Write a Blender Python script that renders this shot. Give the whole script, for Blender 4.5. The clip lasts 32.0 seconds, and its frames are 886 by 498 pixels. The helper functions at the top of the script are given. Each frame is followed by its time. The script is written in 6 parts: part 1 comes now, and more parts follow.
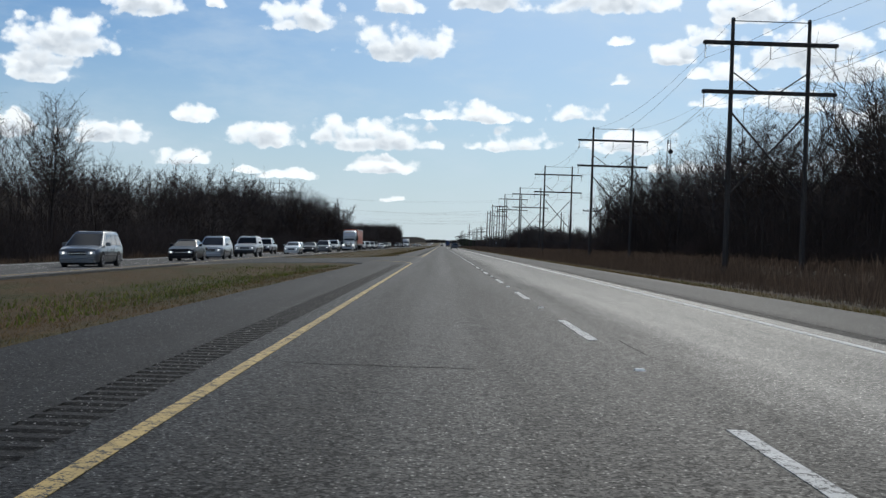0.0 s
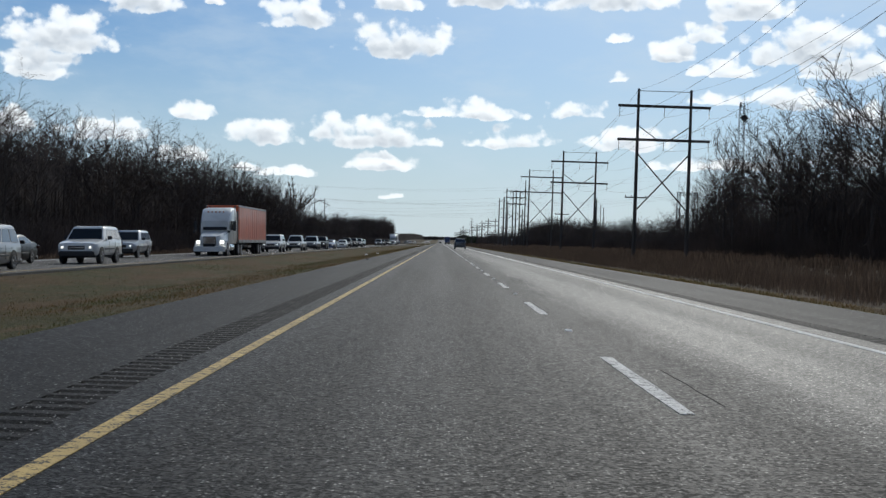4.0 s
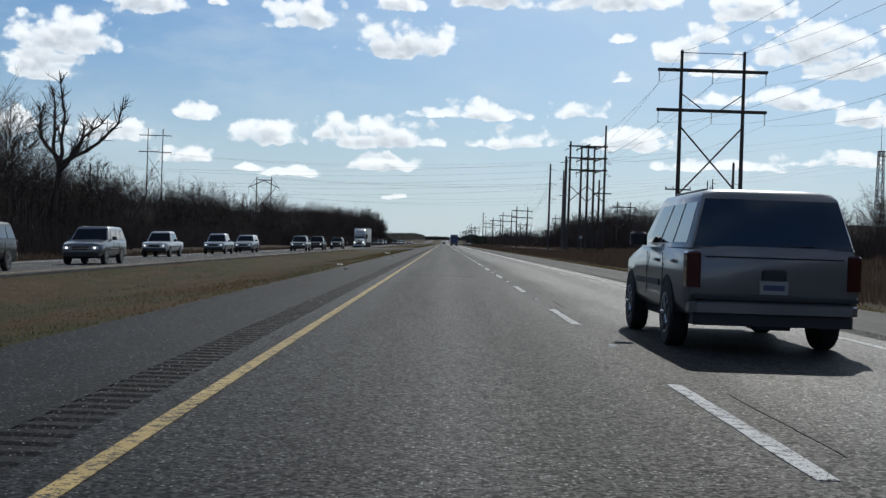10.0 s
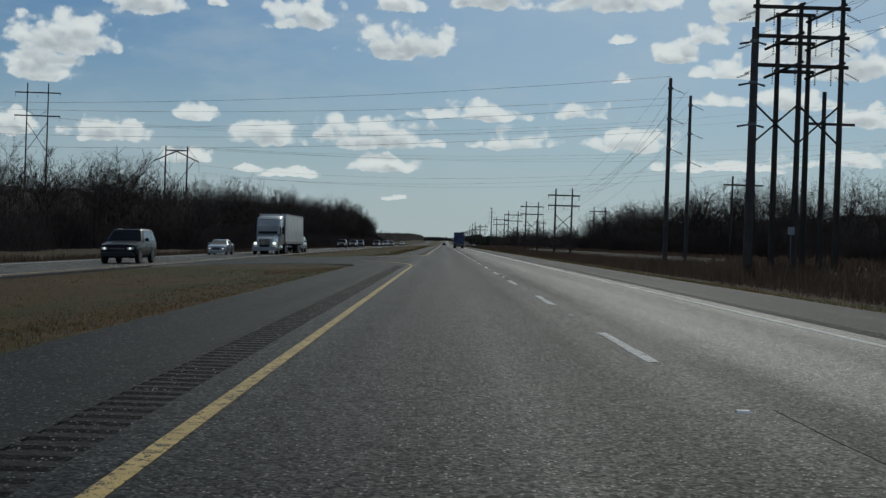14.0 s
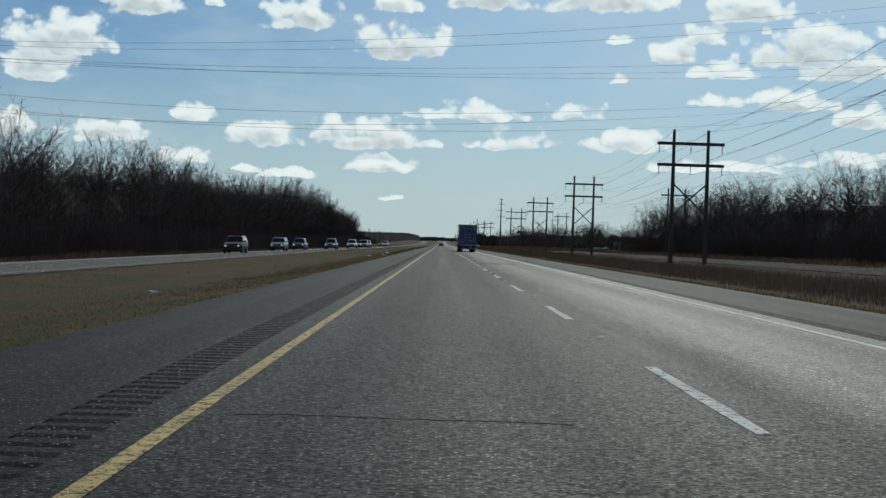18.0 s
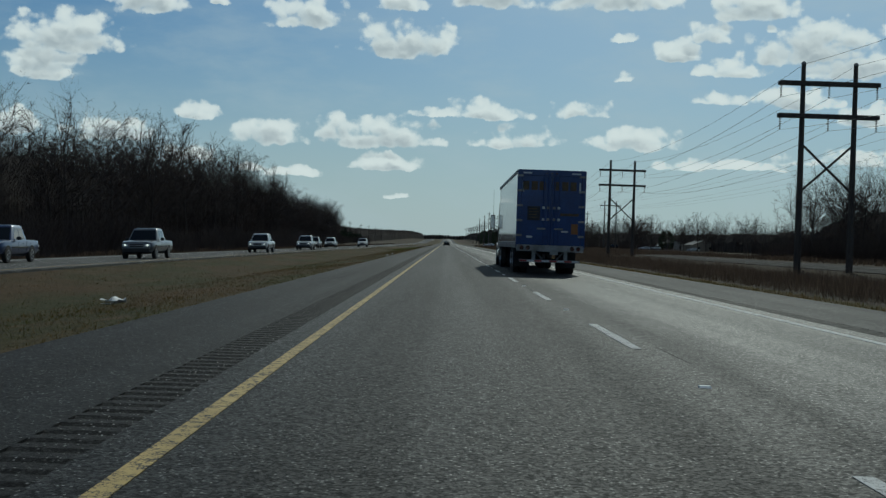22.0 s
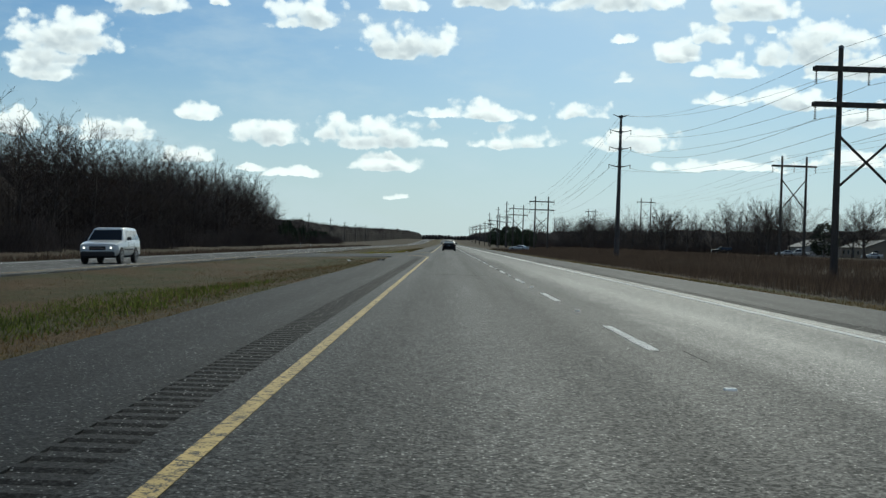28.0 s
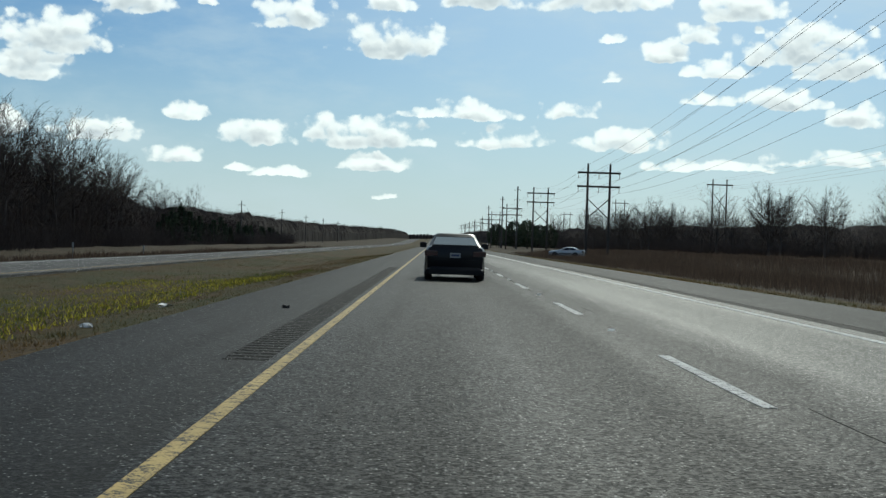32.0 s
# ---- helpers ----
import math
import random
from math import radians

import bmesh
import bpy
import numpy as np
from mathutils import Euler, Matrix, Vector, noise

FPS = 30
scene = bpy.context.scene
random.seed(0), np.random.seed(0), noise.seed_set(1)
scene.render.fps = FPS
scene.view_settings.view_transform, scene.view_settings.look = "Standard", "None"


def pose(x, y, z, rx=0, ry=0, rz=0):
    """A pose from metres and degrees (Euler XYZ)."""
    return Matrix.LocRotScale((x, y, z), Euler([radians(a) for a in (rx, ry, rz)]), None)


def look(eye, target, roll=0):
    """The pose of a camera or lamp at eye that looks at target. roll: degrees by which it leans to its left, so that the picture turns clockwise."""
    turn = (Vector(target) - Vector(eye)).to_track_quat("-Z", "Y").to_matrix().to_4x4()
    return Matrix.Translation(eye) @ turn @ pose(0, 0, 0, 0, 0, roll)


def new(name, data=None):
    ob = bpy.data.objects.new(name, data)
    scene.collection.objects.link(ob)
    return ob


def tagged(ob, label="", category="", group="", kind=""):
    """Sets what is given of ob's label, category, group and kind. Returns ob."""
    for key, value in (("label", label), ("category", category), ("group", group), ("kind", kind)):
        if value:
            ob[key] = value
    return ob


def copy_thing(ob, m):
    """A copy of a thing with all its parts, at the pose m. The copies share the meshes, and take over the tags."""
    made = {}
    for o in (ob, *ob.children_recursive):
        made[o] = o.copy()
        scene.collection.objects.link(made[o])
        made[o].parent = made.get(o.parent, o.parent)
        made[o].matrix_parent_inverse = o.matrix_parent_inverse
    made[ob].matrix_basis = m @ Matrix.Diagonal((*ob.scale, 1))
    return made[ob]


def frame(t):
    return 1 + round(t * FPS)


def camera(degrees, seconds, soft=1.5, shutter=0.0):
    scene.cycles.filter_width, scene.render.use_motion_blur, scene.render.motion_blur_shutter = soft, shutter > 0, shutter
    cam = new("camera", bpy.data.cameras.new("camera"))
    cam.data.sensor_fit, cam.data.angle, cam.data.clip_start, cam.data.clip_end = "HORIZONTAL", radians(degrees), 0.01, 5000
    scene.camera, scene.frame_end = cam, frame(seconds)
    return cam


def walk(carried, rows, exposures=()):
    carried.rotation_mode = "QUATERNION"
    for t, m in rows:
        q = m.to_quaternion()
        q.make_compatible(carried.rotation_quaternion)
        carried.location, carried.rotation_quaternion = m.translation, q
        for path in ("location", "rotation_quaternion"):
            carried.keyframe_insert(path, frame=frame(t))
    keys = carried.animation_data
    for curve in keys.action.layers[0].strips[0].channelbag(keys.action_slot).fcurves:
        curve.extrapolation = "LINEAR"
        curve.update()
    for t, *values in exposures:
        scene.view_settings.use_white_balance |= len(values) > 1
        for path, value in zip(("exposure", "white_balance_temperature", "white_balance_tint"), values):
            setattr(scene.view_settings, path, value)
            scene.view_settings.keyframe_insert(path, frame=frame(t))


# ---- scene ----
# ---- the camera and its drive ----
cam = camera(38.32, 32.0, soft=1.4)
EYE_HEIGHT = 1.146
LEAN = 1.915
# seconds, across, along, tilt, turn to the right
WALK = (
    (0.0, 1.758, -3.95, -0.183, 0.064), (0.5, 1.782, 13.59, -0.191, 0.174), (1.0, 1.835, 31.11, -0.241, 0.253), (1.5, 1.912, 48.54, -0.31, 0.24),
    (2.0, 1.97, 66.1, -0.355, 0.126), (2.5, 1.945, 84.23, -0.294, 0.063), (3.0, 1.93, 101.91, -0.269, 0.087), (3.5, 1.954, 119.73, -0.311, 0.116),
    (5.5, 1.791, 189.18, -0.289, 0.136), (6.0, 1.779, 206.36, -0.259, 0.151), (6.5, 1.75, 223.66, -0.264, 0.014), (7.0, 1.719, 241.03, -0.268, -0.068),
    (7.5, 1.686, 258.54, -0.187, 0.013), (8.0, 1.673, 275.93, -0.155, 0.046), (8.5, 1.675, 294.29, -0.196, 0.117), (9.0, 1.693, 312.29, -0.301, 0.109),
    (9.5, 1.697, 329.55, -0.243, 0.068), (10.0, 1.695, 347.06, -0.301, -0.017), (10.5, 1.681, 364.7, -0.424, -0.17), (11.0, 1.626, 382.24, -0.38, -0.169),
    (11.5, 1.601, 399.83, -0.364, -0.068), (12.0, 1.563, 417.27, -0.355, -0.031), (12.5, 1.561, 434.58, -0.381, -0.113), (13.0, 1.563, 452.3, -0.239, -0.043),
    (13.5, 1.568, 469.49, -0.247, -0.05), (14.0, 1.511, 486.83, -0.258, -0.007), (14.5, 1.419, 503.82, -0.31, 0.054), (16.5, 1.443, 573.49, -0.16, 0.101),
    (17.0, 1.483, 590.99, -0.272, 0.194), (17.5, 1.538, 608.47, -0.288, 0.129), (18.0, 1.594, 625.85, -0.245, 0.117), (18.5, 1.635, 643.04, -0.348, -0.075),
    (19.0, 1.642, 660.74, -0.248, -0.012), (19.5, 1.642, 677.83, -0.404, -0.131), (20.0, 1.652, 694.47, -0.197, -0.249), (20.5, 1.609, 712.0, -0.221, -0.231),
    (21.0, 1.549, 730.02, -0.183, -0.258), (21.5, 1.508, 748.13, -0.208, -0.27), (22.0, 1.498, 765.76, -0.322, -0.096), (22.5, 1.505, 782.21, -0.124, 0.034),
    (23.0, 1.505, 798.68, -0.11, -0.122), (23.5, 1.505, 816.44, -0.136, -0.002), (24.0, 1.475, 834.44, -0.14, -0.203), (25.0, 1.375, 869.37, -0.17, -0.114),
    (27.5, 1.331, 956.39, -0.2, -0.02), (28.0, 1.299, 973.09, -0.288, -0.093), (28.5, 1.245, 990.42, -0.283, -0.038), (29.0, 1.191, 1008.32, -0.296, 0.026),
    (29.5, 1.177, 1025.49, -0.312, 0.07), (30.0, 1.164, 1042.67, -0.215, 0.063), (30.5, 1.183, 1060.02, -0.206, 0.036), (31.0, 1.22, 1077.44, -0.154, 0.077),
    (31.5, 1.216, 1094.88, -0.181, 0.408), (32.0, 1.184, 1112.2, -0.278, 0.421),
)


def drive_pose(x, y, tilt, turn):
    return Matrix.Translation((x, y, EYE_HEIGHT)) @ pose(0, 0, 0, 90 + tilt, 0, -turn) @ pose(0, 0, 0, 0, 0, LEAN)


walk(cam, [(t, drive_pose(x, y, tilt, turn)) for t, x, y, tilt, turn in WALK],
     exposures=[(0, -0.08, 6300, 8), (10.0, -0.14, 6280, 8), (12.0, -0.25, 6250, 7), (14.0, -0.7, 6350, 3), (16.5, -0.5, 6300, 0), (18.5, -0.35, 6300, 0), (20.0, -0.6, 6200, -3),
                (23.0, -0.7, 6100, -5), (25.0, -0.5, 6200, -3), (27.5, -0.1, 6300, -2), (30.5, -0.3, 6300, -3), (32.0, -0.12, 6350, -2)])

# ---- sky and sun ----
SUN_HIGH, SUN_SIDE = radians(35), radians(13)
sun_data = bpy.data.lights.new("sun", "SUN")
sun_data.energy, sun_data.angle, sun_data.color = 2.8, radians(0.53), (1.0, 0.95, 0.87)
sun = new("sun", sun_data)
sun.matrix_world = look((math.sin(SUN_SIDE) * math.cos(SUN_HIGH) * 100, math.cos(SUN_SIDE) * math.cos(SUN_HIGH) * 100, math.sin(SUN_HIGH) * 100), (0, 0, 0))

# cumulus clouds: the middle of the flat base (degrees to the right of the road, degrees up), half the width and the height
CLOUDS_HIGH = ((-16.7, 7.5, 2.76, 1.97), (-17.8, 6.39, 1.63, 1.67), (-13.4, 9.44, 1.77, 1.48), (-10.5, 10.02, 0.74, 0.74), (-6.5, 9.26, 2.22, 1.35),
               (-2.1, 8.15, 2.51, 1.85), (-2.5, 10.15, 1.28, 1.11), (1.8, 10.4, 2.07, 1.72), (6.9, 10.38, 3.33, 1.85), (8.0, 9.05, 0.69, 0.49),
               (11.2, 8.97, 1.11, 1.11), (10.1, 8.23, 1.28, 0.99), (13.1, 9.93, 2.02, 1.48), (12.3, 7.61, 1.72, 0.84), (15.9, 8.1, 3.2, 2.09),
               (17.6, 7.42, 2.22, 1.48), (7.6, 7.36, 0.39, 0.49), (14.0, 9.4, 0.44, 0.44), (11.9, 6.34, 1.33, 0.59), (15.1, 6.12, 2.02, 1.13))
CLOUDS_LOW = ((18.3, 5.46, 1.6, 1.13), (-14.8, 3.9, 2.02, 1.4), (-11.3, 5.01, 1.01, 0.89), (-11.7, 3.06, 1.43, 0.86), (-8.2, 4.09, 1.77, 1.4),
              (-5.0, 4.38, 1.43, 1.23), (-3.0, 4.1, 2.96, 1.53), (1.7, 5.52, 1.77, 0.94), (-0.4, 5.61, 1.28, 0.44), (5.8, 5.66, 1.53, 0.89),
              (3.1, 4.31, 2.12, 0.99), (8.1, 4.29, 2.34, 1.08), (-2.7, 3.1, 1.65, 0.89), (-7.0, 2.71, 1.18, 0.49), (-8.7, 2.94, 0.81, 0.34),
              (-2.3, 1.85, 0.59, 0.25), (12.0, 3.53, 2.71, 0.54), (17.0, 3.76, 2.71, 0.84), (-18.9, 3.98, 1.11, 1.28))


class Nodes:
    """Short names for building a node tree."""

    def __init__(self, tree):
        self.tree = tree
        tree.nodes.clear()

    def add(self, kind, **settings):
        node = self.tree.nodes.new(kind)
        for key, value in settings.items():
            if key == "op":
                node.operation = value
            elif key == "blend":
                node.blend_type = value
            elif key == "data":
                node.data_type = value
        return node

    def link(self, a, b):
        self.tree.links.new(a, b)

    def put(self, socket, value):
        if isinstance(value, bpy.types.NodeSocket):
            self.link(value, socket)
        elif value is not None:
            socket.default_value = value

    def math(self, op, a, b=None, c=None):
        node = self.add("ShaderNodeMath", op=op)
        for socket, value in zip(node.inputs, (a, b, c)):
            self.put(socket, value)
        return node.outputs[0]

    def vec(self, op, a, b=None):
        node = self.add("ShaderNodeVectorMath", op=op)
        self.put(node.inputs[0], a)
        self.put(node.inputs[1], b)
        return node.outputs["Value"] if op in ("LENGTH", "DOT_PRODUCT") else node.outputs[0]

    def noise(self, where, scale, detail=4.0, rough=0.55, color=False):
        node = self.add("ShaderNodeTexNoise")
        self.put(node.inputs["Vector"], where)
        self.put(node.inputs["Scale"], scale)
        self.put(node.inputs["Detail"], detail)
        self.put(node.inputs["Roughness"], rough)
        return node.outputs["Color" if color else "Fac"]

    def ramp(self, value, low, high, to_low=0.0, to_high=1.0, smooth=True):
        node = self.add("ShaderNodeMapRange")
        node.interpolation_type = "SMOOTHSTEP" if smooth else "LINEAR"
        self.put(node.inputs[0], value)
        for socket, v in zip(node.inputs[1:5], (low, high, to_low, to_high)):
            self.put(socket, v)
        return node.outputs[0]

    def mix(self, fac, a, b, blend="MIX"):
        node = self.add("ShaderNodeMix", data="RGBA", blend=blend)
        self.put(node.inputs[0], fac)
        self.put(node.inputs[6], a if isinstance(a, bpy.types.NodeSocket) else (*a[:3], 1))
        self.put(node.inputs[7], b if isinstance(b, bpy.types.NodeSocket) else (*b[:3], 1))
        return node.outputs[2]

    def coord(self, kind="Object"):
        return self.add("ShaderNodeTexCoord").outputs[kind]

    def scaled(self, where, x, y, z):
        return self.vec("MULTIPLY", where, (x, y, z))


def build_sky():
    world = bpy.data.worlds.new("sky")
    world.use_nodes = True
    scene.world = world
    n = Nodes(world.node_tree)
    sky = n.add("ShaderNodeTexSky")
    sky.sky_type, sky.sun_disc = "NISHITA", False
    sky.sun_elevation, sky.sun_rotation = SUN_HIGH, SUN_SIDE
    sky.air_density, sky.dust_density, sky.ozone_density = 1.0, 0.6, 2.0
    way = n.coord("Generated")
    split = n.add("ShaderNodeSeparateXYZ")
    n.link(way, split.inputs[0])
    x, y, z = split.outputs
    side = n.math("MULTIPLY", n.math("ARCTAN2", x, y), 57.2958)
    high = n.math("MULTIPLY", n.math("ARCSINE", z), 57.2958)
    place = n.add("ShaderNodeCombineXYZ")
    n.link(side, place.inputs[0])
    n.link(high, place.inputs[1])
    at = place.outputs[0]
    # a broad and a fine warp of the clouds' outlines
    wide = n.vec("SUBTRACT", n.noise(at, 0.6, 2, 0.5, color=True), (0.5, 0.5, 0.5))
    frayed = n.vec("SUBTRACT", n.noise(at, 3.2, 3, 0.6, color=True), (0.5, 0.5, 0.5))
    bent = n.vec("ADD", at, n.vec("ADD", n.scaled(wide, 1.3, 0.5, 0), n.scaled(frayed, 0.3, 0.2, 0)))
    over = n.vec("ADD", bent, (0.1, 0.48, 0))
    inside, above = None, None
    for px, py, rx, ry in (*CLOUDS_HIGH, *CLOUDS_LOW):
        for where, first in ((bent, True), (over, False)):
            off = n.scaled(n.vec("SUBTRACT", where, (px, py + 0.18 * ry, 0)), 1 / rx, 1 / ry, 0)
            # flat below, domed above
            off = n.vec("MAXIMUM", off, n.scaled(off, 1, -4.5, 0))
            far = n.vec("DOT_PRODUCT", off, n.scaled(off, 1, 1.5, 0))
            if first:
                inside = far if inside is None else n.math("MINIMUM", inside, far)
            else:
                above = far if above is None else n.math("MINIMUM", above, far)

    def billows(where, scale):
        cells = n.add("ShaderNodeTexVoronoi")
        cells.feature = "SMOOTH_F1"
        n.put(cells.inputs["Vector"], n.scaled(where, 1, 1.25, 1))
        cells.inputs["Scale"].default_value = scale
        cells.inputs["Smoothness"].default_value = 0.6
        return cells.outputs["Distance"]

    lumps = n.math("ADD", billows(bent, 1.15), n.math("MULTIPLY", billows(bent, 2.6), 0.35))
    lumps_above = n.math("ADD", billows(n.vec("ADD", bent, (0.06, 0.16, 0)), 1.15), n.math("MULTIPLY", billows(n.vec("ADD", bent, (0.04, 0.1, 0)), 2.6), 0.35))
    body = n.math("ADD", n.math("SUBTRACT", 1.1, inside), n.math("MULTIPLY", n.math("SUBTRACT", 0.52, lumps), 1.8))
    body = n.math("ADD", body, n.math("MULTIPLY", n.math("SUBTRACT", n.noise(at, 2.6, 5, 0.62), 0.5), 0.9))
    covered = n.ramp(above, 1.3, 0.2)
    thick = n.math("ADD", n.ramp(body, -0.22, 0.4, 0.0, 0.8), n.ramp(body, 0.1, 0.9, 0.0, 0.2))
    # the same kind of clouds over the rest of the sky
    beyond = n.math("MAXIMUM", n.ramp(n.math("ABSOLUTE", side), 20.5, 23), n.ramp(high, 12.0, 13.5))
    others = n.math("ADD", n.noise(n.scaled(way, 1, 1, 1.8), 5.5, 6, 0.6), -0.56)
    thick = n.math("MAXIMUM", thick, n.math("MULTIPLY", n.ramp(others, 0.0, 0.07), n.math("MULTIPLY", beyond, n.ramp(high, 1.5, 4.0))))
    # pale haze towards the horizon, brighter below the sun
    base = n.mix(1.0, sky.outputs[0], SKY_TINT, "MULTIPLY")
    haze = n.ramp(high, -1.0, 10.0, 0.78, 0.0)
    base = n.mix(haze, base, SKY_HAZE)
    toward = n.vec("DOT_PRODUCT", way, (math.sin(SUN_SIDE) * math.cos(SUN_HIGH), math.cos(SUN_SIDE) * math.cos(SUN_HIGH), math.sin(SUN_HIGH)))
    glow = n.ramp(toward, 0.8, 1.02, 0.0, 0.8)
    base = n.mix(glow, base, SKY_GLOW)
    # thin veils of high cloud
    veil = n.ramp(n.noise(n.scaled(at, 1, 2.6, 1), 0.16, 6, 0.6), 0.42, 0.72, 0.0, 0.35)
    base = n.mix(veil, base, SKY_VEIL)
    lit = n.math("MULTIPLY", n.math("SUBTRACT", lumps_above, lumps), 0.8)
    depth = n.math("ADD", n.math("MULTIPLY", n.ramp(body, 0.2, 1.2), 0.25), n.math("MULTIPLY", covered, 0.62))
    shade = n.ramp(n.math("SUBTRACT", depth, lit), 0.25, 1.1, 0.0, 1.0)
    cloud = n.mix(shade, CLOUD_EDGE, CLOUD_CORE)
    out = n.mix(n.math("MULTIPLY", thick, 0.97), base, cloud)
    back = n.add("ShaderNodeBackground")
    n.put(back.inputs["Color"], out)
    back.inputs["Strength"].default_value = 0.1
    end = n.add("ShaderNodeOutputWorld")
    n.link(back.outputs[0], end.inputs[0])


SKY_TINT = (0.41, 0.56, 0.74)
SKY_HAZE = (6.4, 7.4, 8.2)
SKY_GLOW = (7.6, 8.9, 10.0)
SKY_VEIL = (6.6, 7.6, 8.5)
CLOUD_EDGE = (11.2, 11.4, 11.5)
CLOUD_CORE = (6.2, 6.7, 7.3)
build_sky()

# ---- materials ----
def material(name, color, rough=0.6, metal=0.0, color2=None, scale=3.0, fine=0.0, bump=0.0, bump_scale=40.0, stretch=(1, 1, 1), coat=0.0, vary=0.0,
             specular=0.5, glow=None):
    """A surface with two scales of variation, optional relief and a change of tone from piece to piece."""
    mat = bpy.data.materials.new(name)
    mat.use_nodes = True
    n = Nodes(mat.node_tree)
    shader, end = n.add("ShaderNodeBsdfPrincipled"), n.add("ShaderNodeOutputMaterial")
    n.link(shader.outputs[0], end.inputs[0])
    tint = (*color, 1)
    where = n.scaled(n.coord("Object"), *stretch)
    if color2:
        large = n.ramp(n.noise(where, scale, 5, 0.6), 0.35, 0.65)
        tint = n.mix(large, color, color2)
    if fine:
        grain = n.ramp(n.noise(where, scale * 14, 3, 0.7), 0.25, 0.75, 1 - fine, 1 + fine)
        tint = n.mix(1.0, tint if color2 else (*color, 1), grain, "MULTIPLY")
    if vary:
        info = n.add("ShaderNodeObjectInfo")
        tone = n.ramp(info.outputs["Random"], 0, 1, 1 - vary, 1 + vary, False)
        tint = n.mix(1.0, tint if isinstance(tint, bpy.types.NodeSocket) else color, tone, "MULTIPLY")
    n.put(shader.inputs["Base Color"], tint)
    shader.inputs["Roughness"].default_value = rough
    shader.inputs["Metallic"].default_value = metal
    shader.inputs["Specular IOR Level"].default_value = specular
    shader.inputs["Coat Weight"].default_value = coat
    shader.inputs["Coat Roughness"].default_value = 0.06
    if glow:
        shader.inputs["Emission Color"].default_value = (*glow[:3], 1)
        shader.inputs["Emission Strength"].default_value = glow[3]
    if bump:
        lift = n.add("ShaderNodeBump")
        lift.inputs["Strength"].default_value = bump
        lift.inputs["Distance"].default_value = 0.02
        n.link(n.noise(where, bump_scale, 4, 0.65), lift.inputs["Height"])
        n.link(lift.outputs[0], shader.inputs["Normal"])
    return mat


def asphalt(name, tone, warm=(1.0, 0.97, 0.93), tracks=True, rough=0.64):
    """Worn asphalt: chips coloured bright as sun glints, long stains, darker wheel tracks with a little polish."""
    mat = bpy.data.materials.new(name)
    mat.use_nodes = True
    n = Nodes(mat.node_tree)
    shader, end = n.add("ShaderNodeBsdfPrincipled"), n.add("ShaderNodeOutputMaterial")
    n.link(shader.outputs[0], end.inputs[0])
    where = n.coord("Object")
    base = n.mix(n.ramp(n.noise(n.scaled(where, 1, 0.02, 1), 1.6, 4, 0.55), 0.3, 0.7), [tone * w * 0.88 for w in warm], [tone * w * 1.12 for w in warm])
    patchy = n.ramp(n.noise(n.scaled(where, 1, 0.3, 1), 0.3, 3, 0.5), 0.35, 0.7, 0.93, 1.06)
    base = n.mix(1.0, base, patchy, "MULTIPLY")
    # sparse chips in the dark binder, their glints painted in as pale colour
    grains = n.add("ShaderNodeTexVoronoi")
    n.link(where, grains.inputs["Vector"])
    grains.inputs["Scale"].default_value = 46.0
    own = n.vec("DOT_PRODUCT", grains.outputs["Color"], (1, 0, 0))
    chip = n.math("MULTIPLY", n.ramp(own, 0.84, 0.99), n.ramp(grains.outputs["Distance"], 0.42, 0.22))
    stone = n.math("MULTIPLY", n.ramp(own, 0.1, 0.8, 0.82, 1.28), n.ramp(grains.outputs["Distance"], 0.62, 0.3, 0.55, 1.0))
    base = n.mix(1.0, base, stone, "MULTIPLY")
    base = n.mix(n.math("MULTIPLY", chip, 0.9), base, (tone * 16.0, tone * 15.6, tone * 14.8))
    pits = n.ramp(n.noise(where, 120, 3, 0.75), 0.38, 0.62, 0.78, 1.25)
    base = n.mix(1.0, base, pits, "MULTIPLY")
    mottle = n.ramp(n.noise(n.scaled(where, 1, 0.6, 1), 3.0, 5, 0.65), 0.36, 0.64, 0.93, 1.08)
    base = n.mix(1.0, base, mottle, "MULTIPLY")
    roughness = n.ramp(n.noise(n.scaled(where, 1, 0.02, 1), 1.5, 3, 0.5), 0.3, 0.7, rough - 0.02, rough + 0.03)
    if tracks:
        split = n.add("ShaderNodeSeparateXYZ")
        n.link(where, split.inputs[0])
        wave = n.math("COSINE", n.math("MULTIPLY", split.outputs[0], 2 * math.pi / 1.83))
        wobble = n.ramp(n.noise(n.scaled(where, 0.3, 0.02, 0), 1.0, 3), 0.2, 0.8, 0.5, 1.2)
        track = n.math("MULTIPLY", n.ramp(wave, -0.6, 0.9), wobble)
        base = n.mix(1.0, base, n.ramp(track, 0, 1, 0.9, 1.1, False), "MULTIPLY")
        # the outer lane is coloured paler for the sun's sheen; darker round the lane line
        across = n.math("ADD", split.outputs[0], n.ramp(n.noise(n.scaled(where, 0.6, 0.12, 0), 1.0, 5, 0.65), 0.3, 0.7, -0.22, 0.22))
        pale = n.math("MULTIPLY", n.ramp(across, 4.05, 4.8, 0.8, 1.75), n.ramp(across, 2.6, 3.5, 1.12, 1.0))
        pale = n.math("MULTIPLY", pale, n.ramp(n.math("ABSOLUTE", n.math("SUBTRACT", across, 5.55)), 0.0, 0.6, 0.86, 1.0))
        base = n.mix(1.0, base, pale, "MULTIPLY")
        roughness = n.math("SUBTRACT", roughness, n.math("MULTIPLY", track, 0.04))
    n.put(shader.inputs["Base Color"], base)
    n.put(shader.inputs["Roughness"], roughness)
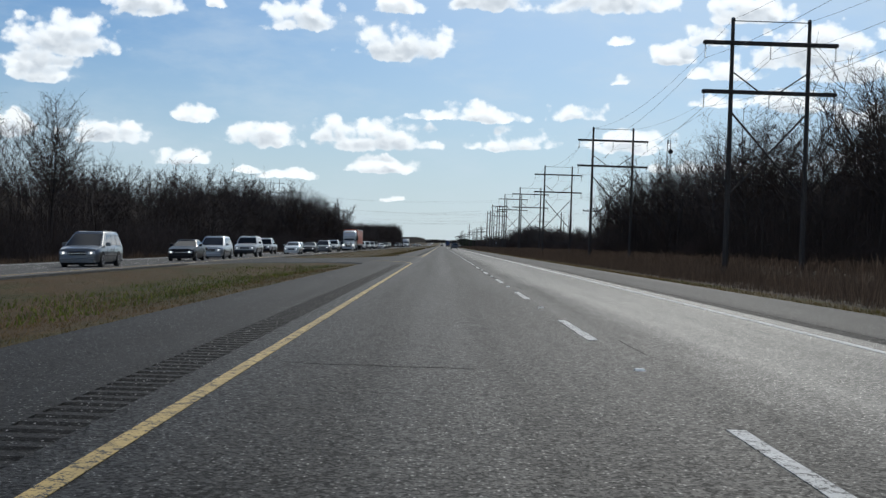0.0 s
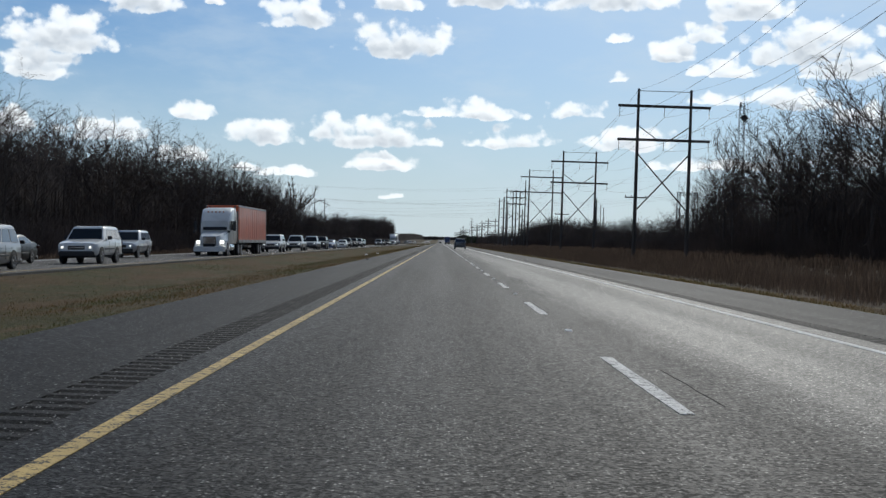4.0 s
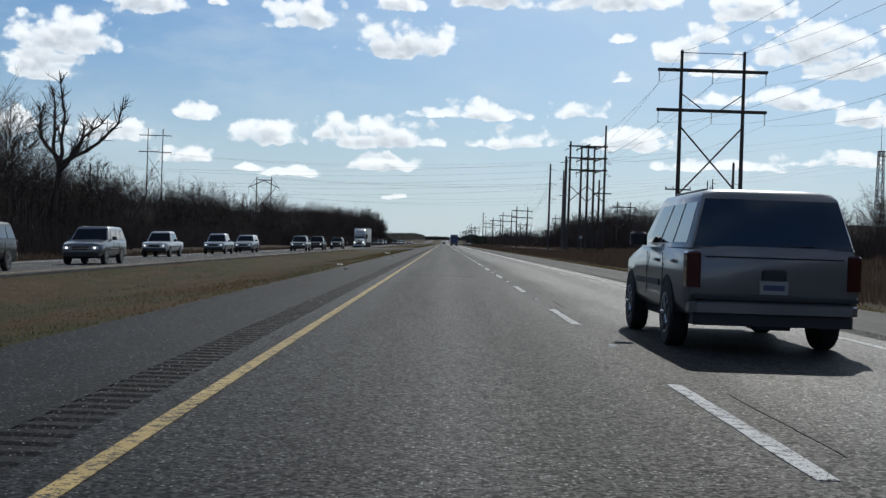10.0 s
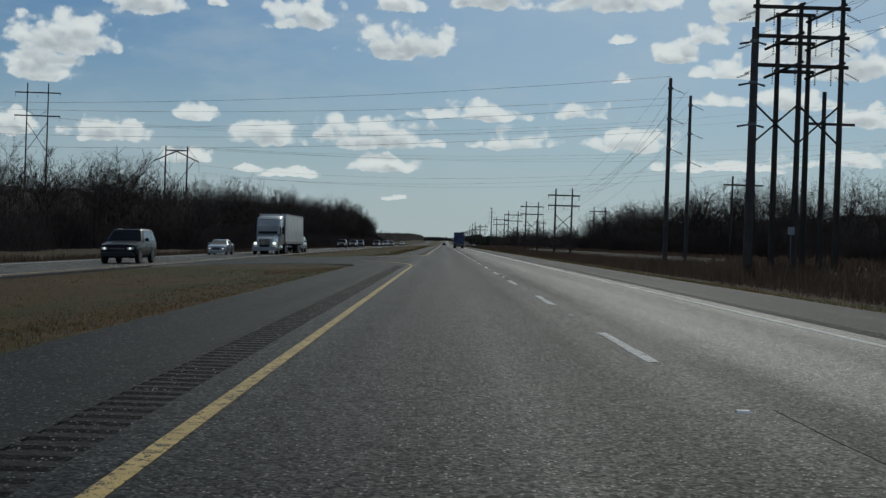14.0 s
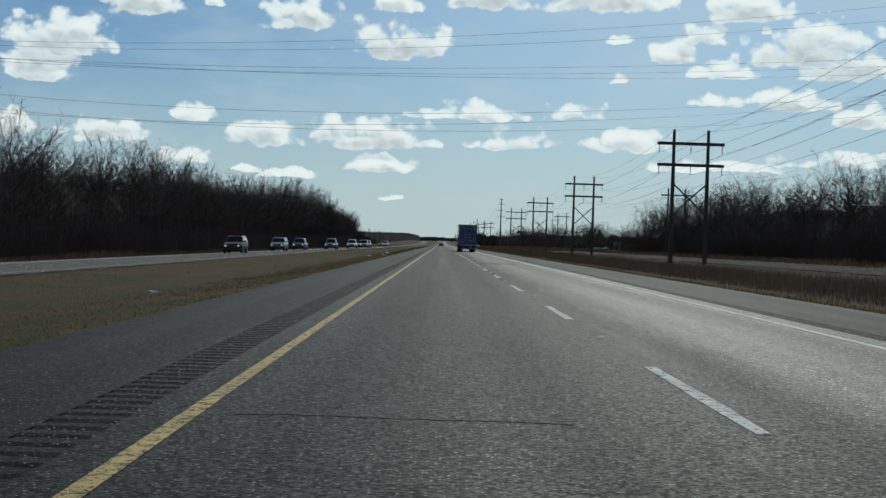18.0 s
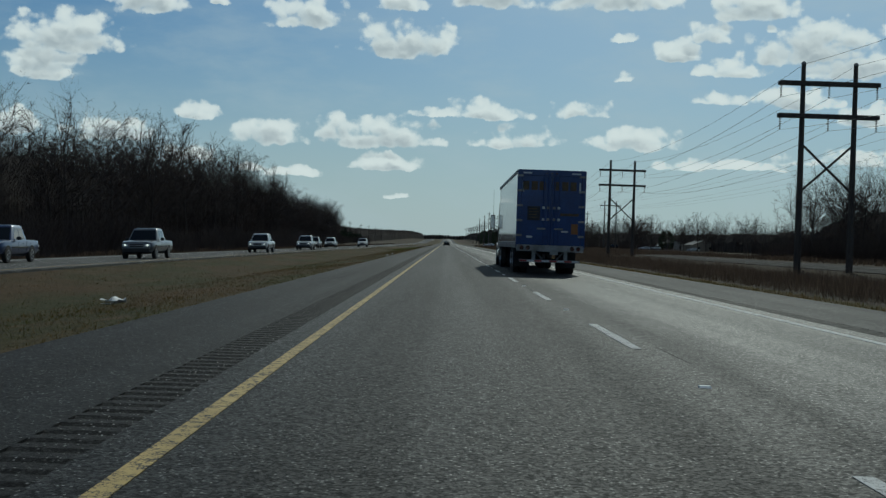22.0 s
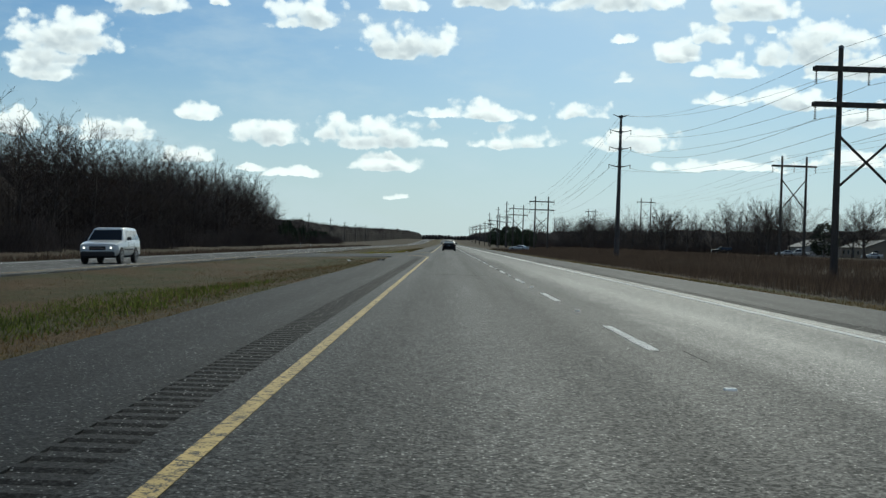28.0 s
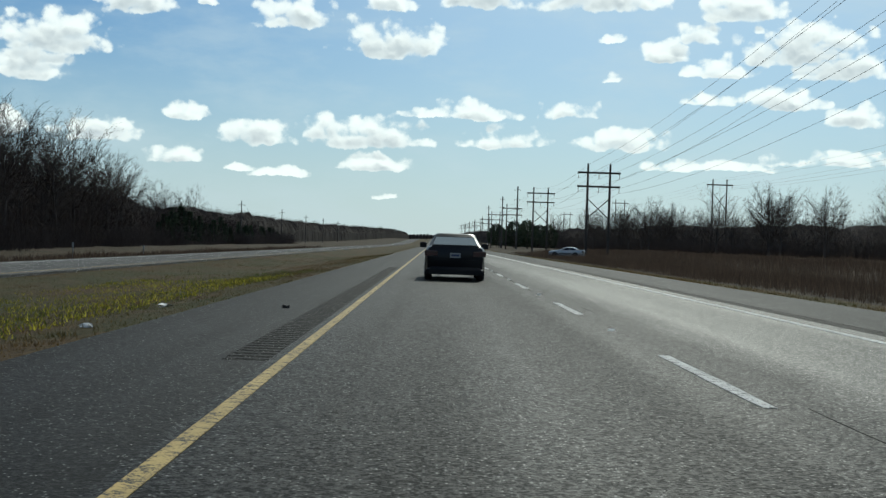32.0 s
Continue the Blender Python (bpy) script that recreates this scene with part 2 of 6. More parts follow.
    gloss = n.math("MULTIPLY", n.ramp(own, 0.2, 0.95, *((0.35, 2.4) if tracks else (0.6, 1.5))), n.ramp(across, 4.1, 5.0, 0.055, 0.14) if tracks else 0.068)
    n.put(shader.inputs["Specular IOR Level"], gloss)
    lift = n.add("ShaderNodeBump")
    lift.inputs["Strength"].default_value = 0.32 if tracks else 0.3
    lift.inputs["Distance"].default_value = 0.014
    n.link(n.math("ADD", n.noise(where, 75, 3, 0.7), n.math("MULTIPLY", chip, 0.6)), lift.inputs["Height"])
    n.link(lift.outputs[0], shader.inputs["Normal"])
    return mat


def road_paint(name, color, under, wear):
    """Traffic paint, worn through to the asphalt in spots and cracks."""
    mat = bpy.data.materials.new(name)
    mat.use_nodes = True
    n = Nodes(mat.node_tree)
    shader, end = n.add("ShaderNodeBsdfPrincipled"), n.add("ShaderNodeOutputMaterial")
    n.link(shader.outputs[0], end.inputs[0])
    where = n.coord("Object")
    spots = n.math("ADD", n.math("MULTIPLY", n.noise(where, 9, 6, 0.7), 0.6), n.math("MULTIPLY", n.noise(where, 70, 2, 0.6), 0.4))
    gone = n.ramp(spots, 0.53 + wear, 0.62 + wear)
    soil = n.ramp(n.noise(n.scaled(where, 1, 0.3, 1), 2.2, 5, 0.6), 0.3, 0.75, 1.05, 0.72)
    n.put(shader.inputs["Base Color"], n.mix(gone, n.mix(1.0, (*color, 1), soil, "MULTIPLY"), under))
    shader.inputs["Roughness"].default_value = 0.8
    shader.inputs["Specular IOR Level"].default_value = 0.25
    return mat


def grassland(name, colors, scale=0.25):
    """Winter grass: tan, dull green and earth in drifts, with fine blades."""
    mat = bpy.data.materials.new(name)
    mat.use_nodes = True
    n = Nodes(mat.node_tree)
    shader, end = n.add("ShaderNodeBsdfPrincipled"), n.add("ShaderNodeOutputMaterial")
    n.link(shader.outputs[0], end.inputs[0])
    where = n.coord("Object")
    drift = n.mix(n.ramp(n.noise(n.scaled(where, 1, 0.35, 1), scale, 5, 0.65), 0.38, 0.62), colors[0], colors[1])
    drift = n.mix(n.ramp(n.noise(n.scaled(where, 1, 0.5, 1), scale * 3.3, 5, 0.7), 0.52, 0.7), drift, colors[2])
    fine = n.ramp(n.noise(n.scaled(where, 1, 0.6, 1), 11, 4, 0.75), 0.25, 0.75, 0.45, 1.5)
    n.put(shader.inputs["Base Color"], n.mix(1.0, drift, fine, "MULTIPLY"))
    shader.inputs["Roughness"].default_value = 0.95
    shader.inputs["Specular IOR Level"].default_value = 0.1
    lift = n.add("ShaderNodeBump")
    lift.inputs["Strength"].default_value = 0.9
    lift.inputs["Distance"].default_value = 0.08
    n.link(n.noise(where, 9, 5, 0.75), lift.inputs["Height"])
    n.link(lift.outputs[0], shader.inputs["Normal"])
    return mat


def blades(name, colors):
    """Grass blades and weeds, each of its own tone; light passes through them."""
    mat = bpy.data.materials.new(name)
    mat.use_nodes = True
    n = Nodes(mat.node_tree)
    shader, thin, both, end = n.add("ShaderNodeBsdfDiffuse"), n.add("ShaderNodeBsdfTranslucent"), n.add("ShaderNodeMixShader"), n.add("ShaderNodeOutputMaterial")
    own = n.add("ShaderNodeNewGeometry").outputs["Random Per Island"]
    drift = n.ramp(n.noise(n.scaled(n.coord("Object"), 1, 0.35, 1), 0.25, 5, 0.65), 0.38, 0.62)
    tint = n.mix(drift, colors[0], colors[1])
    tint = n.mix(n.ramp(own, 0.6, 1.0), tint, colors[2])
    tint = n.mix(1.0, tint, n.ramp(own, 0, 1, 0.7, 1.3, False), "MULTIPLY")
    n.put(shader.inputs["Color"], tint)
    n.put(thin.inputs["Color"], tint)
    both.inputs[0].default_value = 0.5
    n.link(shader.outputs[0], both.inputs[1])
    n.link(thin.outputs[0], both.inputs[2])
    n.link(both.outputs[0], end.inputs[0])
    return mat


def glass(name, color, rough=0.04):
    return material(name, color, rough, 0.0, specular=0.9, coat=0.3)


ASPHALT = asphalt("road_asphalt", 0.0165)
ASPHALT_SIDE = asphalt("shoulder_asphalt", 0.017, (1.0, 0.99, 0.98), False, 0.7)
ASPHALT_DARK = asphalt("patch_asphalt", 0.019, (1, 1, 1), False, 0.64)
CONCRETE = asphalt("pale_road", 0.125, (1.0, 0.97, 0.92), False, 0.92)
GRAVEL = asphalt("gravel_road", 0.05, (1.0, 0.9, 0.78), False, 0.95)
TAR = material("crack_tar", (0.02, 0.02, 0.02), 1.0, color2=(0.034, 0.033, 0.032), scale=2, specular=0.03)
PAINT_WHITE = road_paint("white_road_paint", (0.56, 0.56, 0.54), (0.04, 0.038, 0.036), -0.035)
PAINT_EDGE = road_paint("edge_road_paint", (0.62, 0.62, 0.59), (0.05, 0.048, 0.046), -0.01)
PAINT_YELLOW = road_paint("yellow_road_paint", (0.47, 0.335, 0.12), (0.04, 0.037, 0.03), -0.045)
EARTH = grassland("winter_grassland", ((0.08, 0.051, 0.023), (0.052, 0.05, 0.018), (0.096, 0.067, 0.036)))
WEED_EARTH = grassland("weedy_ground", ((0.06, 0.041, 0.025), (0.043, 0.034, 0.018), (0.09, 0.064, 0.04)), 0.15)
BLADES = blades("grass_blades", ((0.115, 0.074, 0.032), (0.072, 0.07, 0.024), (0.145, 0.104, 0.055)))
BLADES_GREEN = blades("green_blades", ((0.085, 0.105, 0.025), (0.07, 0.09, 0.022), (0.12, 0.13, 0.035)))
FLOWERS = blades("yellow_flowers", ((0.26, 0.23, 0.03), (0.17, 0.16, 0.03), (0.36, 0.32, 0.05)))
WEEDS = blades("brown_weeds", ((0.07, 0.051, 0.04), (0.052, 0.04, 0.031), (0.095, 0.07, 0.054)))
BARK = material("grey_bark", (0.1, 0.083, 0.071), 0.9, color2=(0.06, 0.05, 0.044), scale=0.8, fine=0.3, vary=0.25, specular=0.15)
TWIG = material("bare_twigs", (0.1, 0.077, 0.065), 0.9, color2=(0.065, 0.05, 0.043), scale=0.5, vary=0.3, specular=0.1)
# filler for the depth of woods: shade among the stems is in its colour
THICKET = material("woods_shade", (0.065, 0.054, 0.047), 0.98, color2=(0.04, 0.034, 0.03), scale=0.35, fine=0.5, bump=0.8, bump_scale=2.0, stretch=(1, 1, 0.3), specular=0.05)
NEEDLES = material("pine_needles", (0.035, 0.05, 0.022), 0.8, color2=(0.022, 0.034, 0.016), scale=1.2, vary=0.25, specular=0.2)
WOOD_POLE = material("weathered_pole_wood", (0.085, 0.072, 0.062), 0.85, color2=(0.055, 0.047, 0.042), scale=0.7, fine=0.3, stretch=(4, 4, 0.3), specular=0.2)
STEEL_POLE = material("weathering_steel", (0.09, 0.075, 0.068), 0.6, 0.3, color2=(0.06, 0.05, 0.046), scale=0.6)
GALVANIZED = material("galvanized_steel", (0.2, 0.205, 0.21), 0.6, 0.4, color2=(0.14, 0.145, 0.15), scale=2)
PORCELAIN = material("insulator_glaze", (0.1, 0.085, 0.08), 0.25)
CABLE = material("aluminium_cable", (0.12, 0.125, 0.13), 0.5, 0.5)
RUBBER = material("tyre_rubber", (0.018, 0.018, 0.019), 0.8, color2=(0.028, 0.027, 0.026), scale=6)
TRIM = material("black_plastic", (0.02, 0.02, 0.021), 0.55)
UNDER = material("underbody_black", (0.01, 0.01, 0.011), 0.85)
RIM = material("alloy_rim", (0.42, 0.43, 0.44), 0.3, 0.9, color2=(0.25, 0.25, 0.26), scale=8)
CHROME = material("chrome", (0.7, 0.71, 0.72), 0.12, 1.0)
DARK_GLASS = glass("tinted_glass", (0.008, 0.009, 0.01))
SKY_GLASS = material("sloping_rear_glass", (0.1, 0.11, 0.115), 0.05, 0.5, coat=0.3)
CLEAR_GLASS = material("windscreen_glass", (0.012, 0.014, 0.016), 0.06, specular=0.3)
LAMP_RED = material("tail_lamp_red", (0.045, 0.006, 0.006), 0.15, coat=0.5)
LAMP_AMBER = material("amber_lamp", (0.5, 0.18, 0.02), 0.2, coat=0.4)
LAMP_CLEAR = material("headlamp_lens", (0.6, 0.61, 0.62), 0.1, coat=0.6)
LAMP_LIT = material("lit_headlamp", (0.9, 0.9, 0.85), 0.1, glow=(1.0, 0.97, 0.88, 1.6))
PLATE = material("plate_white", (0.28, 0.28, 0.27), 0.5)
PLATE_BAR = material("plate_bars", (0.05, 0.06, 0.12), 0.5)


def car_paint(name, color, metal=0.0):
    return material(name, color, 0.32, metal, color2=[c * 0.85 for c in color], scale=0.9, coat=0.7)


PAINTS = {
    "white": car_paint("white_paint", (0.62, 0.62, 0.6)),
    "silver": car_paint("silver_paint", (0.4, 0.41, 0.42), 0.5),
    "grey": car_paint("grey_paint", (0.13, 0.135, 0.14), 0.3),
    "black": material("black_paint", (0.005, 0.005, 0.006), 0.35, coat=0.12, specular=0.2, color2=(0.008, 0.008, 0.009), scale=0.9),
    "blue": car_paint("blue_paint", (0.025, 0.05, 0.13), 0.2),
    "dark blue": car_paint("dark_blue_paint", (0.012, 0.018, 0.04)),
    "beige": car_paint("beige_paint", (0.17, 0.165, 0.165), 0.25),
    "green": car_paint("dark_green_paint", (0.015, 0.035, 0.03)),
}


# ---- shapes ----
class Shape:
    """Vertices and faces of one mesh, gathered piece by piece."""

    def __init__(self):
        self.v, self.f = [], []

    def box(self, lo, hi, cut=0.0, turn=None):
        """A box with its vertical and top edges cut off by cut."""
        (x0, y0, z0), (x1, y1, z1) = lo, hi
        if cut <= 0:
            ring = [(x0, y0), (x1, y0), (x1, y1), (x0, y1)]
            levels = [(z0, 0), (z1, 0)]
        else:
            c = min(cut, (x1 - x0) / 2.01, (y1 - y0) / 2.01)
            ring = [(x0 + c, y0), (x1 - c, y0), (x1, y0 + c), (x1, y1 - c), (x1 - c, y1), (x0 + c, y1), (x0, y1 - c), (x0, y0 + c)]
            levels = [(z0, 0), (z1 - min(c, (z1 - z0) / 2.01), 0), (z1, c)]
        mx, my, n, start = (x0 + x1) / 2, (y0 + y1) / 2, len(ring), len(self.v)
        for z, shrink in levels:
            for x, y in ring:
                p = Vector((x - math.copysign(min(shrink, abs(x - mx)), x - mx), y - math.copysign(min(shrink, abs(y - my)), y - my), z))
                self.v.append(tuple(turn @ p) if turn else tuple(p))
        for k in range(len(levels) - 1):
            for i in range(n):
                a, b = start + k * n + i, start + k * n + (i + 1) % n
                self.f.append((a, b, b + n, a + n))
        self.f.append(tuple(start + i for i in reversed(range(n))))
        self.f.append(tuple(start + (len(levels) - 1) * n + i for i in range(n)))
        return self

    def tube(self, p0, p1, r0, r1=None, n=8, caps=True):
        p0, p1 = Vector(p0), Vector(p1)
        r1 = r0 if r1 is None else r1
        axis = (p1 - p0).normalized()
        a = axis.orthogonal().normalized()
        b = axis.cross(a)
        start = len(self.v)
        for p, r in ((p0, r0), (p1, r1)):
            for i in range(n):
                w = 2 * math.pi * i / n
                self.v.append(tuple(p + r * (math.cos(w) * a + math.sin(w) * b)))
        for i in range(n):
            j = (i + 1) % n
            self.f.append((start + i, start + j, start + n + j, start + n + i))
        if caps:
            self.f.append(tuple(start + i for i in reversed(range(n))))
            self.f.append(tuple(start + n + i for i in range(n)))
        return self

    def lathe(self, rings, center, n=20, axis="x"):
        """Rings of (offset along the axis, radius) round center."""
        start = len(self.v)
        for off, r in rings:
            for i in range(n):
                c, s = r * math.cos(2 * math.pi * i / n), r * math.sin(2 * math.pi * i / n)
                p = {"x": (off, c, s), "y": (c, off, s), "z": (c, s, off)}[axis]
                self.v.append(tuple(q + w for q, w in zip(p, center)))
        for k in range(len(rings) - 1):
            for i in range(n):
                j = (i + 1) % n
                a, b = start + k * n, start + (k + 1) * n
                self.f.append((a + i, a + j, b + j, b + i))
        self.f.append(tuple(start + i for i in reversed(range(n))))
        self.f.append(tuple(start + (len(rings) - 1) * n + i for i in range(n)))
        return self

    def loft(self, rings, closed=True, caps=True):
        """Skins rings of equally many points."""
        start, n = len(self.v), len(rings[0])
        for ring in rings:
            self.v.extend(tuple(p) for p in ring)
        for k in range(len(rings) - 1):
            for i in range(n if closed else n - 1):
                j = (i + 1) % n
                a, b = start + k * n, start + (k + 1) * n
                self.f.append((a + i, a + j, b + j, b + i))
        if caps and closed:
            self.f.append(tuple(start + i for i in reversed(range(n))))
            self.f.append(tuple(start + (len(rings) - 1) * n + i for i in range(n)))
        return self

    def pipe(self, pts, radii, n):
        """A bent tube through points, with one ring at each."""
        start = len(self.v)
        d = Vector(pts[-1]) - Vector(pts[0])
        a = d.orthogonal().normalized()
        for k, p in enumerate(pts):
            way = (Vector(pts[min(k + 1, len(pts) - 1)]) - Vector(pts[max(k - 1, 0)])).normalized()
            side = (a - way * a.dot(way)).normalized()
            up = way.cross(side)
            for i in range(n):
                w = 2 * math.pi * i / n
                self.v.append(tuple(Vector(p) + radii[k] * (math.cos(w) * side + math.sin(w) * up)))
        for k in range(len(pts) - 1):
            for i in range(n):
                j = (i + 1) % n
                self.f.append((start + k * n + i, start + k * n + j, start + (k + 1) * n + j, start + (k + 1) * n + i))
        return self

    def quad(self, a, b, c, d):
        start = len(self.v)
        self.v.extend((tuple(a), tuple(b), tuple(c), tuple(d)))
        self.f.append((start, start + 1, start + 2, start + 3))
        return self

    def plate(self, corners, depth):
        """A flat plate through four corners, depth thick along its back."""
        a, b, c, d = (Vector(p) for p in corners)
        back = (b - a).cross(d - a).normalized() * -depth
        return self.loft([[a, b, c, d], [p + back for p in (a, b, c, d)]])

    def mesh(self, name, smooth=False):
        data = bpy.data.meshes.new(name)
        data.from_pydata(self.v, [], self.f)
        bm = bmesh.new()
        bm.from_mesh(data)
        bmesh.ops.recalc_face_normals(bm, faces=bm.faces)
        bm.to_mesh(data)
        bm.free()
        if smooth:
            data.polygons.foreach_set("use_smooth", [True] * len(data.polygons))
            data.set_sharp_from_angle(angle=radians(38))
        return data


def raw_mesh(name, verts, faces, mat):
    """A mesh straight from number arrays, with no cleaning."""
    data = bpy.data.meshes.new(name)
    data.from_pydata(verts if isinstance(verts, list) else verts.tolist(), [], faces if isinstance(faces, list) else faces.tolist())
    data.materials.append(mat)
    return data


def part(name, shape, mat, parent=None, label="", smooth=False):
    """Links a shape as one mesh object under a thing or a part."""
    data = shape.mesh(name, smooth) if isinstance(shape, Shape) else shape
    if mat and not data.materials:
        data.materials.append(mat)
    ob = new(name, data)
    if parent:
        ob.parent = parent
    if label:
        tagged(ob, label)
    return ob


def thing(name, label, category, group="", kind="", at=None):
    ob = new(name)
    if at:
        ob.matrix_basis = at if isinstance(at, Matrix) else Matrix.Translation(at)
    return tagged(ob, label, category, group, kind)


def setting(name, shape, mat, label, category, smooth=False):
    return tagged(part(name, shape, mat, None, "", smooth), label, category, "", "structure")


# ---- the lie of the land ----
def ease(a, b, t):
    t = min(1.0, max(0.0, (t - a) / (b - a)))
    return t * t * (3 - 2 * t)


def rise(y):
    """The road climbs a little far ahead."""
    return 5.5 * ease(1650, 2700, y)


def along(y, stops):
    """A value that goes evenly from stop to stop along the road."""
    return float(np.interp(y, [s[0] for s in stops], [s[1] for s in stops]))


OPPOSITE = ((-300, -12.9), (560, -12.9), (720, -13.6), (840, -14.4), (950, -13.8), (1080, -13.2), (6000, -13.2))
SHOULDER_LEFT, SHOULDER_RIGHT = -2.5, 10.7
FRONTAGE = ((-300, 47.0), (430, 47.0), (600, 32.5), (960, 32.5), (1200, 52.0), (1700, 52.0), (6000, 52.0))
PERIOD, DASH = 12.192, 4.3
CROSSINGS = ((72.0, 109.0), (552.0, 597.0), (1073.0, 1110.0))


def land(x, y):
    """The height of the open ground."""
    near = along(y, OPPOSITE)
    if x <= near - 9.7:
        z = -0.82 + 0.25 * ease(0, 60, near - 9.7 - x) - 0.35 * ease(0, 5, near - 9.7 - x) * (1 - ease(5, 12, near - 9.7 - x))
    elif x <= near:
        z = -0.52 - 0.3 * (near - x) / 9.7
    elif x < SHOULDER_LEFT:
        u = (x - near) / (SHOULDER_LEFT - near)
        paved = max(ease(a - 14, a - 4, y) * (1 - ease(b + 4, b + 12, y)) for a, b in CROSSINGS)
        z = -0.5 + 0.43 * u - 0.32 * (1 - paved) * math.sin(math.pi * u) ** 1.5 - 0.03 * paved
    elif x <= SHOULDER_RIGHT:
        z = -0.09
    else:
        z = float(np.interp(x, (10.7, 12.2, 16, 20, 24, 26, 29, 37, 60, 300, 6000), (-0.06, -0.17, -0.32, -0.42, -0.4, -0.12, 0.0, 0.3, 0.5, 1.4, 2.0)))
    return z + rise(y)


def ground_sheet():
    xs = [-6000, -1500, -400, -160, -90, -60, -45, -36, -31, -28, -26, -24.6, -23.2, -21, -17, -15.2, -14.4, -13.4, -12.2, -11, -9.5, -8, -6.5, -5, -3.7, -2.9,
          -2.5, -2.2, 4, 10.4, 10.7, 11.3, 12.2, 13.5, 15, 17, 19, 20.5, 22, 24, 26, 29, 33, 37, 46, 60, 90, 160, 400, 1500, 6000]
    ys = [-900, -200, *range(-60, 1400, 8), *range(1400, 2800, 50), 3200, 4000, 5000, 7000]
    verts = [(x, y, land(x, y) + (0.05 * noise.noise((x * 0.35, y * 0.2, 0)) if -12 < x < -3.6 or 11.3 < x < 28 else 0)) for y in ys for x in xs]
    n = len(xs)
    faces = [(r * n + i, r * n + i + 1, (r + 1) * n + i + 1, (r + 1) * n + i) for r in range(len(ys) - 1) for i in range(n - 1)]
    data = raw_mesh("ground", verts, faces, EARTH)
    data.materials.append(WEED_EARTH)
    for p in data.polygons:
        p.use_smooth = True
        if p.center.x > 13 or p.center.x < -24:
            p.material_index = 1
    return tagged(new("ground", data), "flat winter grassland with tan grass, weeds and a shallow ditch", "ground", "", "structure")


ground_sheet()


def ribbon(stops, width, lift=0.0, thick=0.05, base=None):
    """A flat strip along a line of (x, y), lying on base(x, y), with sides."""
    shape = Shape()
    rings = []
    for k, (x, y) in enumerate(stops):
        a, b = stops[max(0, k - 1)], stops[min(len(stops) - 1, k + 1)]
        d = Vector((b[0] - a[0], b[1] - a[1])).normalized()
        s = Vector((d.y, -d.x)) * width / 2
        z = (base(x, y) if base else rise(y)) + lift
        zl, zr = (base(x - s.x, y - s.y) + lift, base(x + s.x, y + s.y) + lift) if base else (z, z)
        rings.append([(x - s.x, y - s.y, zl), (x + s.x, y + s.y, zr), (x + s.x, y + s.y, zr - thick), (x - s.x, y - s.y, zl - thick)])
    return shape.loft(rings)


ROAD_ENDS = [*range(-60, 1651, 30), *range(1700, 2800, 50), 3300, 5500]


def strip(x0, x1, mat, name, label, edge=0.09):
    shape = Shape().loft([[(x0, y, rise(y)), (x1, y, rise(y)), (x1, y, rise(y) - edge), (x0, y, rise(y) - edge)] for y in ROAD_ENDS])
    return setting(name, shape, mat, label, "road")


def rumble(x0, x1, spans, name):
    """Grooves milled across the shoulder, in runs; flat between the runs."""
    line = [(ROAD_ENDS[0], 0.0)]
    for a, b in spans:
        y = a
        while y < b:
            line += [(y, 0.0), (y + 0.045, -0.016), (y + 0.15, -0.016), (y + 0.2, 0.0)]
            y += 0.305
    line += [(y, 0.0) for y in ROAD_ENDS if y > line[-1][0]]
    verts, faces = [], []
    for y, z in line:
        verts += [(x0, y, z + rise(y)), (x1, y, z + rise(y))]
    faces = [(2 * i, 2 * i + 1, 2 * i + 3, 2 * i + 2) for i in range(len(line) - 1)]
    ob = new(name, raw_mesh(name, verts, faces, ASPHALT_SIDE))
    return tagged(ob, "grooved rumble strip milled into the asphalt shoulder", "rumble strip", "", "structure")


RUN_LEFT = ((-30, 66), (121, 548), (606, 1068), (1124, 1168))
strip(SHOULDER_LEFT, -0.75, ASPHALT_SIDE, "shoulder_inner", "dark grey asphalt inner shoulder beside the grass median")
rumble(-0.75, -0.32, RUN_LEFT, "rumble_strip_inner")
strip(-0.32, 7.75, ASPHALT, "road", "worn grey two-lane asphalt carriageway with polished wheel tracks")
rumble(7.75, 8.15, ((-30, 1200),), "rumble_strip_outer")
strip(8.15, SHOULDER_RIGHT, ASPHALT_SIDE, "shoulder_outer", "dark grey asphalt outer shoulder above the ditch")


def opposite_road():
    ys = [*range(-100, 1400, 20), *range(1400, 2800, 50), 3300, 5500]
    shape = Shape()
    rings = []
    for y in ys:
        near, up = along(y, OPPOSITE), rise(y)
        rings.append([(near, y, up - 0.43), (near - 9.7, y, up - 0.74), (near - 9.7, y, up - 0.86), (near, y, up - 0.56)])
    setting("road_opposite", shape.loft(rings), CONCRETE, "pale concrete-grey opposite carriageway with two lanes", "road")
    for name, off, mat, drop in (("edge_line_yellow_opposite", 0.8, PAINT_YELLOW, 0.4555), ("edge_line_white_opposite", 8.2, PAINT_EDGE, 0.692)):
        line = [(along(y, OPPOSITE) - off, y) for y in ys]
        setting(name, ribbon(line, 0.12, 0.006, 0.004, lambda x, y, d=drop: rise(y) - d), mat, "thin painted edge line on the opposite carriageway", "road line")


opposite_road()


def opposite_height(x, y):
    return rise(y) - 0.43 - 0.032 * (along(y, OPPOSITE) - x)


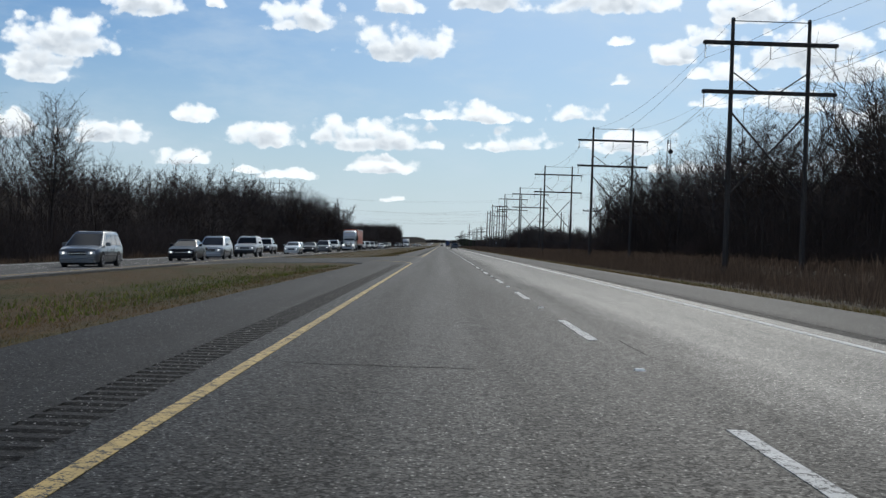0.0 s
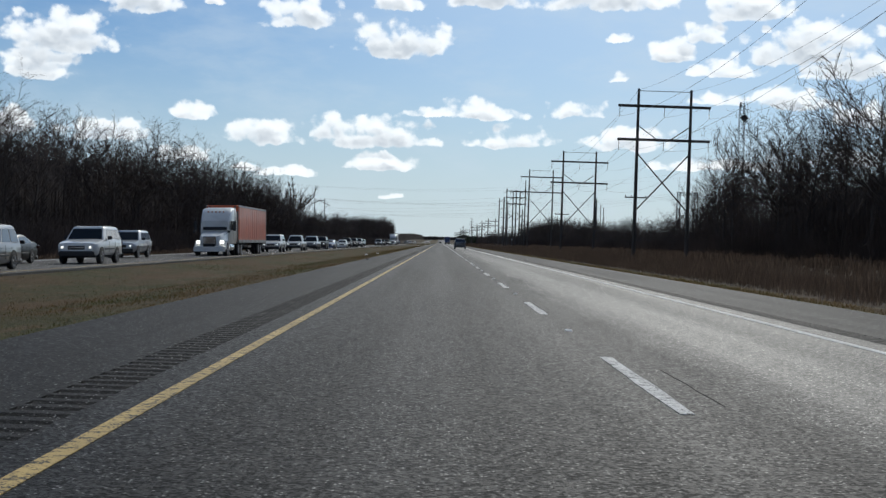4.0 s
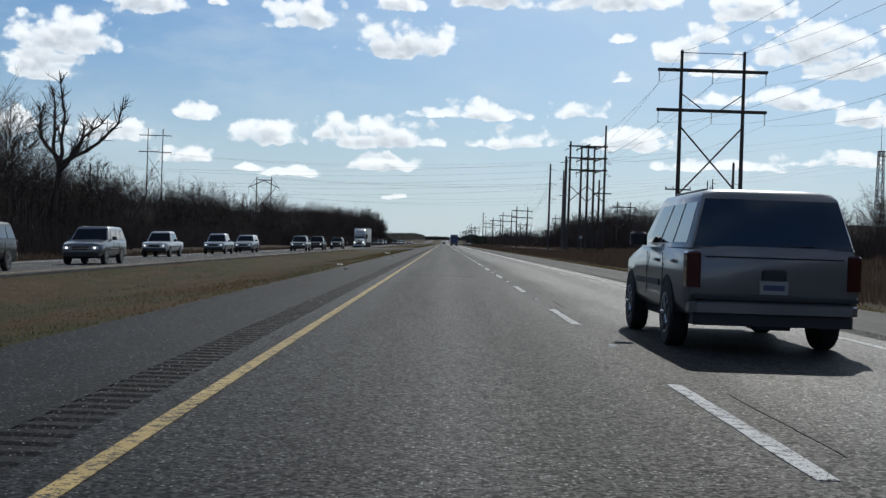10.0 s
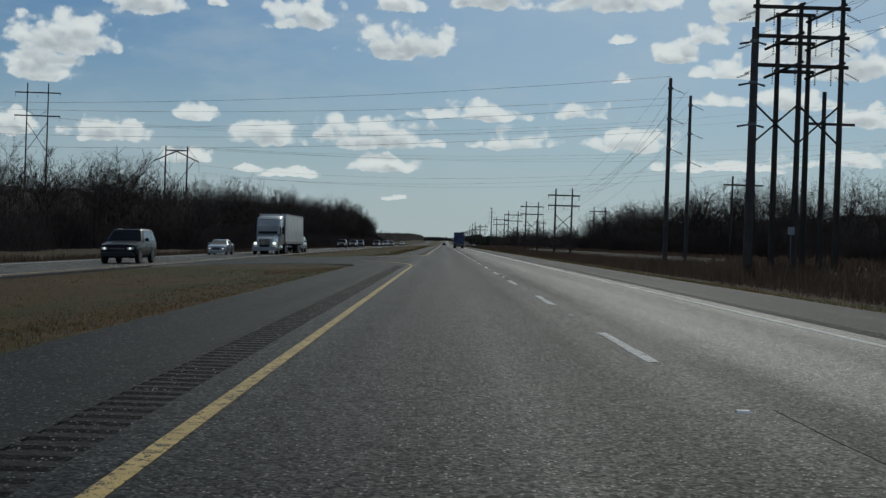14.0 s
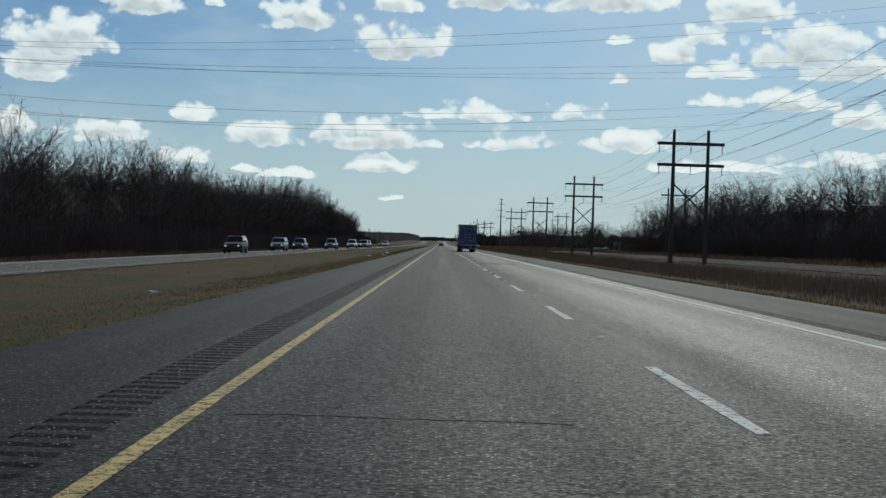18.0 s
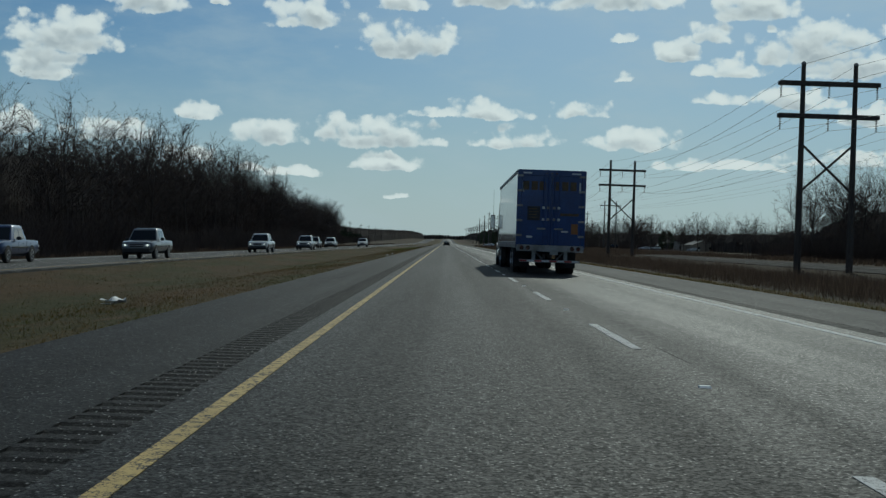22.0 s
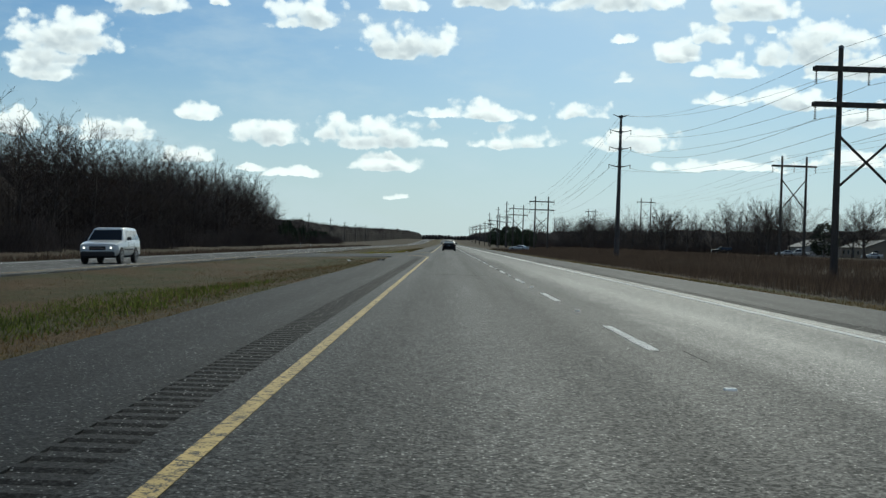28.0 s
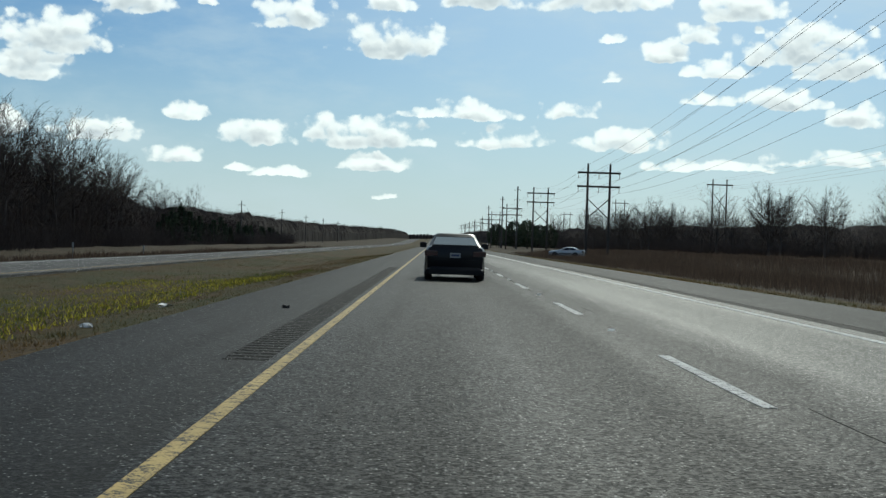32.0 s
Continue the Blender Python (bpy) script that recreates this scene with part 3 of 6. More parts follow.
def crossing(number, y0, y1):
    """A paved gap through the median with rounded noses."""
    rings = []
    near = along((y0 + y1) / 2, OPPOSITE)
    for k in range(17):
        u = k / 16
        x = SHOULDER_LEFT + 0.02 + (near + 0.02 - SHOULDER_LEFT) * u
        pinch = math.sin(math.pi * min(1, max(0, u))) ** 0.5
        a, b = y0 - 6 + 9.5 * pinch + 4 * u, y1 + 5 - 9.5 * pinch - 2 * u
        z = -0.012 + (-0.44 + 0.012) * u - 0.05 * math.sin(math.pi * u)
        rings.append([(x, a, z), (x, b, z), (x, b + 2.5, z - 0.35), (x, a - 2.5, z - 0.35)])
    setting("median_crossing_%d" % number, Shape().loft(rings), ASPHALT_SIDE, "paved crossover through the grass median with curved edges", "pavement")


for k, (a, b) in enumerate(CROSSINGS):
    crossing(k + 1, a, b)


# ---- painted lines ----
def rounded(stops, rounds=2):
    """Cut the corners of a line, so that it bends smoothly."""
    for _ in range(rounds):
        out = [stops[0]]
        for a, b in zip(stops, stops[1:]):
            out += [(a[0] + (b[0] - a[0]) * u, a[1] + (b[1] - a[1]) * u) for u in (0.25, 0.75)]
        stops = out + [stops[-1]]
    return stops


def yellow_run(stops, number, mat=PAINT_YELLOW, width=0.12):
    stops = rounded(stops)
    setting("edge_line_yellow_%d" % number, ribbon(stops, width, 0.006, 0.004), mat, "worn yellow edge line with cracked paint", "road line")


def straight(x, a, b, step=12):
    n = max(2, int((b - a) / step))
    return [(x, a + (b - a) * k / n) for k in range(n + 1)]


def turn_off(x, y):
    """A line that swings away into the crossing."""
    return [(x, y), (x - 0.12, y + 2), (x - 0.5, y + 4.2), (x - 1.1, y + 6.2), (x - 1.9, y + 7.9), (x - 3.0, y + 9.2)]


def turn_back(x, y):
    return [(x - 4.5, y - 5.2), (x - 2.6, y - 4.2), (x - 0.9, y - 2.7), (x - 0.3, y - 1.3), (x, y)]


yellow_run(straight(0.03, -60, 70) + turn_off(0.03, 71), 1)
yellow_run(turn_back(0.03, 112) + straight(0.03, 113, 549), 2)
yellow_run([(-0.05, 549.5)] + turn_off(-0.1, 551), 3)
yellow_run([(-3.4, 580), (-2.5, 585.5), (-1.6, 590.5), (-0.9, 594.5), (-0.4, 597.8), (-0.12, 600.8)] + straight(0.03, 604, 1070), 4)
yellow_run([(-0.1, 1070.5)] + turn_off(-0.15, 1072), 5)
yellow_run(turn_back(-0.2, 1113) + straight(-0.16, 1115, 1650) + [(-0.16, y) for y in ROAD_ENDS if y > 1650], 6)
setting("edge_line_white", ribbon([(7.24, y) for y in ROAD_ENDS], 0.13, 0.006, 0.004), PAINT_EDGE, "worn white edge line", "road line")

dash_kinds = []
rng = random.Random(4)
for k in range(4):
    shape = Shape()
    rings = []
    for j in range(8):
        w = 0.068 + rng.uniform(-0.008, 0.008) - (0.012 if j in (0, 7) else 0)
        y = DASH * j / 7 + (rng.uniform(-0.08, 0.08) if j in (0, 7) else 0)
        rings.append([(-w, y, 0.005), (w + rng.uniform(-0.006, 0.006), y, 0.005), (w, y, 0.001), (-w, y, 0.001)])
    dash_kinds.append(shape.loft(rings).mesh("lane_dash"))
    dash_kinds[-1].materials.append(PAINT_WHITE)
road_ob = bpy.data.objects["road"]
far_dashes = Shape()
for k in range(-4, 190):
    if k < 125:
        ob = part("lane_dash", dash_kinds[k % 4], None, road_ob)
        ob.location = (3.7 + rng.uniform(-0.015, 0.015), k * PERIOD, rise(k * PERIOD) + 0.001)
    else:
        y = k * PERIOD
        far_dashes.box((3.63, y, rise(y) - 0.01), (3.77, y + DASH, rise(y) + 0.006))
tagged(part("lane_dashes_far", far_dashes, PAINT_WHITE, road_ob), kind="stuff")

marker = Shape().loft([[(-0.05, -0.05, 0), (0.05, -0.05, 0), (0.05, 0.05, 0), (-0.05, 0.05, 0)], [(-0.045, -0.02, 0.018), (0.045, -0.02, 0.018), (0.045, 0.02, 0.018), (-0.045, 0.02, 0.018)]]).mesh("lane_reflector")
marker.materials.append(material("reflector_white", (0.7, 0.7, 0.68), 0.3))
for k in range(-1, 100):
    ob = part("lane_reflector", marker, None, road_ob)
    ob.location = (3.7, k * PERIOD + 8.3, 0.002)


def wander(x, a, b, step, reach, seed):
    r, out, off = random.Random(seed), [], 0.0
    y = a
    while y < b:
        off = max(-reach, min(reach, off + r.uniform(-reach, reach) * 0.5))
        out.append((x + off, y))
        y += step * r.uniform(0.6, 1.4)
    return out


seam, seam_rng, y = Shape(), random.Random(4), -30.0
while y < 1400:
    reach = seam_rng.uniform(0.8, 3.2)
    piece = ribbon(wander(4.04 + seam_rng.uniform(-0.04, 0.04), y, y + reach, 0.5, 0.035, int(y) + 40), seam_rng.uniform(0.005, 0.009), 0.003, 0.002)
    k = len(seam.v)
    seam.v += list(piece.v)
    seam.f += [tuple(i + k for i in f) for f in piece.f]
    y += reach + seam_rng.uniform(2, 14)
setting("lane_seam", seam, TAR, "dark broken seam between the lanes", "road seam")
for k, (y, x0, x1) in enumerate(((8, 0.3, 2.4), (139, 1.2, 3.5), (222, 0.5, 2.6), (293, 2.2, 5.2), (391, 0.3, 3.1), (426.5, 0.4, 4.2), (634, 0.3, 2.6), (700, 3.7, 5.2), (880, 1.2, 3.5), (1019, 0.2, 3))):
    line = [(p[1], y + (p[0] - x0) * 0.9) for p in wander(x0, x0, x1, 0.22, 0.14, k + 9)]
    setting("crack_%d" % (k + 1), ribbon(line, 0.011, 0.003, 0.002), TAR, "thin dark crack across the asphalt", "crack")


def asphalt_patch(number, x0, y0, x1, y1, seed):
    r = random.Random(seed)
    ring = []
    for k in range(72):
        w = 2 * math.pi * k / 72
        c, s = math.cos(w), math.sin(w)
        q = max(abs(c), abs(s)) ** 0.8
        ring.append(((x0 + x1) / 2 + (x1 - x0) / 2 * c / q * r.uniform(0.9, 1.05), (y0 + y1) / 2 + (y1 - y0) / 2 * s / q * r.uniform(0.9, 1.05)))
    shape = Shape().loft([[(x, y, -0.01) for x, y in ring], [(x, y, 0.004) for x, y in ring]])
    setting("road_patch_%d" % number, shape, ASPHALT_DARK, "dark asphalt repair patch with a ragged outline", "road patch")


asphalt_patch(1, 3.5, 325.2, 6.7, 328.4, 2)
asphalt_patch(2, 3.05, 703.4, 4.3, 707.6, 3)
asphalt_patch(3, 4.7, 703.5, 6.3, 707.5, 5)


def frontage_road():
    ys = [*range(-60, 1700, 20), 2200, 3000]
    stops = [(along(y, FRONTAGE), y) for y in ys]
    setting("frontage_road", ribbon(stops, 6.6, 0.05, 0.3, land), GRAVEL, "pale narrow frontage road beyond the ditch", "road")


frontage_road()


# ---- power lines ----
def hang(shape, a, b, sag, r=0.018, n=14):
    """A cable from a to b with its sag."""
    a, b = Vector(a), Vector(b)
    pts = [a.lerp(b, k / n) - Vector((0, 0, 4 * sag * (k / n) * (1 - k / n))) for k in range(n + 1)]
    shape.pipe(pts, [r] * (n + 1), 3)


def insulator(name, top, length, parent, lean=(0, 0)):
    shape = Shape()
    n = 7
    for k in range(n):
        z = -length * (k + 0.5) / n
        shape.lathe([(z - 0.035, 0.03), (z, 0.11), (z + 0.02, 0.03)], (0, 0, 0), 6, "z")
    shape.tube((0, 0, 0), (0, 0, -length), 0.022, 0.022, 4)
    ob = part(name, shape, PORCELAIN, parent)
    ob.location = top
    ob.rotation_euler = (lean[1], lean[0], 0)
    return ob


HANG_POINTS = {}


def h_frame(key, x, y, gap, arms, top, over, brace, extra_arm=None, shield=True, wood=WOOD_POLE, group="power line frames"):
    """Two tall poles with crossarms, an X-brace and hanging insulators."""
    ob = thing("power_line_frame", "tall two-pole wooden power line frame with crossarms and cross bracing", "power pole", group, at=(x, y, land(x + gap / 2, y) - 0.4))
    up = -land(x + gap / 2, y) + 0.4
    for px in (0, gap):
        part("pole", Shape().tube((px, 0, 0), (px, 0, top + up), 0.25, 0.15, 8), wood, ob, smooth=True)
        part("pole_cap", Shape().lathe([(0, 0.17), (0.12, 0.15), (0.2, 0.04)], (px, 0, top + up), 8, "z"), GALVANIZED, ob)
    points = []
    for z in arms:
        for dy in (-0.22, 0.22):
            part("crossarm", Shape().box((-over, dy - 0.06, z + up - 0.14), (gap + over, dy + 0.06, z + up + 0.14), 0.02), wood, ob)
        for px in (-over + 0.15, gap / 2, gap + over - 0.15):
            insulator("insulator", (px, 0, z + up - 0.14), 1.15 if gap > 5 else 0.8, ob)
            points.append((x + px, y, z - (1.3 if gap > 5 else 0.95)))
    z0, z1 = brace
    for a, b in ((0, gap), (gap, 0)):
        part("cross_brace", Shape().tube((a, 0.05 if a else -0.05, z0 + up), (b, 0.05 if a else -0.05, z1 + up), 0.085, 0.085, 6), wood, ob)
    if gap > 5:
        for s, e in ((0, gap * 0.36), (gap, gap * 0.64)):
            part("knee_brace", Shape().tube((s, 0, arms[-1] + up + 1.7), (e, 0, arms[-1] + up + 0.1), 0.06, 0.06, 6), wood, ob)
    if shield:
        part("shield_bar", Shape().tube((0, 0, top + up - 0.1), (gap, 0, top + up - 0.1), 0.04, 0.04, 6), GALVANIZED, ob)
    if extra_arm:
        part("crossarm", Shape().box((-1.3, -0.32, extra_arm + up - 0.07), (1.3, -0.2, extra_arm + up + 0.07), 0.01), wood, ob, "short lower crossarm")
        for px in (-1.2, -0.5, 1.2):
            part("pin_insulator", Shape().lathe([(0, 0.03), (0.08, 0.07), (0.16, 0.05), (0.2, 0.02)], (px, -0.26, extra_arm + up + 0.07), 8, "z"), PORCELAIN, ob)
    HANG_POINTS[key] = points + [(x, y, top), (x + gap, y, top)]
    return ob


for k, (y, z, tall) in enumerate(((6, 18.3, 20.2), (100, 18.4, 20.3), (195.5, 18.3, 20.2), (288.9, 18.1, 20.0), (381, 17.3, 19.2), (474.6, 19.15, 21.0))):
    h_frame("big%d" % k, 24.9, y, 6.25, (z, z - 4.0), tall, 2.35, (z - 5.6, z - 12.5), 7.2)
for k, (y, z) in enumerate(((754.2, 12.0), (850, 12.4), (948, 12.2), (1050, 12.4), (1310, 12.8), (1418, 13.8), (1530, 13.2), (1640, 13.5))):
    h_frame("small%d" % k, 24.75, y, 3.45, (z, z - 2.15), z + 1.25, 1.6, (z - 4.0, z - 7.2), None, False)
for k, y in enumerate((1760, 1880, 2000, 2130, 2260)):
    h_frame("far%d" % k, 25.5, y, 3.6, (13.6 + rise(y), 11.4 + rise(y)), 15 + rise(y), 1.6, (9.5 + rise(y), 6 + rise(y)), None, False)
for k, (x, y, z) in enumerate(((49.5, 700, 12.5), (49.5, 896, 13.0), (50.5, 1161, 14.1), (72.5, 1440, 18.4), (74, 1626, 19.5), (76, 1850, 20.0))):
    h_frame("side%d" % k, x, y, 3.6, (z,), z + 1.3, 1.5, (z - 2.0, z - 6.5), None, False, group="side line frames")

STRUNG = [("big%d" % k, "big%d" % (k + 1)) for k in range(5)] + [("small%d" % k, "small%d" % (k + 1)) for k in (0, 1, 2, 4, 5, 6)] + [("far%d" % k, "far%d" % (k + 1)) for k in range(4)]
STRUNG += [("side%d" % k, "side%d" % (k + 1)) for k in range(5)]
for a, b in STRUNG:
    wires = thing("power_cables", "thin aluminium cables sagging from frame to frame", "cable", "cable spans")
    for p, q in zip(HANG_POINTS[a], HANG_POINTS[b]):
        shape = Shape()
        hang(shape, p, q, 1.9 if a[0] == "b" else 1.4, 0.014)
        part("cable", shape, CABLE, wires)


def dead_end(x, y):
    """The heavy corner structure where several lines end."""
    ob = thing("corner_power_structure", "dense wooden corner power structure of many poles and crossarms", "power pole", at=(x, y, -0.3))
    poles = ((0, 0, 20.9), (2.4, 3, 20.2), (3.3, 0, 20.4), (4.8, 3, 20.0), (6.45, 0, 24.0), (5.7, 1.5, 14.0))
    for px, py, h in poles:
        part("pole", Shape().tube((px, py, 0), (px, py, h), 0.27, 0.16, 8), WOOD_POLE, ob, smooth=True)
    for z in (19.9, 17.7, 15.5):
        part("crossarm", Shape().box((-0.4, -0.35, z), (6.9, -0.2, z + 0.28), 0.02), WOOD_POLE, ob)
        part("crossarm", Shape().box((2.1, 2.7, z), (5.2, 2.85, z + 0.28), 0.02), WOOD_POLE, ob)
        for px, py in ((3.3, 0), (6.45, 0)):
            part("side_arm", Shape().tube((px - 1.9, py + 3, z - 0.35), (px + 0.2, py - 0.2, z + 0.5), 0.11, 0.11, 6), WOOD_POLE, ob)
        for px in (1.2, 2.9, 4.4, 5.6):
            insulator("insulator", (px, -0.28, z), 1.3, ob)
        for py in (-0.4, 2.0):
            insulator("strain_insulator", (6.6, py, z - 0.3), 1.2, ob, (-1.1, 0))
            insulator("strain_insulator", (0.0, py, z - 0.2), 1.0, ob, (1.2, 0))
    for a, b in (((0, 12.8), (3.3, 9.8)), ((0, 9.8), (3.3, 12.8)), ((3.3, 12.8), (6.45, 9.8)), ((3.3, 9.8), (6.45, 12.8))):
        part("cross_brace", Shape().tube((a[0], 0.1, a[1]), (b[0], 0.1, b[1]), 0.08, 0.08, 6), WOOD_POLE, ob)
    part("crossarm", Shape().box((4.4, 1.1, 11.4), (8.0, 1.25, 11.6), 0.02), WOOD_POLE, ob, "short lower crossarm")


dead_end(24.6, 583)


def single_pole(x, y, tall, arms, label, radius=0.27, braces=3):
    ob = thing("power_pole", label, "power pole", "single power poles", at=(x, y, land(x, y) - 0.3))
    part("pole", Shape().tube((0, 0, 0), (0, 0, tall), radius, radius * 0.62, 10), STEEL_POLE, ob, smooth=True)
    for k in range(braces):
        z = tall - 1.0 - k * 3.0
        if arms == "post":
            for side in (-1, 1):
                part("line_post", Shape().tube((0, 0, z), (0.95 * side, 0.5, z - 0.15), 0.05, 0.08, 6), PORCELAIN, ob)
            part("band", Shape().lathe([(-0.1, radius * 0.95), (0.1, radius * 0.95)], (0, 0, z), 10, "z"), GALVANIZED, ob)
        else:
            insulator("strain_insulator", (0.2, 0, z), 1.3, ob, (-1.2, 0))
            part("band", Shape().lathe([(-0.12, radius * 0.95), (0.12, radius * 0.95)], (0, 0, z), 10, "z"), GALVANIZED, ob)
    return ob


single_pole(23.45, 613, 18.9, "strain", "plain dark steel power pole with strain insulators")
single_pole(27.0, 621, 17.9, "strain", "plain dark steel power pole with strain insulators", 0.24)
single_pole(23.5, 579, 18.2, "post", "thick dark steel power pole with post insulators", 0.34)
single_pole(57.4, 594.5, 18.3, "strain", "thick dark steel power pole with strain insulators", 0.36, 2)
single_pole(63, 640, 17.5, "strain", "plain dark steel power pole with strain insulators", 0.22, 2)
single_pole(69, 675, 19.0, "strain", "plain dark steel power pole with strain insulators", 0.22, 2)
single_pole(71, 681, 17.8, "strain", "plain dark steel power pole with strain insulators", 0.22, 2)
for y in (1500, 1585, 1705):
    single_pole(26.2, y, 19.5, "post", "tall dark steel power pole with post insulators", 0.3)
for y in (1450, 1540, 1620, 1700, 1790):
    single_pole(-50, y, 11.5, "post", "distant dark roadside utility pole", 0.18, 1)


def mast_pole(x, y, tall):
    """The tall steel pole with curved pairs of arms."""
    ob = thing("steel_transmission_pole", "tall brown steel transmission pole with paired curved arms", "power pole", at=(x, y, land(x, y)))
    part("pole", Shape().tube((0, 0, 0), (0, 0, tall), 0.38, 0.17, 12), STEEL_POLE, ob, smooth=True)
    part("base_flange", Shape().lathe([(0, 0.55), (0.12, 0.55), (0.14, 0.42)], (0, 0, 0), 12, "z"), STEEL_POLE, ob)
    for z, reach in ((tall - 0.15, 1.15), (tall - 2.4, 1.55), (tall - 4.9, 1.6), (tall - 7.5, 1.6)):
        part("collar", Shape().lathe([(-0.18, 0.3), (0.18, 0.28)], (0, 0, z), 12, "z"), STEEL_POLE, ob)
        for side in (-1, 1):
            shape = Shape()
            last = Vector((0, 0, z))
            for k in range(1, 5):
                u = k / 4
                p = Vector((side * reach * u, 0, z + 0.32 * u * u))
                shape.tube(last, p, 0.11 - 0.015 * k, 0.1 - 0.015 * k, 6)
                last = p
            part("arm", shape, STEEL_POLE, ob)
            if reach > 1.2:
                insulator("insulator", (side * reach * 0.97, 0, z + 0.28), 0.55, ob)
    HANG_POINTS["mast"] = [(x + s * 1.55, y, tall + z) for z in (-2.7, -5.2, -7.8) for s in (-1, 1)] + [(x, y, tall), (x + 0.5, y, tall)]


mast_pole(26.5, 1160.5, 20.75)
for a, b in (("small3", "mast"), ("mast", "small4")):
    wires = thing("power_cables", "thin aluminium cables between steel pole and wooden frame", "cable", "cable spans")
    for p, q in zip(HANG_POINTS[a], HANG_POINTS[b]):
        shape = Shape()
        hang(shape, p, q, 1.6, 0.015)
        part("cable", shape, CABLE, wires)
wires = thing("power_cables", "thin aluminium cables running into the corner structure", "cable", "cable spans")
for k, p in enumerate(HANG_POINTS["big5"]):
    shape = Shape()
    hang(shape, p, (24.7 + (k % 3) * 3.1, 583, 19.9 - 2.2 * (k // 3)), 1.8, 0.014)
    part("cable", shape, CABLE, wires)
wires = thing("power_cables", "thin aluminium cables leaving the corner structure", "cable", "cable spans")
for k, p in enumerate(HANG_POINTS["small0"]):
    shape = Shape()
    hang(shape, (23.5 + (k % 2) * 3.4, 613 + (k % 2) * 8, 18.3 - 1.6 * (k // 2)), p, 2.4, 0.014)
    part("cable", shape, CABLE, wires)


def k_frame(x, y, gap, top, label):
    """Two poles with arms that slope from a peak between them, braced from the pole tops."""
    ob = thing("peaked_power_frame", label, "power pole", at=(x, y, land(x, y)))
    up = top - land(x, y)
    mid = gap / 2
    for px in (0, gap):
        part("pole", Shape().tube((px, 0, 0), (px, 0, up), 0.24, 0.16, 8), WOOD_POLE, ob, smooth=True)
    part("crossarm", Shape().box((-0.15, -0.12, up - 1.15), (gap + 0.15, 0.12, up - 0.85), 0.02), WOOD_POLE, ob)
    for side in (-1, 1):
        reach = mid + 2.65
        end = Vector((mid + side * reach, 0, up - 3.5))
        part("sloping_arm", Shape().tube((mid - side * 0.2, 0.2 * side, up - 1.1), end, 0.15, 0.13, 6), WOOD_POLE, ob)
        part("brace", Shape().tube((mid + side * mid, 0, up - 0.3), end, 0.055, 0.055, 6), GALVANIZED, ob)
        part("cross_brace", Shape().tube((mid + side * (mid + 1.7), 0.1 * side, up - 3.15), (mid - side * (mid - 0.9), 0.1 * side, up - 10.8), 0.085, 0.085, 6), WOOD_POLE, ob)
        insulator("insulator", (end.x, 0, end.z), 2.2, ob)
    insulator("insulator", (mid, 0, up - 1.2), 2.4, ob)
    HANG_POINTS["peaked"] = [(x - 2.65, y, top - 5.8), (x + mid, y, top - 3.8), (x + gap + 2.65, y, top - 5.8), (x, y, top), (x, y + 0.2, top - 0.3), (x + gap, y, top)]


k_frame(-61.2, 772, 4.85, 20.9, "weathered two-pole power frame with sloping peaked arms above the woods")
h_frame("left", -111, 828, 5.6, (37.8, 31.6), 40.2, 3.3, (30.0, 22.0), None, False, group="tall line frames")
h_frame("right", 187, 738, 5.6, (51.0, 46.0), 53.5, 3.3, (44.0, 36.0), None, False, group="tall line frames")
wires = thing("power_cables", "long cables crossing high over the highway between tall frames", "cable", "cable spans")
for p, q in (((-114, 828, 31.9), (186, 738, 50.6)), ((-105, 828, 31.2), (195, 738, 50.0))):
    shape = Shape()
    hang(shape, p, q, 11.4, 0.022, 30)
    part("cable", shape, CABLE, wires)
wires = thing("power_cables", "shield and phase cables from the peaked frame over the highway", "cable", "cable spans")
for p, q, sag in zip(HANG_POINTS["peaked"], ((191, 738, 48.6), (187, 738, 49.2), (194, 738, 49.8), (187, 738.5, 39.4), (190, 738.5, 38.6), (193, 738.5, 37.0)), (12.7, 13.2, 13.7, 7.3, 7.5, 7.6)):
    shape = Shape()
    hang(shape, p, q, sag, 0.02, 30)
    part("cable", shape, CABLE, wires)
single_pole(-80, 640, 17.4, "strain", "plain dark power pole among the trees", 0.26)
wires = thing("power_cables", "level cables over the highway to the corner poles", "cable", "cable spans")
for p, q in (((-80, 640, 16.2), (23.45, 613, 18.4)), ((-80, 640, 13.4), (23.45, 613, 15.6)), ((-80, 640, 11.4), (23.45, 613, 13.0)), ((-80, 640.3, 15.9), (27, 621, 17.4)), ((-80, 640.3, 13.0), (27, 621, 14.6))):
    shape = Shape()
    hang(shape, p, q, 1.6, 0.018, 22)
    part("cable", shape, CABLE, wires)


def lattice(shape, x0, x1, y0, y1, z0, z1, taper, bays, r=0.05):
    """Four legs with zigzag bracing; taper: the top's width as a share of the base's."""
    cx, cy = (x0 + x1) / 2, (y0 + y1) / 2
    last = None
    for k in range(bays + 1):
        u = k / bays
        s = 1 + (taper - 1) * u
        ring = [Vector((cx + (x - cx) * s, cy + (y - cy) * s, z0 + (z1 - z0) * u)) for x, y in ((x0, y0), (x1, y0), (x1, y1), (x0, y1))]
        if last:
            for i in range(4):
                shape.tube(last[i], ring[i], r * 1.5, r * 1.5, 4, False)
                a, b = (i, (i + 1) % 4) if k % 2 else ((i + 1) % 4, i)
                shape.tube(last[a], ring[b], r, r, 3, False)
                shape.tube(ring[i], ring[(i + 1) % 4], r, r, 3, False)
        last = ring


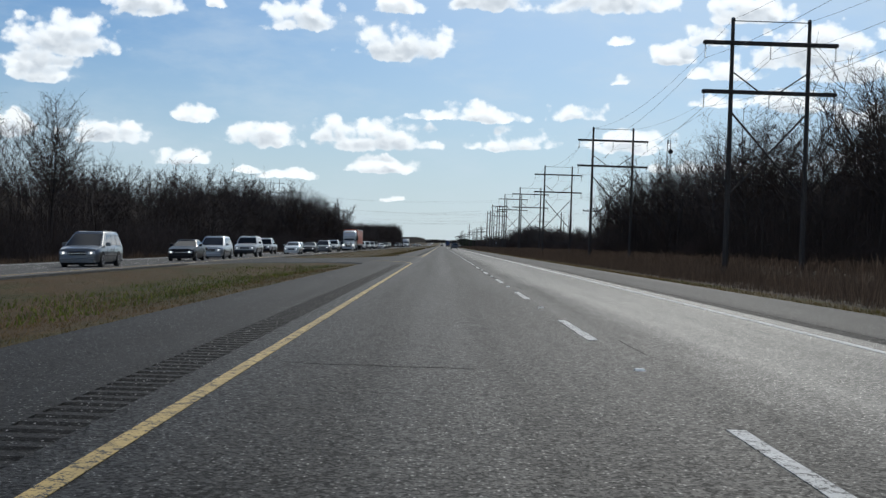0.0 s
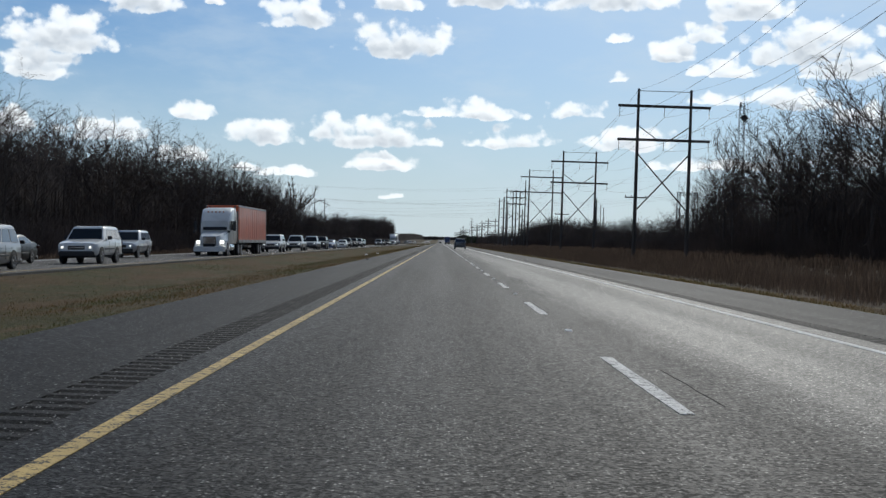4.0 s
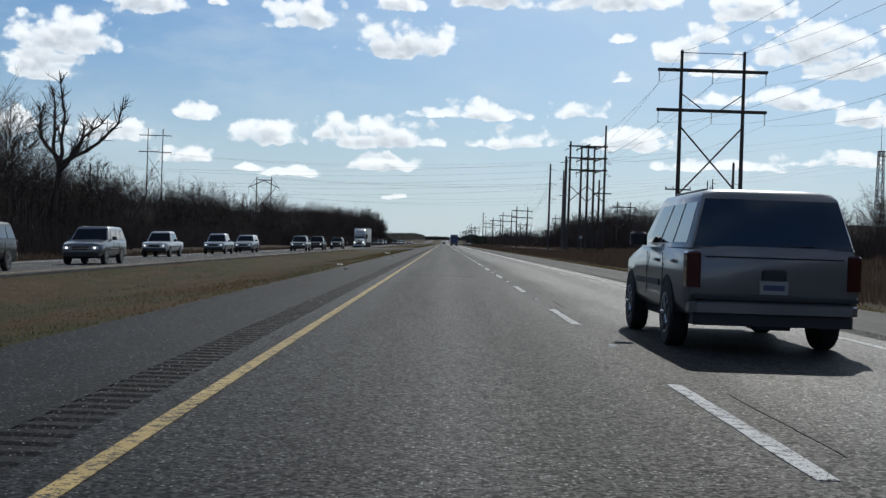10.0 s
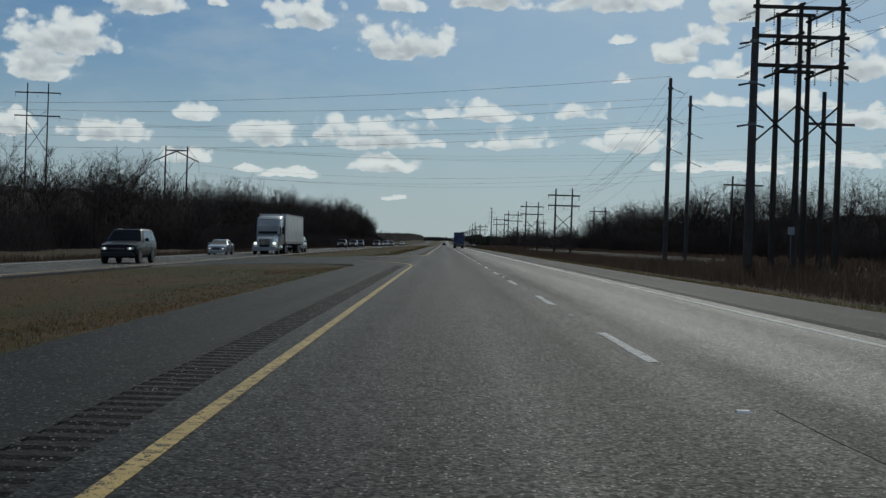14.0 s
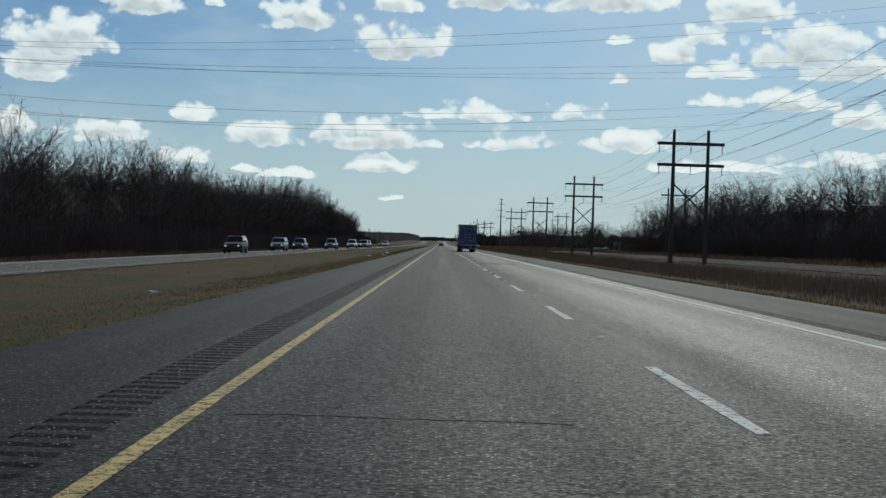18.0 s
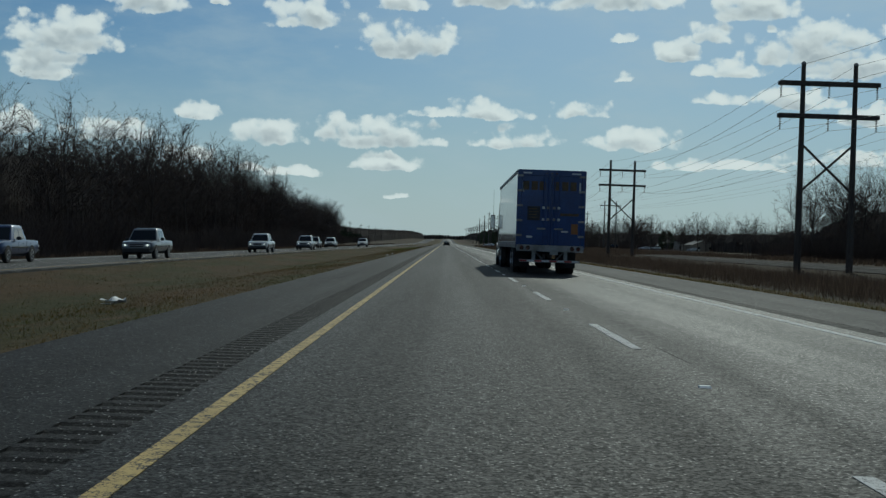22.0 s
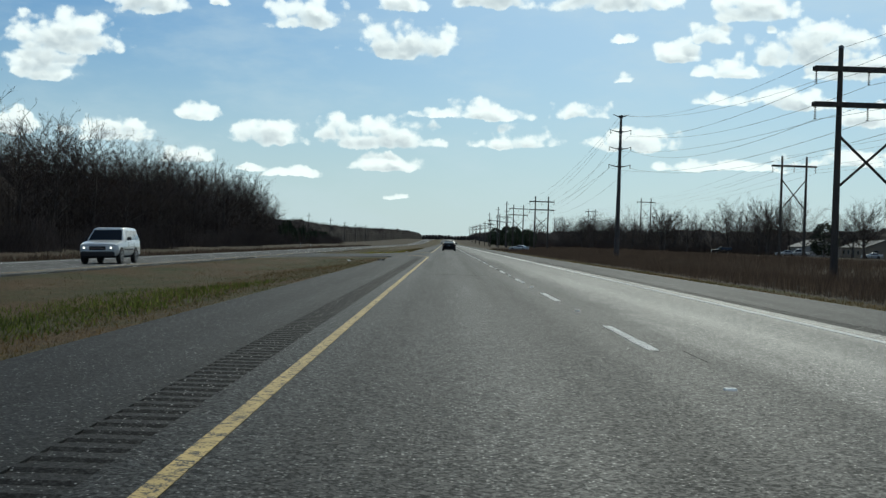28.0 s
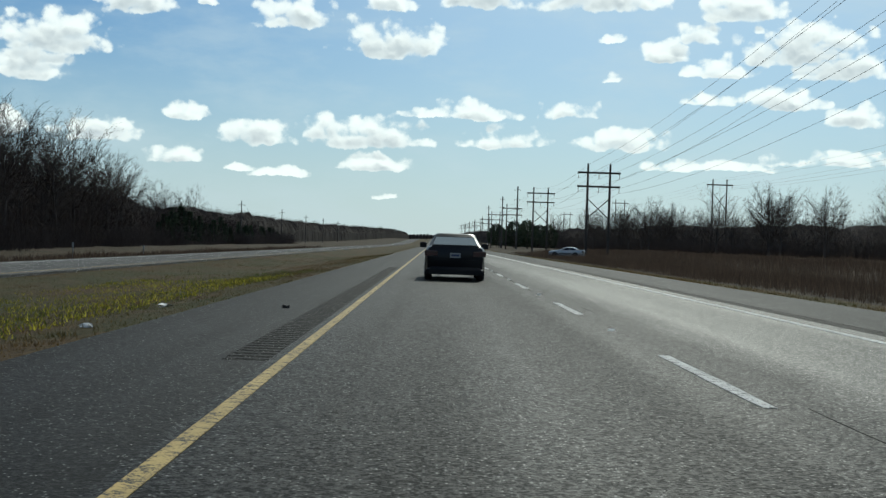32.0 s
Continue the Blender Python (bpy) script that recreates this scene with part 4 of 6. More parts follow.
def radio_tower(x, y, tall):
    ob = thing("lattice_radio_tower", "slim galvanized lattice tower with a round dish antenna", "radio tower", at=(x, y, land(x, y)))
    shape = Shape()
    lattice(shape, -1.6, 1.6, -1.6, 1.6, 0, tall, 0.42, 22, 0.06)
    part("lattice", shape, GALVANIZED, ob)
    part("dish", Shape().lathe([(0, 0.3), (-0.35, 1.05), (-0.45, 1.1), (-0.35, 1.0), (-0.1, 0.2)], (0.5, -1.0, tall - 5), 16, "y"), TRIM, ob, "dark round dish", True)
    part("antenna", Shape().tube((0.6, 0, tall), (0.6, 0, tall + 3), 0.05), GALVANIZED, ob)
    part("antenna_panel", Shape().box((-0.9, -0.9, tall - 1.4), (-0.4, -0.6, tall + 0.4), 0.05), TRIM, ob)


radio_tower(102, 567, 50.5)


def substation_portal(x, y, tall):
    ob = thing("substation_portal", "galvanized lattice substation portal with lightning rods", "substation", "substation portals", at=(x, y, land(x, y)))
    for px in (-3.2, 3.2):
        shape = Shape()
        lattice(shape, px - 0.9, px + 0.9, -0.9, 0.9, 0, tall, 0.5, 12, 0.07)
        part("lattice_leg", shape, GALVANIZED, ob)
        part("lightning_rod", Shape().tube((px, 0, tall), (px, 0, tall + 5.5), 0.06, 0.03, 5), GALVANIZED, ob)
    shape = Shape()
    lattice(shape, -0.5, 0.5, -0.5, 0.5, -3.6, 3.6, 1.0, 6, 0.06)
    shape.v = [(p[2], p[1], p[0] + tall - 0.6) for p in shape.v]
    part("lattice_beam", shape, GALVANIZED, ob)
    for px in (-2, 0, 2):
        insulator("insulator", (px, 0, tall - 1.1), 1.6, ob)


for x, y, t in ((91, 600, 21.5), (107, 604, 21.0), (128, 590, 20.0), (140, 640, 22)):
    substation_portal(x, y, t)


# ---- trees ----
def limb_points(rng, start, way, length, steps, bend, rise_by):
    pts, p, d = [Vector(start)], Vector(start), Vector(way).normalized()
    for _ in range(steps):
        d = (d + Vector((rng.uniform(-bend, bend), rng.uniform(-bend, bend), rng.uniform(-bend, bend) + rise_by))).normalized()
        p = p + d * (length / steps)
        pts.append(p.copy())
    return pts


def limb(shape, pts, r0, r1, n):
    shape.pipe(pts, [r0 + (r1 - r0) * k / (len(pts) - 1) for k in range(len(pts))], n)


def twig(shape, p, q, r):
    """A single thin twig: a long narrow leaf of two triangles."""
    d = (q - p).normalized()
    s = d.orthogonal().normalized() * r
    k = len(shape.v)
    shape.v.extend((tuple(p - s), tuple(p + s), tuple(q)))
    shape.f.append((k, k + 1, k + 2))


def bare_tree(seed, tall, spread, limbs, thick, fork=0.35, rich=1.0, fine=0.011):
    """Trunk and limbs in one shape, branches and twigs in another: limbs that bend up into a rounded crown."""
    rng = random.Random(seed)
    trunk, crown = Shape(), Shape()
    lean = Vector((rng.uniform(-0.06, 0.06), rng.uniform(-0.06, 0.06), 1))
    stem = limb_points(rng, (0, 0, -0.3), lean, tall * 0.62, 7, 0.07, 0.05)
    limb(trunk, stem, thick, thick * 0.3, 6)
    wide = tall * 0.25 * spread
    ends = [(stem[-1], stem[-1] + Vector((rng.uniform(-0.4, 0.4), rng.uniform(-0.4, 0.4), tall * 0.3)), thick * 0.3)]
    for k in range(limbs):
        u = (k + rng.random()) / limbs
        p = stem[0].lerp(stem[-1], fork + (0.97 - fork) * u)
        w = k * 2.4 + rng.uniform(-0.5, 0.5)
        # a point in the shell of the crown
        rise_to = 0.48 + 0.46 * u * rng.uniform(0.7, 1.08)
        out = wide * math.sqrt(max(0.08, 1 - ((rise_to - 0.66) / 0.36) ** 2)) * rng.uniform(0.75, 1.12)
        ends.append((p, Vector((math.cos(w) * out, math.sin(w) * out, max(p.z + 0.6, tall * rise_to))), thick * (0.3 - 0.17 * u)))
    for p, q, r in ends:
        size = (q - p).length
        knee = p.lerp(q, 0.5) + Vector(((q.x - p.x) * 0.16, (q.y - p.y) * 0.16, -0.07 * size))
        pts = []
        for j in range(5):
            a = j / 4
            pts.append(p.lerp(knee, a).lerp(knee.lerp(q, a), a) + Vector((rng.uniform(-0.05, 0.05), rng.uniform(-0.05, 0.05), rng.uniform(-0.03, 0.03))) * size * (0 < j < 4))
        limb(trunk, pts, r, max(0.012, r * 0.2), 4)
        for j in range(1, 5):
            d = (pts[j] - pts[j - 1]).normalized()
            for _ in range(max(2, int(4 * rich))):
                a = pts[j - 1].lerp(pts[j], rng.random())
                way = (d + Vector((rng.uniform(-1, 1), rng.uniform(-1, 1), rng.uniform(-0.45, 0.7)))).normalized()
                b = a + way * size * rng.uniform(0.2, 0.38)
                twig(crown, a, b, fine * 2.2)
                for _ in range(max(3, int(4 * rich))):
                    # a spray: one side branch with short twigs
                    c = a.lerp(b, rng.uniform(0.15, 1.0))
                    turn = (way + Vector((rng.uniform(-1.1, 1.1), rng.uniform(-1.1, 1.1), rng.uniform(-0.6, 0.8)))).normalized()
                    e = c + turn * rng.uniform(0.4, 1.1) * (tall / 14)
                    twig(crown, c, e, fine * 1.3)
                    for _ in range(3):
                        g = c.lerp(e, rng.uniform(0.2, 1.0))
                        out = (turn + Vector((rng.uniform(-1, 1), rng.uniform(-1, 1), rng.uniform(-0.7, 0.9)))).normalized()
                        twig(crown, g, g + out * rng.uniform(0.2, 0.55) * (tall / 14), fine)
    return trunk, crown


def joined(name, shape, mat):
    return raw_mesh(name, shape.v, shape.f, mat)


TREES = []
for k, (tall, spread, limbs, thick, fork) in enumerate(((14, 0.8, 11, 0.2, 0.4), (13, 0.65, 10, 0.15, 0.5), (15, 1.0, 13, 0.24, 0.3), (12.5, 0.9, 11, 0.17, 0.35), (14.5, 0.6, 12, 0.16, 0.45), (13.5, 1.15, 13, 0.22, 0.25))):
    a, b = bare_tree(50 + k, tall, spread * 1.25, limbs + 5, thick, fork)
    TREES.append((tall, joined("trunk", a, BARK), joined("crown", b, TWIG)))

tree_rng = random.Random(11)


def plant(x, y, tall, kind=None, label="bare grey winter tree with fine twigs beside the highway", group="roadside trees"):
    k = tree_rng.randrange(6) if kind is None else kind
    size, trunk, crown = TREES[k]
    ob = thing("tree", label, "tree", group)
    ob.matrix_basis = Matrix.Translation((x, y, land(x, y))) @ Matrix.Rotation(tree_rng.uniform(0, 6.28), 4, "Z") @ Matrix.Scale(tall / size, 4)
    part("trunk", trunk, None, ob)
    part("crown", crown, None, ob)
    return ob


# how tall the woods stand along the road, and where their edge lies
LEFT_TALL = ((0, 13), (95, 13.5), (118, 12.5), (132, 9), (150, 9), (168, 12.5), (188, 12.5), (202, 7.5), (230, 7.5), (244, 14.5), (300, 16), (400, 14.5), (462, 14), (488, 11.5), (540, 10.5), (640, 11.5), (740, 12), (830, 13.5), (900, 14.5), (990, 16), (1050, 15.5), (1110, 14.5), (1180, 14.5), (1235, 15), (1290, 14.5), (1330, 10.5), (1380, 8), (1490, 7), (1515, 5), (1560, 4.2))
LEFT_EDGE = ((0, -31), (458, -32), (490, -38), (620, -40), (700, -33), (1030, -32), (1060, -36), (1240, -41), (1330, -46), (1600, -49))
RIGHT_TALL = ((0, 21), (170, 21), (290, 20), (350, 16), (400, 10), (560, 9.5), (640, 11), (780, 14), (900, 14), (950, 12))
RIGHT_EDGE = ((0, 43), (340, 44), (420, 56), (600, 52), (960, 50))


def woods(side, y0, y1, edge, tall, step):
    y = y0
    while y < y1:
        h = along(y, tall)
        plant(along(y, edge) + side * tree_rng.uniform(0, 6), y, h * tree_rng.uniform(0.8, 1.16))
        y += step * tree_rng.uniform(0.6, 1.4)


woods(-1, 62, 1540, LEFT_EDGE, LEFT_TALL, 7.5)
woods(1, 85, 955, RIGHT_EDGE, RIGHT_TALL, 9.0)


def grove(seed, count, wide, deep):
    """Many thin trees as one mesh, for the depth of the woods."""
    rng = random.Random(seed)
    all_v, all_f, base = [], [], 0
    for _ in range(count):
        a, b = bare_tree(rng.randrange(9999), 13 * rng.uniform(0.7, 1.06), 1.0, 10, 0.1, 0.22, 0.6, 0.02)
        dx, dy = rng.uniform(0, deep), rng.uniform(0, wide)
        for shape in (a, b):
            v = np.array(shape.v) + (dx, dy, 0)
            all_v += v.tolist()
            all_f += [tuple(i + base for i in f) for f in shape.f]
            base += len(v)
    return raw_mesh("woods", all_v, all_f, TWIG)


GROVES = [grove(k, 11, 24, 12) for k in range(4)]


def deep_woods(side, y0, y1, edge, tall, rows):
    y = y0
    while y < y1:
        for row in range(rows):
            h = along(y + 12, tall) / 12.2 * tree_rng.uniform(0.9, 1.06)
            x = along(y + 12, edge) + side * (4 + 10 * row)
            ob = new("woods", GROVES[tree_rng.randrange(4)])
            ob.matrix_basis = Matrix.Translation((x, y, land(x, y))) @ Matrix.Diagonal((side * h, 1.0, h, 1))
            tagged(ob, "leafless grey winter woods of many thin trees", "woods", "woods", "stuff")
        y += 24


deep_woods(-1, 55, 1530, LEFT_EDGE, LEFT_TALL, 2)
deep_woods(1, 80, 955, RIGHT_EDGE, RIGHT_TALL, 1)


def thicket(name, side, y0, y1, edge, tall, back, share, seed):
    """A solid bank of undergrowth, lumpy with an uneven top; its dark colour stands for the woods' shade."""
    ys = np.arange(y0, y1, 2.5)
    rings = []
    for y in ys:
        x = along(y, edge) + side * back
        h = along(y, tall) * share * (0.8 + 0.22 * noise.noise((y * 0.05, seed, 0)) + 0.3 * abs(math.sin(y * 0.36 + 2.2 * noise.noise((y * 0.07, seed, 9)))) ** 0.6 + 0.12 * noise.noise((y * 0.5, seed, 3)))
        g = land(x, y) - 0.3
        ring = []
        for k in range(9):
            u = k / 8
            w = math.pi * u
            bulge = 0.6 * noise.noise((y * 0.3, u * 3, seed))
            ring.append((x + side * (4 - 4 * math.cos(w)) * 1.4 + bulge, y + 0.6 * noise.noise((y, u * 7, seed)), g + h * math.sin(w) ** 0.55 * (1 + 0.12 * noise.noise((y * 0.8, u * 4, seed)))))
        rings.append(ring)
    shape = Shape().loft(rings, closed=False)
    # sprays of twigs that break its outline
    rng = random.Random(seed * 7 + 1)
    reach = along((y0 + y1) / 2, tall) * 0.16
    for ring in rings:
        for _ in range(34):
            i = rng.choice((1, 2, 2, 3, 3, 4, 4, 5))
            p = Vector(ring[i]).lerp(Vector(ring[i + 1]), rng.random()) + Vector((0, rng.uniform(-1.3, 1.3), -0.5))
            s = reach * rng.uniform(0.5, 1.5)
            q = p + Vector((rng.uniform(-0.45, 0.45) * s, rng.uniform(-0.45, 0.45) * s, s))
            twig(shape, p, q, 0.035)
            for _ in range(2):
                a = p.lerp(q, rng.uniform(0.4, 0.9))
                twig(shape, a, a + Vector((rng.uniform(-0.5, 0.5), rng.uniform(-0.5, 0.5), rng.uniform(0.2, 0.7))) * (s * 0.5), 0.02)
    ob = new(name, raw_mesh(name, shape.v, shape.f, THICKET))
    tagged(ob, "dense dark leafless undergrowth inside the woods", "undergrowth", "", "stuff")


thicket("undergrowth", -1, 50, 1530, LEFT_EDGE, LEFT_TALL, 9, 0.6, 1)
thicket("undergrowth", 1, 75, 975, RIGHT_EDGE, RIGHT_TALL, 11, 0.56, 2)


def saplings(seed):
    """A dense stand of thin upright stems with side twigs, one metre high for each metre of its scale."""
    rng = random.Random(seed)
    shape = Shape()
    for _ in range(560):
        p = Vector((rng.uniform(0, 13), rng.uniform(0, 20), 0))
        h = rng.uniform(2.5, 7.2) if rng.random() < 0.7 else rng.uniform(1.5, 5)
        q = p + Vector((rng.uniform(-0.07, 0.07) * h, rng.uniform(-0.07, 0.07) * h, h))
        twig(shape, p, q, rng.uniform(0.025, 0.06))
        for _ in range(6):
            a = p.lerp(q, rng.uniform(0.35, 0.98))
            w = rng.uniform(0, 6.283)
            s = rng.uniform(0.5, 1.6)
            twig(shape, a, a + Vector((0.7 * s * math.cos(w), 0.7 * s * math.sin(w), s * rng.uniform(0.2, 0.8))), 0.017)
    return joined("saplings", shape, TWIG)


STANDS = [saplings(k) for k in range(4)]
for side, y0, y1, edge, tall in ((-1, 50, 1535, LEFT_EDGE, LEFT_TALL), (1, 80, 960, RIGHT_EDGE, RIGHT_TALL)):
    y = y0
    while y < y1:
        x, h = along(y + 10, edge) - side * 1.0, along(y + 10, tall) / 12.0
        ob = new("saplings", STANDS[tree_rng.randrange(4)])
        ob.matrix_basis = Matrix.Translation((x, y, land(x, y) - 0.2)) @ Matrix.Diagonal((side, 1, h, 1))
        tagged(ob, "dense stand of thin bare grey saplings", "woods", "saplings", "stuff")
        y += 19

FAR_TALL = ((0, 9), (6000, 9))
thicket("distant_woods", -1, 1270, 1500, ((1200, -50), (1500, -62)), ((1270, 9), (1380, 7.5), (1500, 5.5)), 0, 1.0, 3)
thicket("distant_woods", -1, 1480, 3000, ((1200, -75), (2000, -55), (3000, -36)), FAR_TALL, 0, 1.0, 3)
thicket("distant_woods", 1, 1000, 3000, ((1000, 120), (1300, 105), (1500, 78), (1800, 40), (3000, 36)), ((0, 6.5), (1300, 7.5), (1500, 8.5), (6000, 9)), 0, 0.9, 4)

distant = Shape()
far_rng = random.Random(3)
for k in range(240):
    x = -700 + k * 5.8
    h = 9 + 3 * noise.noise((k * 0.2, 1, 0)) + 2 * noise.noise((k * 1.3, 5, 0))
    distant.loft([[(x + 4.5 * math.cos(w), 3300 + 6 * math.sin(w), rise(3300) - 1) for w in (0, 1.05, 2.1, 3.14, 4.2, 5.2)], [(x + 4.2 * math.cos(w), 3300 + 5 * math.sin(w), rise(3300) + h * 0.6) for w in (0, 1.05, 2.1, 3.14, 4.2, 5.2)],
                  [(x + 1.6 * math.cos(w), 3300 + 2 * math.sin(w), rise(3300) + h) for w in (0, 1.05, 2.1, 3.14, 4.2, 5.2)]])
ob = new("distant_woods", raw_mesh("distant_woods", distant.v, distant.f, THICKET))
tagged(ob, "dark line of woods on the horizon", "woods", "", "stuff")

# brush along the foot of the woods
def brush_clump(seed):
    rng = random.Random(seed)
    shape = Shape()
    for _ in range(520):
        p = Vector((rng.gauss(0, 1.1), rng.uniform(-5, 5), 0))
        h = rng.uniform(0.8, 3.4)
        q = p + Vector((rng.uniform(-0.5, 0.5) * h, rng.uniform(-0.5, 0.5) * h, h))
        twig(shape, p, q, rng.uniform(0.012, 0.03))
        for _ in range(2):
            a = p.lerp(q, rng.uniform(0.3, 0.9))
            twig(shape, a, a + Vector((rng.uniform(-0.6, 0.6), rng.uniform(-0.6, 0.6), rng.uniform(0.2, 0.8))), 0.014)
    return joined("brush", shape, TWIG)


BRUSH = [brush_clump(k) for k in range(3)]
for side, y0, y1, edge, inset in ((-1, 55, 1535, LEFT_EDGE, 3), (1, 80, 960, RIGHT_EDGE, 3)):
    y = y0
    while y < y1:
        x = along(y, edge) - side * (inset - tree_rng.uniform(0, 4))
        ob = new("brush", BRUSH[tree_rng.randrange(3)])
        s = tree_rng.uniform(0.8, 1.3)
        ob.matrix_basis = Matrix.Translation((x, y, land(x, y) - 0.1)) @ Matrix.Diagonal((s, 1, s, 1))
        tagged(ob, "bare brown brush at the foot of the woods", "brush", "brush", "stuff")
        y += 8

# lone trees behind the fields on the right-hand side and a few on the left-hand side
field_rng = random.Random(21)
for k in range(58):
    y = 1190 + k * 6.6 + field_rng.uniform(-4, 4)
    x = along(y, ((1190, 92), (1300, 74), (1420, 58), (1600, 44))) + field_rng.uniform(-6, 16)
    plant(x, y, field_rng.uniform(10.5, 15.5), field_rng.choice((0, 2, 3, 5, 5)), "broad bare tree standing behind the roadside field", "field trees")
for k in range(16):
    y = 1180 + k * 25
    x = along(y, ((1190, 112), (1300, 94), (1420, 74), (1600, 54)))
    ob = new("woods", GROVES[k % 4])
    ob.matrix_basis = Matrix.Translation((x, y, land(x, y))) @ Matrix.Diagonal((0.85, 1.0, 0.8, 1))
    tagged(ob, "leafless grey winter woods of many thin trees", "woods", "woods", "stuff")
for k in range(22):
    y = 1296 + k * 19
    x = along(y, ((1296, 76), (1420, 60), (1600, 42), (1720, 36)))
    ob = new("saplings", STANDS[k % 4])
    ob.matrix_basis = Matrix.Translation((x, y, land(x, y) - 0.2)) @ Matrix.Diagonal((1, 1, field_rng.uniform(0.62, 0.85), 1))
    tagged(ob, "dense stand of thin bare grey saplings", "woods", "saplings", "stuff")
    if k % 2 == 0:
        ob = new("woods", GROVES[k % 4])
        ob.matrix_basis = Matrix.Translation((x + 4, y, land(x, y))) @ Matrix.Diagonal((0.8, 1.5, field_rng.uniform(0.6, 0.78), 1))
        tagged(ob, "leafless grey winter woods of many thin trees", "woods", "woods", "stuff")
for k in range(7):
    y = 1165 + k * 20
    x = 124 - k * 3
    ob = new("saplings", STANDS[k % 4])
    ob.matrix_basis = Matrix.Translation((x, y, land(x, y) - 0.2)) @ Matrix.Diagonal((1, 1.1, 0.8, 1))
    tagged(ob, "dense stand of thin bare grey saplings", "woods", "saplings", "stuff")
for x, y, tall in ((-47, 1262, 15), (-50, 1285, 14.5), (-44, 1290, 13), (-52, 1300, 12), (-60, 1400, 13), (-90, 1585, 20), (-46, 1270, 14), (-55, 1278, 15)):
    plant(x, y, tall, tree_rng.choice((2, 5)), "broad bare tree at the end of the woods", "field trees")
for x, y, tall in ((-33, 955, 15.5), (-33.5, 985, 17), (-32, 1000, 14.5), (-34, 1040, 15)):
    plant(x, y, tall, 4, "tall slender bare tree rising above the woods", "roadside trees")


def dead_tree(x, y):
    """A gnarled dead tree with crooked heavy limbs."""
    rng = random.Random(8)
    ob = thing("dead_tree", "crooked dead tree with heavy bare limbs above the woods", "tree", at=(x, y, land(x, y)))
    trunk, crown = Shape(), Shape()
    stem = limb_points(rng, (0, 0, -0.3), (0.1, 0, 1), 9.5, 6, 0.1, 0.05)
    limb(trunk, stem, 0.42, 0.3, 8)
    for w, lean, size in ((0.3, 0.75, 10.5), (2.9, 0.7, 9.0), (1.6, 0.35, 10.5), (3.6, 1.3, 6.5), (5.9, 1.0, 8.0), (0.1, 1.5, 6.0)):
        pts = limb_points(rng, stem[-1] - Vector((0, 0, rng.uniform(0, 1.5))), (math.cos(w) * lean, math.sin(w) * lean, 0.8), size, 7, 0.36, 0.16)
        limb(trunk, pts, 0.24, 0.05, 6)
        for p, q in zip(pts[2:], pts[3:]):
            for _ in range(6):
                far = limb_points(rng, p, (q - p).normalized() + Vector((rng.uniform(-1, 1), rng.uniform(-1, 1), rng.uniform(-0.1, 0.9))), rng.uniform(1, 2.6), 4, 0.5, 0.05)
                limb(crown, far, 0.06, 0.015, 4)
                for a, b in zip(far, far[1:]):
                    twig(crown, a, b + Vector((rng.uniform(-0.5, 0.5), rng.uniform(-0.5, 0.5), 0.4)), 0.015)
    part("trunk", joined("trunk", trunk, BARK), None, ob)
    part("crown", joined("crown", crown, TWIG), None, ob)


dead_tree(-38.3, 476)


def pine(seed, tall):
    rng = random.Random(seed)
    shape = Shape()
    for _ in range(420):
        u = rng.random() ** 0.8
        z = tall * (0.12 + 0.88 * u)
        r = tall * 0.24 * (1.05 - u) * rng.uniform(0.4, 1.0)
        w = rng.uniform(0, 6.283)
        p = Vector((r * math.cos(w), r * math.sin(w), z))
        q = p + Vector((0.5 * math.cos(w) + rng.uniform(-0.3, 0.3), 0.5 * math.sin(w) + rng.uniform(-0.3, 0.3), rng.uniform(-0.1, 0.35)))
        twig(shape, p, q, rng.uniform(0.08, 0.2))
    return joined("crown", shape, NEEDLES)


PINES = [pine(k, 6.0) for k in range(3)]
def evergreen(seed):
    """A broad rounded evergreen crown of many small sprays."""
    rng = random.Random(seed)
    shape = Shape()
    for _ in range(1500):
        u, w = rng.random(), rng.uniform(0, 6.283)
        bulge = 1 + 0.25 * noise.noise((u * 5, math.cos(w) * 1.5, math.sin(w) * 1.5))
        r = 2.1 * math.sin(math.pi * (0.12 + 0.86 * u)) ** 0.7 * bulge * rng.uniform(0.55, 1.0)
        p = Vector((r * math.cos(w), r * math.sin(w), 0.4 + 5.4 * u * bulge))
        q = p + Vector((0.4 * math.cos(w) + rng.uniform(-0.3, 0.3), 0.4 * math.sin(w) + rng.uniform(-0.3, 0.3), rng.uniform(-0.2, 0.4)))
        twig(shape, p, q, rng.uniform(0.1, 0.22))
    return joined("crown", shape, NEEDLES)


EVERGREEN = evergreen(5)
PINE_STEM = Shape().tube((0, 0, -0.2), (0, 0, 5.4), 0.11, 0.03, 6).mesh("trunk")
PINE_STEM.materials.append(BARK)
for k in range(46):
    y = 1318 + k * 4.4 + tree_rng.uniform(-1.5, 1.5)
    x = -43 - k * 0.1 + tree_rng.uniform(-3, 1)
    ob = thing("pine_tree", "young dark green pine in a row beside the field", "tree", "young pines")
    ob.matrix_basis = Matrix.Translation((x, y, land(x, y))) @ Matrix.Scale(tree_rng.uniform(0.6, 1.2) * (1.0 - 0.009 * k), 4)
    part("trunk", PINE_STEM, None, ob)
    part("crown", PINES[k % 3], None, ob)
